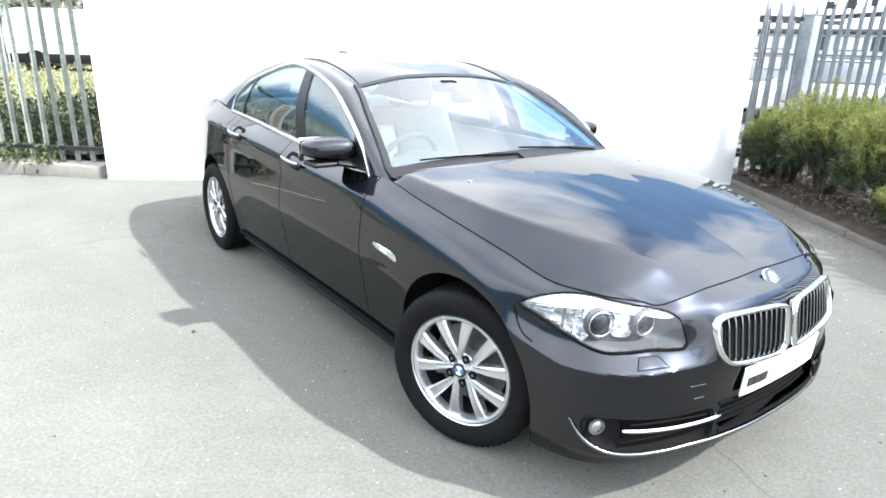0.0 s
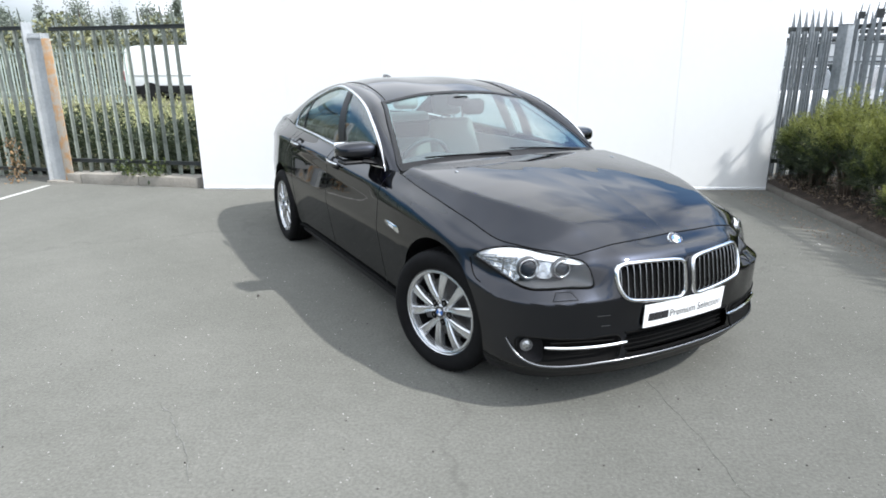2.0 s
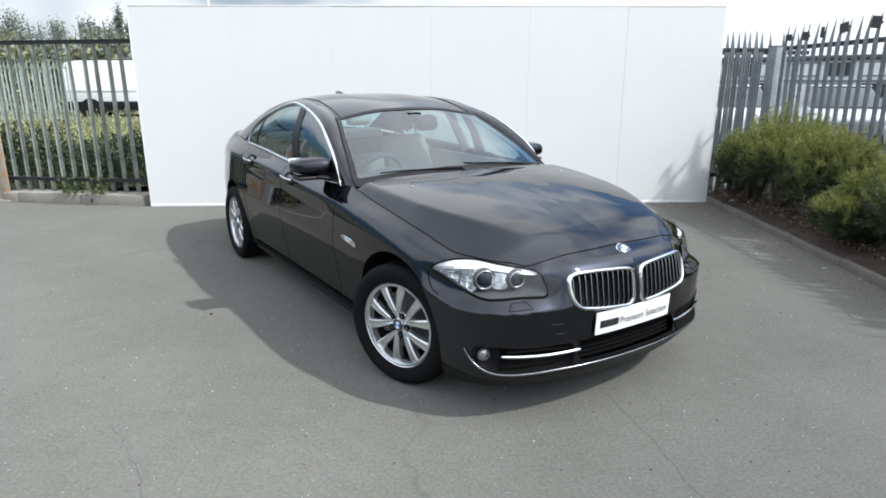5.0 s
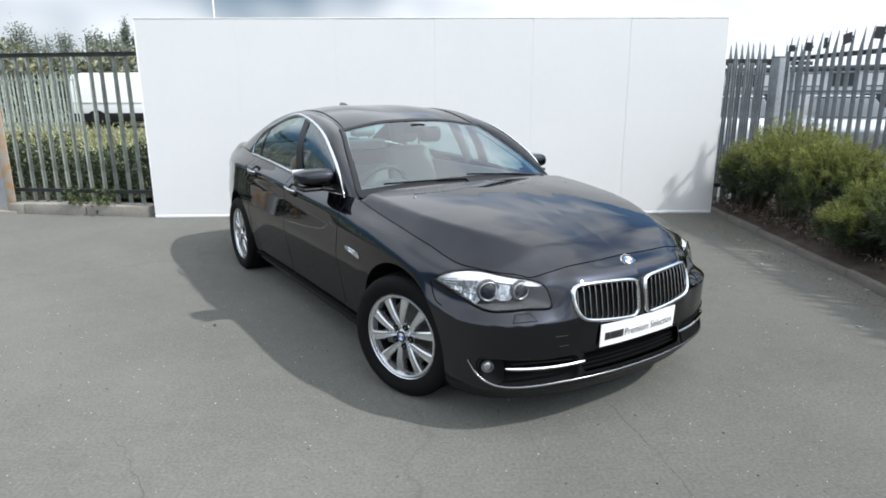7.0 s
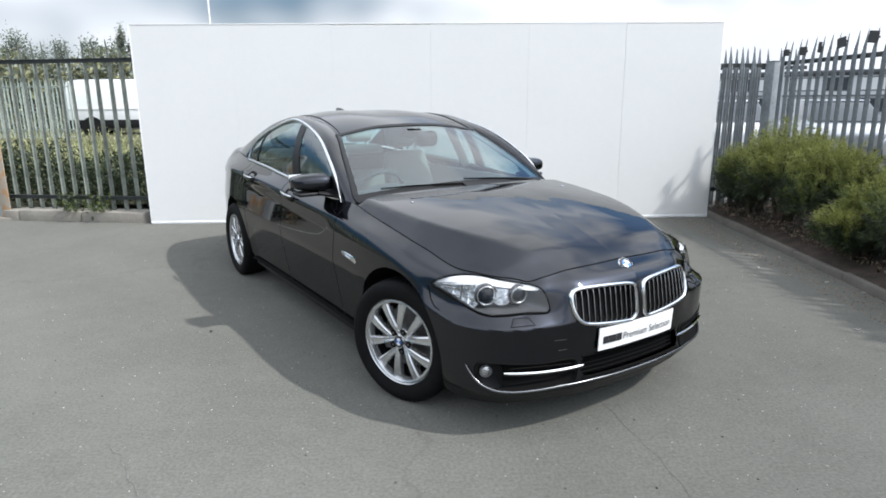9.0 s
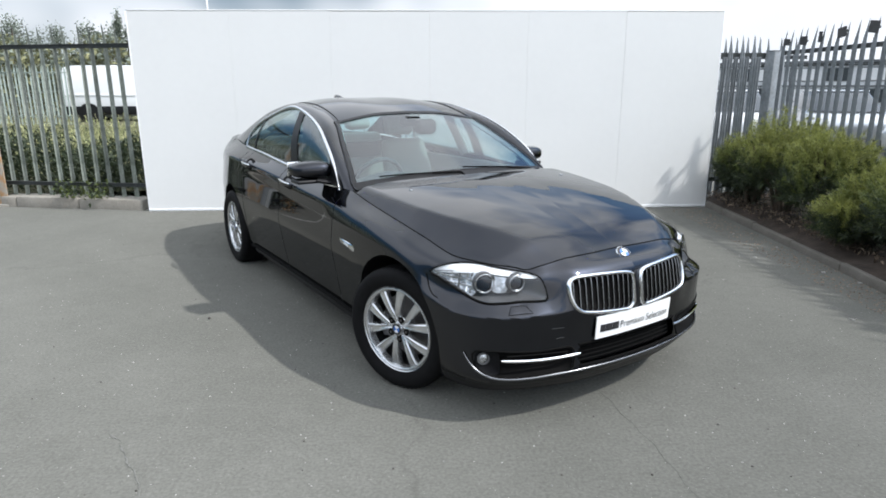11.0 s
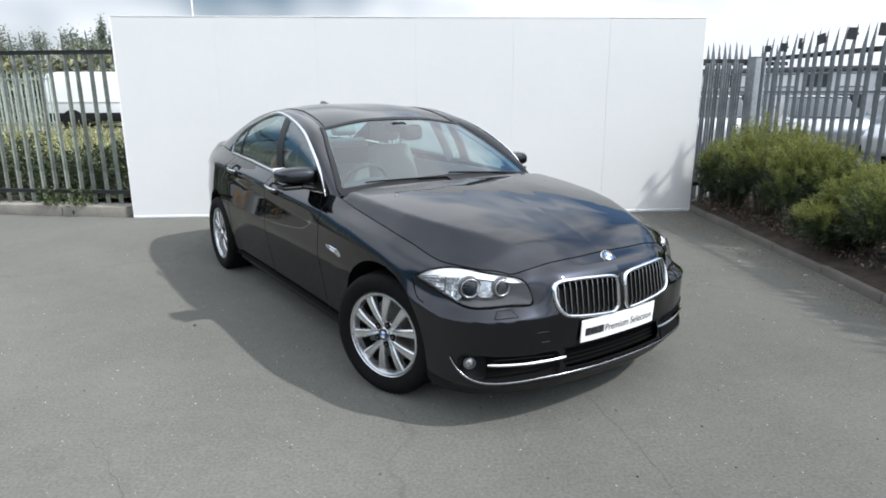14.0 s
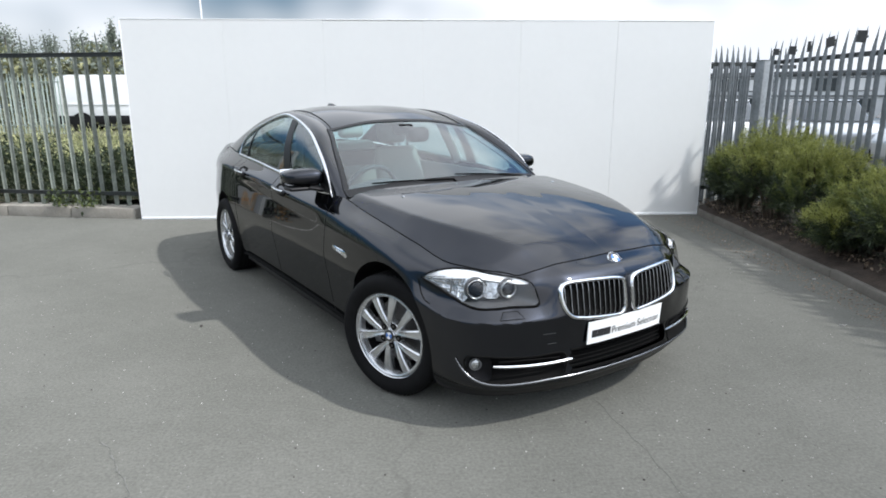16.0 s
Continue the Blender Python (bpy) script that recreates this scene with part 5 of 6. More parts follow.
for sd in (-1, 1):
    st = ([], [])
    rows = []
    for i in range(91):
        a, b = dlo[i], rail[i]
        row = []
        for t in np.linspace(0, 1, 9):
            p = a * (1 - t) + b * t
            h = 0.018 * math.sin(math.pi * t)
            row.append((p[0] + h * 0.1, sd * (p[1] + h * 0.55), p[2] + h * 0.75))
        rows.append(row)
    add_grid(st, np.array(rows))
    # rear quarter panel that closes the pillar's foot
    foot = np.linspace(dlo[-1], rail[-1], 20)
    base = np.array([skin(a_x(x), top_of(a_x(x)), 0, 1) for x in np.linspace(-2.86, -3.50, 20)])
    add_grid(st, np.stack([both(foot, sd), both(base, sd)], 1))
    flush("side_frame", st, M["paint"], car)

iF = int(np.argmin(np.abs(rail[:, 0] + 1.375)))
iR = int(np.argmin(np.abs(rail[:, 0] + 2.80)))
hdr = spl([(-1.395, 0, 1.374), (-1.40, 0.28, 1.362), tuple(rail[iF])], 24)
rwt = spl([(-2.90, 0, 1.402), (-2.88, 0.30, 1.382), tuple(rail[iR])], 24)
roofmid = spl([(-1.395, 0, 1.374), (-1.65, 0, 1.422), (-2.05, 0, 1.458), (-2.45, 0, 1.454), (-2.90, 0, 1.402)], 36)
roofside = spl(rail[iF:iR + 1], 36)
rwb = spl([(-3.58, 0, 1.108), (-3.56, 0.4, 1.100), (-3.50, .690, 1.075)], 24)
rwmid = spl([(-2.90, 0, 1.402), (-3.25, 0, 1.275), (-3.58, 0, 1.108)], 24)
rwside = spl(rail[iR:], 24)
rear_top = np.array([top_pt(a) for a in np.linspace(ARC[-1], a_x(-3.88), 25)])
deckside = np.array([(-3.50, .690, 1.075)] + [tuple(top_pt(a_x(x))) for x in np.linspace(-3.56, -3.88, 12)])
deckmid = spl([(-3.58, 0, 1.108), (-3.75, 0, 1.118), (-3.92, 0, 1.120), tuple(rear_top[0])], 12)
wsb = spl([(-0.640, 0, 0.985), (-0.650, 0.40, 0.975), (-0.705, 0.755, 0.945)], 24)
wsmid = spl([(-0.640, 0, 0.985), (-1.02, 0, 1.200), (-1.395, 0, 1.374)], 24)
wsside = spl([(-0.705, 0.755, 0.945)] + [tuple(p) for p in rail[2:iF + 1:2]] + ([tuple(rail[iF])] if (iF - 2) % 2 else []), 24)


def halves(name, P, material, label="", thick=0.0, smooth=50, parent=None):
    st = ([], [])
    add_grid(st, P, thick=thick)
    Q = P.copy()
    Q[..., 1] *= -1
    add_grid(st, Q, thick=thick, flip=True)
    return flush(name, st, material, parent or car, label, smooth)


def sides(name, P, material, label=""):
    for s in (1, -1):
        Q = P.copy()
        Q[..., 1] *= s
        st = ([], [])
        add_grid(st, Q)
        flush(name, st, material, car, label)


def crowned(P, h):
    n, m = P.shape[:2]
    s, t = np.sin(np.linspace(0, math.pi, n))[:, None], np.cos(np.linspace(0, math.pi / 2, m))[None]
    Q = P.copy()
    Q[..., 2] += h * s * t
    return Q


halves("roof", coons(hdr, rwt, roofmid, roofside), M["paint"])
halves("boot_lid", coons(rwb, rear_top, deckmid, spl(deckside, 12)), M["paint"])
ws = coons(wsb, hdr, wsmid, wsside)
halves("windscreen", ws, M["wind"], "clear laminated windscreen")
halves("rear_window", coons(rwt, rwb, rwmid, rwside), M["wind"], "heated rear window")
# dark bands round the windscreen
sides("frit_band", ws[:, -2:] + np.array([0.002, 0, 0.003]), M["frit"], "black ceramic band of the windscreen")
halves("windscreen_seal", np.concatenate([ws[-2:, :]], 0) + np.array([0.004, 0, 0.003]), M["black"])
for sd in (-1, 1):
    dark_line("roof_seam", both(roofside, sd) + np.array([0, -sd * 0.03, 0.005]), 0.004, M["black"])
    dark_line("pillar_seal", both(wsside, sd) + np.array([0, 0, 0.003]), 0.007, M["black"])
scut = ([], [])
for s in (1, -1):
    add_grid(scut, np.stack([both(cowl + np.array([0, 0, -0.012]), s)[::2][:13], both(cowl + np.array([-0.05, 0, -0.03]), s)[::2][:13], both(wsb[:: 2], s)[:13]], 1))
    add_grid(scut, np.stack([both(np.array([cowl[i] for i in range(24, 41)]) + np.array([0, 0, -0.008]), s), both(np.array([wsb[min(24, int(i * 24 / 40))] for i in range(24, 41)]) + np.array([0, 0, 0.004]), s)], 1))
flush("scuttle", scut, M["black"], car, "black plastic scuttle below the windscreen")
halves("cowl_band", np.stack([wsb + np.array([0.01, 0, 0.004]), ws[2, :] + np.array([0.004, 0, 0.004])], 0), M["black"])
for y0, y1 in ((-0.02, -0.58), (0.60, 0.02)):
    pts = []
    for t in np.linspace(0, 1, 12):
        y = y0 + (y1 - y0) * t
        k, r = abs(y) / 0.755 * 24, 1.0 + 1.3 * t
        i0, k0 = int(r), int(k)
        fr, fk = r - i0, k - k0
        p = (ws[i0, k0] * (1 - fk) + ws[i0, k0 + 1] * fk) * (1 - fr) + (ws[i0 + 1, k0] * (1 - fk) + ws[i0 + 1, k0 + 1] * fk) * fr
        pts.append(p * np.array([1, -1 if y < 0 else 1, 1]) + np.array([0.008, 0, 0.010]))
    V, F = sweep(pts, ring(0.003, 0.005, 6), up=(0.3, 0, 1))
    wiper = mesh_object("wiper", V, F, M["gap"], car, "black windscreen wiper", smooth=60)
    V, F = sweep([pts[0] + np.array([0.05, 0, -0.02]), pts[0], pts[4]], ring(0.007, 0.006, 6), up=(0.3, 0, 1))
    mesh_object("wiper_arm", V, F, M["gap"], wiper, smooth=60)

# side windows, pillars, chrome frame
def belt(x):
    return skin(a_x(x), top_of(a_x(x)), 0, 1) + np.array([0, -0.006, 0.002])


def frame_top(x):
    k = np.argsort(-dlo[:, 0])
    return np.array([x, np.interp(-x, -dlo[k, 0], dlo[k, 1]) - 0.006, np.interp(-x, -dlo[k, 0], dlo[k, 2])])


# one smooth shell for all panes of a side: half width as a function of length and height
edge_pts = np.array([belt(x) for x in np.linspace(-0.9, -2.8, 40)] + [frame_top(x) for x in np.linspace(-0.95, -2.75, 40)])
shell_terms = lambda x, z: np.stack([np.ones_like(x), x, x * x, z, x * z, z * z, x ** 3], -1)
SHELL = np.linalg.lstsq(shell_terms(edge_pts[:, 0], edge_pts[:, 2]), edge_pts[:, 1], rcond=None)[0]


def side_pane(name, x0b, x1b, x0t, x1t, material, sd, proud=0.0, label=""):
    rows = []
    for t in np.linspace(0, 1, 26):
        b, u = belt(x0b + (x1b - x0b) * t), frame_top(x0t + (x1t - x0t) * t)
        row = []
        for s in np.linspace(0, 1, 12):
            p = b * (1 - s) + u * s
            p[1] = float(shell_terms(p[0], p[2]) @ SHELL) + 0.018 * math.sin(math.pi * s) + proud - 0.004
            row.append((p[0], sd * p[1], p[2]))
        rows.append(row)
    st = ([], [])
    add_grid(st, np.array(rows), thick=0.004)
    return flush(name, st, material, car, label, 50)


for sd in (-1, 1):
    side_pane("front_window", -0.835, -1.520, -0.835, -1.690, M["glass"], sd)
    side_pane("pillar_trim", -1.515, -1.650, -1.685, -1.795, M["black"], sd, 0.006, "gloss black centre pillar")
    side_pane("rear_window_pane", -1.645, -2.615, -1.790, -2.545, M["glass"], sd)
    side_pane("divider", -2.600, -2.632, -2.535, -2.562, M["black"], sd, 0.006)
    side_pane("quarter_window", -2.628, -2.850, -2.558, -2.838, M["glass"], sd)
    tri = np.array([[belt(-0.825 - 0.17 * t) * (1 - s) + frame_top(-0.825 - 0.17 * t) * s for s in np.linspace(0, 1, 5)] for t in np.linspace(0, 1, 6)])
    tri[..., 1] = sd * (tri[..., 1] + 0.012)
    st = ([], [])
    add_grid(st, tri, thick=0.004)
    flush("mirror_triangle", st, M["black"], car)
    loop = np.concatenate([dlo, [belt(x) + np.array([0, 0.004, 0]) for x in np.linspace(-2.845, -0.84, 60)]])
    V, F = sweep(both(loop, sd) + np.array([0, sd * 0.006, 0.0]), [(-.011, -.006), (.011, -.006), (.011, .004), (.004, .008), (-.004, .008), (-.011, .004)], up=(0, sd, 0.35), closed=True, scale=[0.15 + 0.85 * min(1.0, abs(p[0] + 0.81) / 0.16) for p in loop])
    mesh_object("window_chrome", V, F, M["satin"], car, "polished window surround", smooth=40)

# shut lines of doors and bumper
def on_skin(pts, off=0.001, sd=-1, n=40):
    return [skin(a, w, off, sd) for a, w in spl(pts, n)]


for sd in (-1, 1):
    dark_line("wing_seam", on_skin([(a_x(.268), .692), (a_x(.30), .640), (a_x(.335), .612), (a_x(.372), .60)], 0.001, sd, 16), 0.003)
    dark_line("door_seam", on_skin([(a_x(-0.741), .30), (a_x(-0.741), .60), (a_x(-0.741), .92)], -0.0012, sd), 0.0022)
    dark_line("door_seam", on_skin([(a_x(-1.699), .26), (a_x(-1.699), .60), (a_x(-1.699), .99)], -0.0012, sd), 0.0022)
    dark_line("door_seam", on_skin([(R_ARCH_F - .008, .26), (R_ARCH_F - .008, .60), (a_x(-2.60), .80), (a_x(-2.70), 1.02)], -0.0012, sd), 0.0022)
    V, F = sweep(on_skin([(a_x(-0.40), .235), (a_x(-1.4), .235), (a_x(-2.55), .235)], 0.004, sd), ring(0.012, 0.02, 8), up=(0, sd, 0.3))
    mesh_object("sill_trim", V, F, M["gap"], car, smooth=60)
    # handles
    for nm, x0, x1, z0, z1 in (("front_door", -1.40, -1.64, .902, .914), ("rear_door", -2.30, -2.53, .942, .952)):
        d = handles[nm, sd]
        poly = closed_spline([(a_x(x0 - .03), z0 - .030), (a_x((x0 + x1) / 2), (z0 + z1) / 2 - .040), (a_x(x1 + .03), z1 - .028), (a_x(x1 + .03), z1 + .026), (a_x((x0 + x1) / 2), (z0 + z1) / 2 + .034), (a_x(x0 - .03), z0 + .024)], 28)
        V, F = fan(poly, lambda a, w, r: skin(a, w, 0.0015 - 0.004 * (1 - r), sd), 5)
        # shallow cup in near-black: the recess's shade is in the colour
        cup = mesh_object("handle_cup", V, F, M["gap"], d, "handle recess with its shade painted near-black", smooth=60)
        pts = [skin(a_x(x0 + (x1 - x0) * t), z0 + (z1 - z0) * t, 0.012 + 0.026 * math.sin(math.pi * min(max(t, .02), .98)) ** 0.5, sd) for t in np.linspace(0, 1, 18)]
        V, F = sweep(pts, ring(0.017, 0.008, 10), up=(0, sd, 0.2), scale=np.concatenate([[0.6, 0.85], np.ones(14), [0.85, 0.6]]))
        mesh_object("door_handle", V, F, M["paint"], d, smooth=60)
        V, F = sweep([np.array(p) + np.array([0, sd * 0.006, 0.006]) for p in pts[1:-1]], ring(0.006, 0.004, 8), up=(0, sd, 0.2))
        mesh_object("handle_trim", V, F, M["chrome"], d, "chrome strip on the handle", smooth=60)
    # side repeater on the wing
    poly = closed_spline([(a_x(-.400), .661), (a_x(-.49), .664), (a_x(-.595), .675), (a_x(-.612), .692), (a_x(-.52), .696), (a_x(-.407), .683)], 28)
    V, F = fan(poly, lambda a, w, r: skin(a, w, 0.002 + 0.006 * (1 - r * r), sd), 5)
    rep = mesh_object("side_repeater", V, F, M["chrome"], car, "chrome side repeater on the wing", smooth=60)
    V, F = fan(shrink(poly, 0.45), lambda a, w, r: skin(a, w, 0.0055 + 0.004 * (1 - r * r), sd), 4)
    mesh_object("repeater_lens", V, F, M["led"], rep, smooth=60)

# ---- door mirrors ----
for sd in (-1, 1):
    mir = part("door_mirror", bmesh.new(), M["paint"], car)
    bm = bmesh.new()
    bmesh.ops.create_uvsphere(bm, u_segments=28, v_segments=18, radius=1.0)
    for v in bm.verts:
        x, y, z = v.co
        e = 0.66
        x, y, z = [math.copysign(abs(c) ** e, c) for c in (x, y, z)]
        back = x < 0
        X = x * (0.045 if back else 0.104)
        Y = y * 0.130
        Z = z * ((0.064 if z > 0 else 0.055) - 0.012 * (y * 0.5 + 0.5))
        X -= 0.06 * (y * 0.5 + 0.5)
        v.co = (-1.030 + X, sd * ((0.908 if sd < 0 else 0.885) + Y * 0.92), 1.042 + Z)
    cap = part("mirror_cap", bm, M["paint"], mir)
    part("mirror_base", box_bm((-1.105, -1.015 if sd < 0 else 0.79, 0.966), (-0.975, -0.80 if sd < 0 else 0.955, 0.990), 0.01, 3), M["black"], mir, "black lower mirror shell")
    V, F = sweep(spl([(-0.97, sd * 0.79, 0.962), (-0.98, sd * 0.83, 0.975), (-1.00, sd * 0.88, 0.985)], 8), ring(0.045, 0.018, 10), up=(0, 0, 1))
    mesh_object("mirror_arm", V, F, M["black"], mir, smooth=60)
    part("mirror_glass", box_bm((-1.143, sd * 0.93 - 0.09, 1.0), (-1.136, sd * 0.93 + 0.08, 1.09), 0.003), M["chrome"], mir, "silvered mirror glass")

# ---- headlights ----
for sd in (-1, 1):
    lamp = mesh_object("headlight", *fan(LAMP, lambda a, w, r: skin(a, w, 0.003 + 0.004 * (1 - r ** 4), sd), 9), M["cover"], car, "clear headlight with two round projectors", smooth=60)
    lamp.visible_shadow = False
    V, F = fan(LAMP, lambda a, w, r: skin(a, w, -0.002 - 0.055 * (1 - r ** 6), sd), 12)
    mesh_object("lamp_housing", V, F, M["lampgrey"], lamp, "grey lamp housing", smooth=60)
    V, F = sweep([skin(a, w, 0.001, sd) for a, w in LAMP], ring(0.0032, k=6), up=(0.6, sd * 0.8, 0.2), closed=True)
    mesh_object("lamp_seal", V, F, M["gap"], lamp, smooth=60)
    low = [(a, w - 0.003) for a, w in LAMP if w < .70 and not (a < .53 and w > .63)]
    V, F = sweep([skin(a, w, 0.0005, sd) for a, w in sorted(low)], ring(0.0062, k=6), up=(0.6, sd * 0.8, 0.2))
    mesh_object("lamp_gap", V, F, M["gap"], lamp, smooth=60)
    brow = closed_spline([(1.146, .706), (1.108, .728), (1.062, .744), (.982, .752), (.90, .753), (.84, .750), (.705, .738), (.61, .727), (.560, .719), (.532, .708), (.549, .704), (.657, .709), (.738, .717), (.847, .726), (.948, .728), (1.07, .718)], 56)
    V, F = fan(brow, lambda a, w, r: skin(a, w, -0.004 - 0.006 * r, sd), 5)
    mesh_object("lamp_brow", V, F, M["led"], lamp, "bright white lamp eyebrow", smooth=60)
    outer = closed_spline([(a_x(.274), .703), (a_x(.34), .716), (1.00, .726), (.905, .728), (.880, .715), (.882, .640), (.905, .620), (.98, .632), (a_x(.36), .662)], 44)
    V, F = fan(outer, lambda a, w, r: skin(a, w, -0.008 - 0.012 * (1 - r), sd), 8)
    mesh_object("turn_reflector", V, F, M["lampbase"], lamp, "faceted bright turn signal reflector", smooth=25)
    for k, a in enumerate((.915, .94, .985, 1.03, 1.10)):
        lo, hi = np.interp(a, [.88, 1.0, 1.16], [.628, .642, .694]), np.interp(a, [.88, 1.0, 1.16], [.722, .722, .708])
        pts = [skin(a + 0.004 * math.sin(3 * t), lo + (hi - lo) * t, -0.010 - 0.008 * math.sin(math.pi * t), sd) for t in np.linspace(0, 1, 6)]
        V, F = sweep(pts, [(-.006, -.003), (.006, -.003), (.004, .003), (-.004, .003)], up=(0.8, sd * 0.6, 0))
        mesh_object("lamp_fin", V, F, M["chrome"] if k % 2 else M["lampgrey"], lamp, smooth=30)
    for lo, hi, z0 in ((.885, 1.10, .690), (.885, 1.06, .662)):
        pts = [skin(a, z0 + 0.012 * (a - .885) / .2, -0.006, sd) for a in np.linspace(lo, hi, 8)]
        V, F = sweep(pts, ring(0.003, k=5), up=(0, 0, 1))
        mesh_object("lamp_fin", V, F, M["chrome"], lamp, smooth=60)
    for a0, w, r in ((.838, .679, .043), (.637, .681, .037)):
        c = skin(a0, w, -0.024, sd)
        nrm = skin(a0, w, 0.05, sd) - skin(a0, w, 0.0, sd)
        q = Vector(nrm).normalized()
        q = (q * 0.6 + Vector((0.8, 0, 0))).normalized()
        m = Matrix.Translation(c) @ q.to_track_quat("Z", "Y").to_matrix().to_4x4()
        bm = bmesh.new()
        bmesh.ops.create_uvsphere(bm, u_segments=24, v_segments=14, radius=r * 0.9, matrix=m @ Matrix.Diagonal((1, 1, 0.5, 1)))
        part("projector_lens", bm, M["lens"], lamp, "dark round projector lens")
        cir = [tuple(m @ Vector((math.cos(t) * r, math.sin(t) * r, 0.010))) for t in np.linspace(0, 2 * math.pi, 32, endpoint=False)]
        V, F = sweep(cir, ring(0.0032, k=8), up=tuple(q), closed=True)
        mesh_object("light_ring", V, F, M["satin"], lamp, "pale daytime light ring", smooth=60)
        cir = [tuple(m @ Vector((math.cos(t) * r * 1.18, math.sin(t) * r * 1.18, -0.004))) for t in np.linspace(0, 2 * math.pi, 32, endpoint=False)]
        V, F = sweep(cir, ring(0.005, 0.014, 8), up=tuple(q), closed=True)
        mesh_object("lamp_ring", V, F, M["lampgrey"], lamp, "grey projector surround", smooth=60)
    link = closed_spline([(.785, .722), (.70, .720), (.690, .655), (.70, .640), (.77, .640), (.785, .660)], 28)
    V, F = fan(link, lambda a, w, r: skin(a, w, -0.030, sd), 4)
    mesh_object("lamp_web", V, F, M["lampbase"], lamp, smooth=60)
    # washer flap below the lamp
    fa, fb = at(.665, .675), at(.715, .57)
    corners = [(fa, .562), (fa * 0.84 + fb * 0.16, .588), (fa * 0.22 + fb * 0.78, .590), (fb, .566)]
    flap = [tuple(np.array(p) + (np.array(q) - np.array(p)) * k / 8) for p, q in zip(corners, corners[1:] + corners[:1]) for k in range(8)]
    V, F = fan(flap, lambda a, w, r: skin(a, w, 0.005 - 0.003 * r ** 4, sd), 4)
    mesh_object("washer_flap", V, F, M["paint"], car, smooth=60)
    V, F = sweep([skin(a, w, 0.001, sd) for a, w in flap], ring(0.0018, k=5), up=(0.6, sd * 0.8, 0.2), closed=True)
    mesh_object("flap_seam", V, F, M["gap"], car, smooth=60)
    # lower intake with fog lamp and blade
    V, F = fan(INTAKE, lambda a, w, r: skin(a, w, -0.002 - 0.045 * (1 - r ** 5), sd), 9)
    duct = mesh_object("side_intake", V, F, M["gap"], car, "black side air intake", smooth=60)
    V, F = sweep([skin(a, w, 0.0, sd) for a, w in INTAKE], ring(0.005, k=6), up=(0.6, sd * 0.8, 0.2), closed=True)
    mesh_object("intake_edge", V, F, M["gap"], duct, smooth=60)
    pts = [skin(a, w, 0.006, sd) for a, w in spl([(a_y(.335), .345), (a_y(.45), .341), (a_y(.58), .342), (.728, .348)], 24)]
    V, F = sweep(pts, [(-.0055, -.006), (.0055, -.006), (.006, .003), (0, .006), (-.006, .003)], up=(1, 0, 0.25), scale=np.concatenate([[0.6, 0.9], np.ones(20), [1.0, 0.9, 0.7]]))
    mesh_object("chrome_blade", V, F, M["chrome"], duct, "satin chrome blade", smooth=50)
    V, F = sweep(on_skin([(a_y(.40), .362), (a_y(.55), .368), (a_y(.68), .368)], 0.003, sd, 20), ring(0.0034, 0.003, 6), up=(1, 0, 0.2))
    mesh_object("upper_slat", V, F, M["gap"], duct, smooth=60)
    pocket = closed_spline([(.851, .384), (.80, .391), (.752, .390), (.738, .375), (.734, .33), (.738, .285), (.765, .272), (.80, .280), (.840, .318)], 40)
    V, F = fan(pocket, lambda a, w, r: skin(a, w, -0.004 - 0.014 * (1 - r ** 3), sd), 6)
    mesh_object("fog_pocket", V, F, M["bezel"], duct, "dark grey fog lamp bezel", smooth=60)
    c = skin(.812, .352, -0.014, sd)
    q = Vector((0.9, sd * 0.35, 0.0)).normalized()
    m = Matrix.Translation(c) @ q.to_track_quat("Z", "Y").to_matrix().to_4x4()
    fog = part("fog_lamp", cyl_bm(0.026, 0.030, 0.014, 28, m), M["lampgrey"], duct, "round clear fog lamp")
    bm = bmesh.new()
    bmesh.ops.create_uvsphere(bm, u_segments=20, v_segments=12, radius=0.021, matrix=m @ Matrix.Translation((0, 0, 0.006)) @ Matrix.Diagonal((1, 1, 0.28, 1)))
    part("fog_lens", bm, M["lampbase"], fog)
    # chrome line along the lower edge
    pts = [skin(a, w, 0.006, sd) for a, w in LIPLINE]
    V, F = sweep(pts, ring(0.0052, 0.0030, 8), up=(0.8, sd * 0.6, 0.1), scale=np.concatenate([np.linspace(0.5, 1, 6), np.ones(39)]))
    mesh_object("lip_strip", V, F, M["lip"], car, "bright strip along the lower bumper", smooth=60)

# cover of the towing eye
cover = [(.430, .484), (.492, .484), (.468, .434), (.424, .434)]
for lo, hi in ((cover[0], cover[1]), (cover[3], cover[2])):
    V, F = sweep([skin(lo[0] + (hi[0] - lo[0]) * t, lo[1], 0.001, -1) for t in np.linspace(0, 1, 6)], ring(0.0012, k=5), up=(0, 0, 1))
    mesh_object("tow_cover_edge", V, F, M["bar"], car, smooth=60)
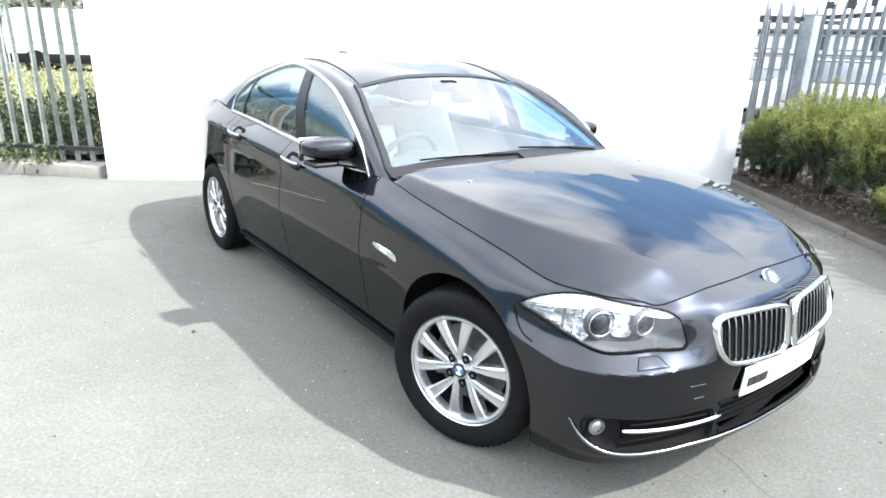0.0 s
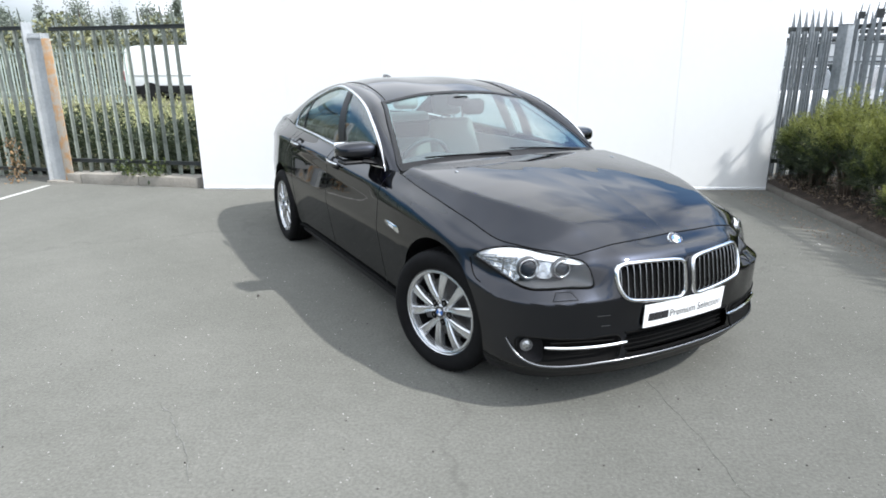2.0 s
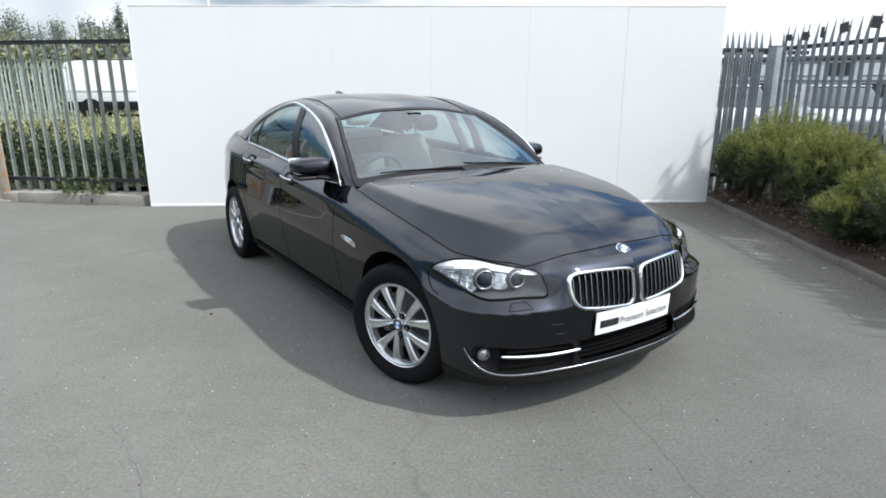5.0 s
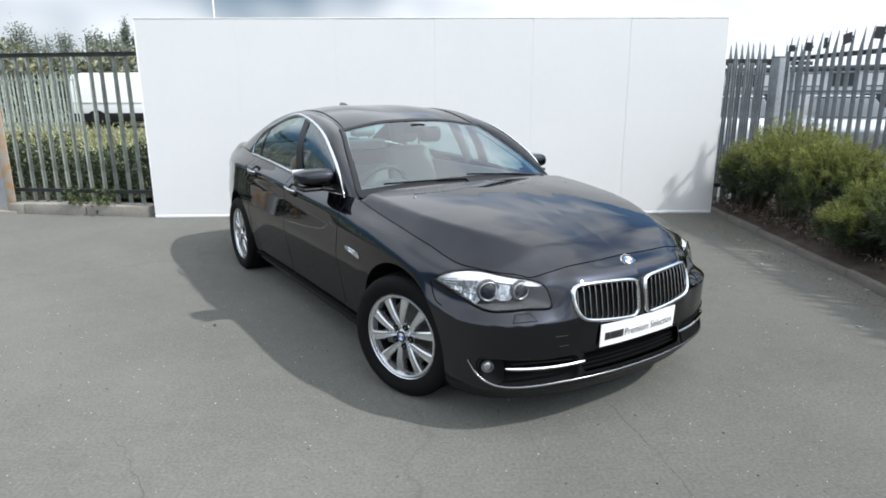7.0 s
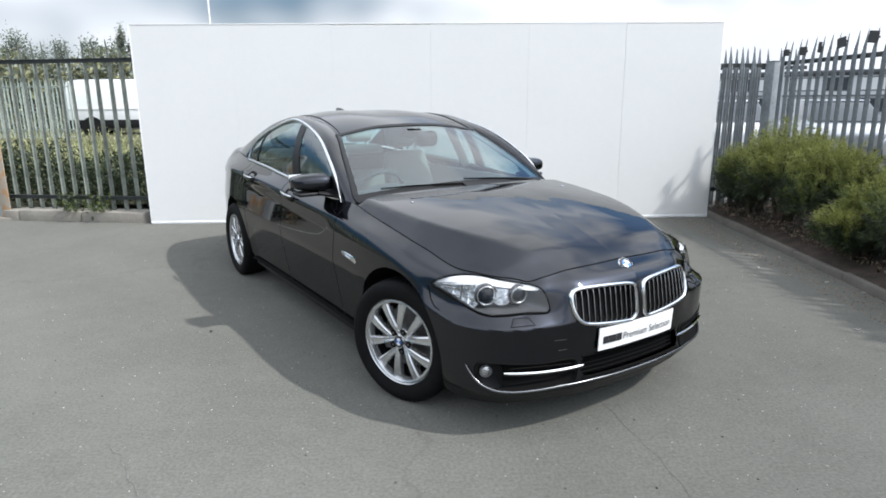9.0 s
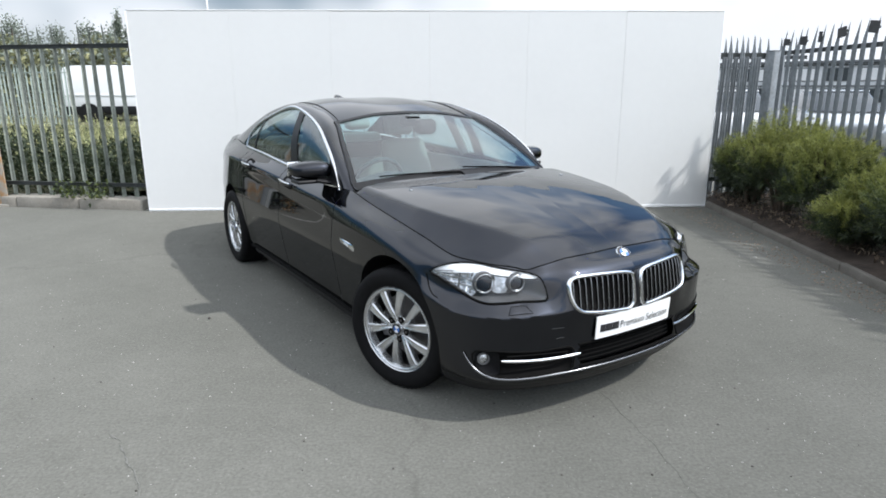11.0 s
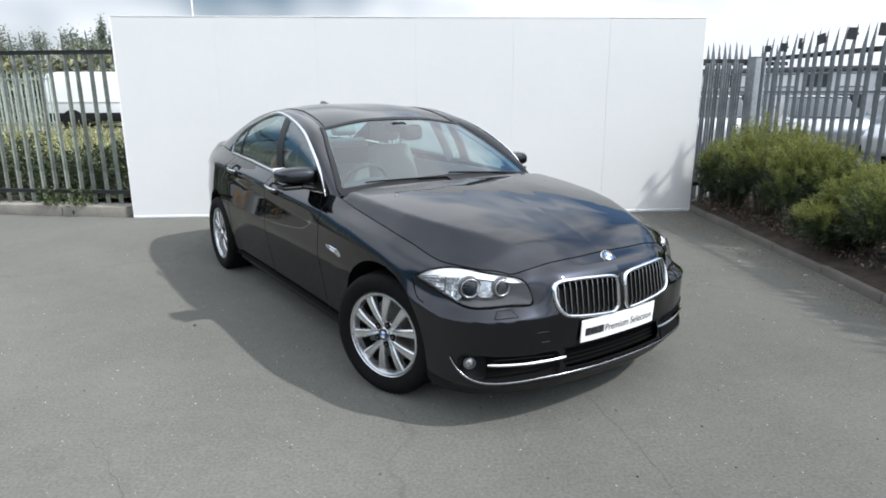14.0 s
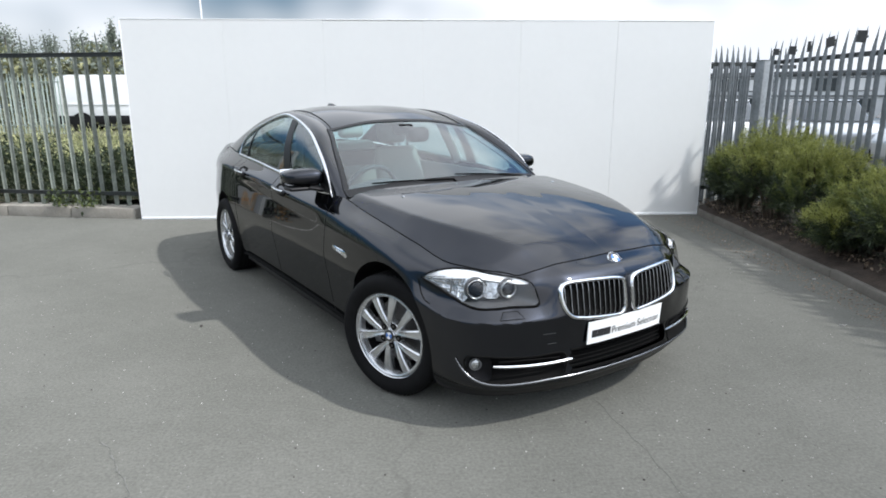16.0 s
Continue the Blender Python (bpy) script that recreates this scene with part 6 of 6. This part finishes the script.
# central lower grille
st = ([], [])
for sd in (-1, 1):
    rows = [[skin(a, w, -0.045, sd) for w in np.linspace(.275, .395, 6)] for a in np.linspace(0, a_y(.37), 16)]
    add_grid(st, np.array(rows), flip=sd > 0)
grille = flush("lower_grille", st, M["gap"], car, "black lower bumper grille")
for w in np.linspace(.296, .374, 5):
    pts = [skin(abs(a), w, -0.030, -1 if a < 0 else 1) for a in np.linspace(-a_y(.345), a_y(.345), 31)]
    V, F = sweep(pts, ring(0.004, 0.0016, 6), up=(0, 0, 1))
    mesh_object("grille_slat", V, F, M["gap"], grille, smooth=60)
for w in (.284, .386):
    pts = [skin(abs(a), w, 0.0, -1 if a < 0 else 1) for a in np.linspace(-a_y(.34), a_y(.34), 31)]
    V, F = sweep(pts, ring(0.006, k=6), up=(0, 0, 1))
    mesh_object("grille_edge", V, F, M["gap"], grille, smooth=60)

# ---- kidney grilles ----
for sd in (-1, 1):
    V, F = fan(KID, lambda a, w, r: skin(a, w, -0.035 * (1 - r ** 8), sd), 8)
    kid = mesh_object("kidney_grille", V, F, M["gap"], car, "kidney grille with chrome surround and vertical bars", smooth=60)
    V, F = sweep([skin(a, w, 0.008, sd) for a, w in KID], [(-.0075, -.014), (.0075, -.014), (.008, .004), (.003, .009), (-.003, .009), (-.008, .004)], up=(1, 0, 0.15), closed=True)
    mesh_object("grille_surround", V, F, M["chrome"], kid, "bright chrome surround", smooth=50)
    ks = np.array(KID)
    for i in range(11):
        y = 0.052 + i * 0.0325
        a = a_y(y)
        on = [(p, q) for p, q in zip(KID, KID[1:] + KID[:1]) if (p[0] - a) * (q[0] - a) <= 0 and p[0] != q[0]]
        hs = sorted(p[1] + (q[1] - p[1]) * (a - p[0]) / (q[0] - p[0]) for p, q in on)
        if len(hs) < 2:
            continue
        pts = [skin(a, w, -0.006, sd) for w in np.linspace(hs[0] + 0.004, hs[-1] - 0.004, 10)]
        V, F = sweep(pts, [(-.0024, -.006), (.0024, -.006), (.0024, .004), (0, .006), (-.0024, .004)], up=(1, 0, 0.1))
        mesh_object("grille_bar", V, F, M["bar"], kid, smooth=45)

# round badge, drawn as plain quarters
def badge(parent, m, r, name="badge"):
    b = part(name, cyl_bm(r, r * 0.96, 0.006, 36, m), M["chrome"], parent, "round blue and white badge")
    part("badge_ring", cyl_bm(r * 0.92, r * 0.92, 0.0074, 36, m), M["ink"], b)
    for k in range(4):
        V = [(0, 0)] + [(math.cos(t) * r * 0.58, math.sin(t) * r * 0.58) for t in np.linspace(k * math.pi / 2, (k + 1) * math.pi / 2, 9)]
        n = len(V)
        vv = [tuple(m @ Vector((x, y, z))) for z in (0.002, 0.0055) for x, y in V]
        F = [tuple(range(n))[::-1], tuple(range(n, 2 * n))] + [(i, (i + 1) % n, n + (i + 1) % n, n + i) for i in range(n)]
        mesh_object("badge_quarter", vv, F, M["blue"] if k % 2 else M["white"], b, smooth=40)
    return b


c = skin(0, .762, 0.003, 1)
badge(car, Matrix.Translation(c) @ Vector((0.62, 0, 0.78)).to_track_quat("Z", "Y").to_matrix().to_4x4(), 0.041)

# ---- display plate ----
rows = []
for y in np.linspace(-0.26, 0.26, 27):
    rows.append([skin(a_y(abs(y)), w, 0.016, 1 if y >= 0 else -1) for w in np.linspace(.402, .513, 6)])
P = np.array(rows)
for i in range(P.shape[0]):
    P[i, :, 0] = P[i].mean(axis=0)[0] + (np.arange(6) - 2.5) * 0.0012
V, F = grid_mesh(P, 0.005)
plate = tagged(mesh_object("display_plate", V, F, M["plate"], None, smooth=40), "white dealer display plate with dark lettering on the bumper", "plate")
plate.matrix_world = car.matrix_world
part("plate_holder", box_bm((0.775, -0.13, .408), (0.800, 0.13, .505), 0.004), M["black"], plate)


def plate_point(y, w):
    i = np.interp(y, np.linspace(-0.26, 0.26, 27), range(27))
    i0 = int(min(i, 25))
    x = P[i0, 0, 0] * (1 - (i - i0)) + P[i0 + 1, 0, 0] * (i - i0)
    return (x + (w - .402) / .111 * 0.006 + 0.0035, y, w)


def lettering(name, text, y_start, w_base, height, width):
    cu = bpy.data.curves.new(name, "FONT")
    cu.body, cu.size, cu.extrude = text, 1.0, 0.0
    tmp = bpy.data.objects.new(name, cu)
    scene.collection.objects.link(tmp)
    me = bpy.data.meshes.new_from_object(tmp.evaluated_get(bpy.context.evaluated_depsgraph_get()))
    bpy.data.objects.remove(tmp)
    co = np.array([v.co for v in me.vertices])
    x0, x1 = co[:, 0].min(), co[:, 0].max()
    y1 = co[:, 1].max()
    for v in me.vertices:
        v.co = plate_point(y_start + (v.co.x - x0) / (x1 - x0) * width, w_base + v.co.y / y1 * height)
    me.materials.append(M["ink"])
    ob = new(name, me)
    ob.parent = plate
    return ob


lettering("lettering", "Premium Selection", -0.110, .434, 0.036, 0.345)
for k, (y, wd) in enumerate(((-0.236, 0.030), (-0.202, 0.040), (-0.158, 0.036))):
    q = [plate_point(y, .434), plate_point(y + wd, .434), plate_point(y + wd, .470), plate_point(y, .470)]
    mesh_object("brand_bar", q + [(x - 0.003, yy, z) for x, yy, z in q], [(0, 1, 2, 3), (7, 6, 5, 4), (0, 4, 5, 1), (1, 5, 6, 2), (2, 6, 7, 3), (3, 7, 4, 0)], M["ink"], plate)

# ---- wheels ----
def wheel(x, y, steer, spin):
    """Steel-belted tyre on a ten-spoke silver alloy; local y outwards along -y."""
    w = part("wheel", bmesh.new(), M["rubber"], car)
    w.matrix_basis = pose(x, y, HUB, 0, 0, steer) @ (pose(0, 0, 0, 0, spin, 0) if y < 0 else pose(0, 0, 0, 0, spin, 180))
    def lathe(name, prof, material, label="", seg=64, parent=w):
        V, F = [], []
        for i in range(seg):
            t = 2 * math.pi * i / seg
            for r, yy in prof:
                V.append((r * math.cos(t), yy, r * math.sin(t)))
        k = len(prof)
        for i in range(seg):
            for j in range(k - 1):
                F.append((i * k + j, i * k + j + 1, ((i + 1) % seg) * k + j + 1, ((i + 1) % seg) * k + j))
        return mesh_object(name, V, F, material, parent, label, smooth=32)
    tyre = lathe("tyre", [(.226, -.028), (.236, -.046), (.262, -.058), (.292, -.059), (.312, -.048), (.322, -.034), (.3265, -.020), (.3275, .0), (.3280, .030), (.3275, .06), (.3275, .10), (.322, .145), (.300, .168), (.250, .160), (.226, .14)], M["rubber"], "black rubber tyre")
    for yy in (-0.006, 0.03, 0.066, 0.10):
        lathe("tread_groove", [(.3283, yy - .004), (.3288, yy), (.3283, yy + .004)], M["gap"], parent=tyre)
    bm = bmesh.new()
    for i in range(72):
        t = 2 * math.pi * i / 72
        box_bm((-.003, -.030, -.004), (.003, .012, .0022), 0, 1, bm, Matrix.Rotation(-t, 4, "Y") @ Matrix.Translation((0, 0, .3262)) @ Matrix.Rotation(0.25, 4, "Z"))
    part("tread_sipe", bm, M["gap"], tyre)
    rim = lathe("rim", [(.218, .030), (.2235, -.020), (.2255, -.036), (.2300, -.040), (.2305, -.032), (.2270, -.026)], M["alloy"], "silver alloy rim")
    lathe("rim_lip", [(.2235, -.0385), (.218, -.040), (.210, -.036), (.205, -.026), (.205, .03)], M["alloy"], parent=rim)
    # black barrel carries the shade seen between the spokes
    lathe("barrel", [(.206, .0), (.196, .06), (.192, .14), (.05, .145)], M["black"], "inner barrel, coloured black for the shade behind the spokes")
    lathe("brake_disc", [(.06, .055), (.165, .055), (.168, .060), (.168, .080), (.06, .082)], M["disc"], "grey steel brake disc")
    part("caliper", box_bm((-.175, .03, -.06), (-.10, .10, .07), 0.012, 2), M["alloy_in"], w)
    for i in range(10):
        pair, right = divmod(i, 2)
        t = 2 * math.pi * pair / 5 - math.pi / 2
        sgn = 1 if right else -1
        rows = []
        # the two spokes of a pair stand either side of a bolt and spread towards the rim
        for s in np.linspace(0, 1, 8):
            r, lean = 0.022 + 0.184 * s, sgn * (0.022 + 0.045 * s)
            hw = 0.0120 + 0.0165 * s ** 1.2
            yy = -0.018 - 0.012 * math.sin(math.pi * min(1, s * 0.9 + 0.05)) - 0.006 * s
            rows.append([(r, lean - hw, yy + .034), (r, lean - hw, yy + .005), (r, lean - hw * 0.7, yy - .001), (r, lean, yy + .0025), (r, lean + hw * 0.7, yy - .001), (r, lean + hw, yy + .005), (r, lean + hw, yy + .034)])
        V = [(r * math.cos(t) - q * math.sin(t), yy, r * math.sin(t) + q * math.cos(t)) for row in rows for r, q, yy in row]
        F = []
        for a in range(7):
            for b in range(7):
                F.append((a * 7 + b, a * 7 + (b + 1) % 7, (a + 1) * 7 + (b + 1) % 7, (a + 1) * 7 + b))
        mesh_object("spoke", V, F, M["alloy"], w, smooth=30)
    lathe("hub", [(.0, -.030), (.034, -.030), (.038, -.022), (.054, -.018), (.064, -.006), (.066, .05)], M["alloy"], seg=40)
    for i in range(5):
        t = 2 * math.pi * i / 5 - math.pi / 2
        m = Matrix.Translation((.056 * math.cos(t), -.0235, .056 * math.sin(t))) @ Matrix.Rotation(radians(90), 4, "X")
        nut = part("bolt_hole", cyl_bm(.0165, .0165, .008, 16, m), M["gap"], w, "recessed wheel bolt")
        part("bolt", cyl_bm(.0075, .0075, .0095, 6, m), M["disc"], nut)
    m = Matrix.Translation((0, -.032, 0)) @ Matrix.Rotation(radians(90), 4, "X") @ Matrix.Rotation(0.5, 4, "Z")
    badge(w, m, 0.033, "centre_cap")
    return w


wheel(0.0, -0.855, 20.0, -12)
wheel(-BASE, -0.872, 0.0, 20)
wheel(0.0, 0.855, 20.0, 30)
wheel(-BASE, 0.872, 0.0, 50)

# tray that closes the nose below
st = ([], [])
for sd in (-1, 1):
    rows = []
    for a in np.linspace(0, A_ARCH_F, 30):
        p = skin(a, float(profile(a)[0][0]), 0, sd)
        rows.append([p, p * np.array([0.9, 0.94, 1]) + np.array([0, 0, 0.004]), (0.30, p[1] * 0.6, 0.18)])
    add_grid(st, np.array(rows))
flush("undertray", st, M["black"], car)

# ---- underside, aerial, tail lamps ----
part("underbody", box_bm((-3.85, -0.55, 0.17), (0.60, 0.55, 0.24), 0.03), M["black"], car)
part("engine_bay", box_bm((-0.62, -0.52, 0.24), (0.55, 0.52, 0.66), 0.05), M["black"], car)
for sd in (-1, 1):
    part("floor_side", box_bm((-2.55, min(sd * 0.50, sd * 0.86), 0.185), (-0.42, max(sd * 0.50, sd * 0.86), 0.24), 0.01), M["black"], car)
rows = []
for x, h, hw in ((-2.50, 0.0, .006), (-2.54, 0.018, .016), (-2.60, 0.036, .018), (-2.66, 0.046, .014), (-2.70, 0.046, .007), (-2.715, 0.0, .004)):
    z0 = float(np.interp(-x, -roofmid[:, 0], roofmid[:, 2]))
    rows.append([(x, -hw * 1.6, z0 - 0.004), (x, -hw, z0 + h * 0.55), (x, 0, z0 + h), (x, hw, z0 + h * 0.55), (x, hw * 1.6, z0 - 0.004)])
st = ([], [])
add_grid(st, np.array(rows))
flush("roof_aerial", st, M["paint"], car)
for sd in (-1, 1):
    poly = closed_spline([(a_x(-3.60), .90), (a_x(-3.80), .97), (a_x(-3.95), .98), (a_x(-3.99), .88), (a_x(-3.9), .82), (a_x(-3.7), .85)], 30)
    V, F = fan(poly, lambda a, w, r: skin(a, w, 0.004, sd), 5)
    mesh_object("tail_lamp", V, F, M["red"], car, "red tail lamp", smooth=60)

# ---- interior ----
def soft_box(name, a, b, r, material, m=None, label="", parent=None, seg=4):
    return part(name, box_bm(a, b, r, seg, None, m), material, parent or car, label)


def seat(x, y, rear=False):
    w = 0.25 if not rear else 0.60
    s = part("seat" if not rear else "rear_seat", box_bm((x - 0.26, y - w, 0.42), (x + 0.27, y + w, 0.62), 0.06, 4), M["cream"], car, "cream leather seat")
    m = Matrix.Translation((x - 0.24, y, 0.56)) @ Matrix.Rotation(radians(-20), 4, "Y")
    bm = box_bm((-0.07, -w * 0.98, 0.0), (0.07, w * 0.98, 0.58), 0.06, 4)
    for v in bm.verts:
        k = (v.co.z / 0.58) ** 2
        if not rear:
            v.co.y *= 1 - 0.22 * k
        v.co.x += 0.03 * abs(v.co.y / w) ** 2
    bm.transform(m)
    part("backrest", bm, M["cream"], s)
    for yy in ((0,) if not rear else (-0.38, 0.38)):
        bm = box_bm((-0.05, yy - 0.13, 0.62), (0.05, yy + 0.13, 0.80), 0.045, 4)
        bm.transform(m)
        part("headrest", bm, M["cream"], s)
        bm = cyl_bm(0.007, 0.007, 0.12, 8, Matrix.Translation((0, yy - 0.06, 0.59)))
        cyl_bm(0.007, 0.007, 0.12, 8, Matrix.Translation((0, yy + 0.06, 0.59)), bm)
        bm.transform(m)
        part("headrest_post", bm, M["chrome"], s)


seat(-1.72, -0.37)
seat(-1.72, 0.37)
seat(-2.58, 0.0, True)
dash = []
for y in np.linspace(-0.74, 0.74, 25):
    bow = 0.05 * (y / 0.74) ** 2
    hood = 0.035 * math.exp(-((y + 0.37) / 0.19) ** 2)
    dash.append([(-0.70 - bow, y, 0.90), (-0.78 - bow, y, 0.945), (-0.92, y, 0.965 + hood), (-1.03, y, 0.955 + hood * 1.3), (-1.08, y, 0.915), (-1.06, y, 0.78), (-0.98, y, 0.58), (-0.80, y, 0.40)])
st = ([], [])
add_grid(st, np.array(dash))
flush("dashboard", st, M["dash"], car, "dark soft dashboard")
m = Matrix.Translation((-1.17, -0.37, 0.90)) @ Matrix.Rotation(radians(-68), 4, "Y")
cir = [tuple(m @ Vector((math.cos(t) * 0.185, math.sin(t) * 0.185, 0))) for t in np.linspace(0, 2 * math.pi, 40, endpoint=False)]
V, F = sweep(cir, ring(0.016, k=8), up=tuple(m.to_3x3() @ Vector((0, 0, 1))), closed=True)
sw = mesh_object("steering_wheel", V, F, M["dash"], car, "dark leather steering wheel", smooth=60)
part("steering_hub", box_bm((-0.06, -0.075, -0.03), (0.07, 0.075, 0.03), 0.025, 3, None, m), M["dash"], sw)
for t in (0.5 * math.pi, 1.5 * math.pi, math.pi):
    part("steering_spoke", box_bm((0.05, -0.018, -0.010), (0.18, 0.018, 0.010), 0.006, 2, None, m @ Matrix.Rotation(t, 4, "Z")), M["dash"], sw)
soft_box("centre_console", (-1.95, -0.11, 0.35), (-1.02, 0.11, 0.66), 0.04, M["dash"])
soft_box("carpet", (-3.0, -0.74, 0.26), (-0.75, 0.74, 0.34), 0.02, M["dash"])
soft_box("parcel_shelf", (-3.50, -0.60, 1.00), (-2.85, 0.60, 1.04), 0.015, M["dash"])
soft_box("boot_wall", (-2.92, -0.70, 0.34), (-2.84, 0.70, 1.02), 0.02, M["dash"])
for sd in (-1, 1):
    soft_box("door_card", (-2.62, min(sd * 0.76, sd * 0.80), 0.34), (-0.78, max(sd * 0.76, sd * 0.80), 0.955), 0.015, M["trim"])
    V, F = sweep(both(spl([(-1.64, .70, 1.0), (-1.72, .655, 1.18), (-1.80, .60, 1.36)], 10), sd), ring(0.03, 0.05, 8), up=(1, 0, 0))
    mesh_object("pillar_lining", V, F, M["trim"], car, smooth=60)
    V, F = sweep(both(np.array(wsside) + np.array([-0.030, -0.012, -0.018]), sd), ring(0.034, 0.02, 8), up=(0, 0, 1))
    mesh_object("pillar_lining", V, F, M["trim"], car, smooth=60)
lin = coons(hdr, rwt, roofmid, roofside) + np.array([0, 0, -0.025])
halves("headlining", lin, M["trim"])
mirror_in = part("interior_mirror", box_bm((-1.315, 0.005, 1.208), (-1.255, 0.180, 1.318), 0.040, 5, None, None), M["gap"], car, "dark interior mirror behind the windscreen")
part("mirror_stem", box_bm((-1.40, -0.07, 1.27), (-1.290, 0.07, 1.340), 0.025, 3), M["gap"], mirror_in)
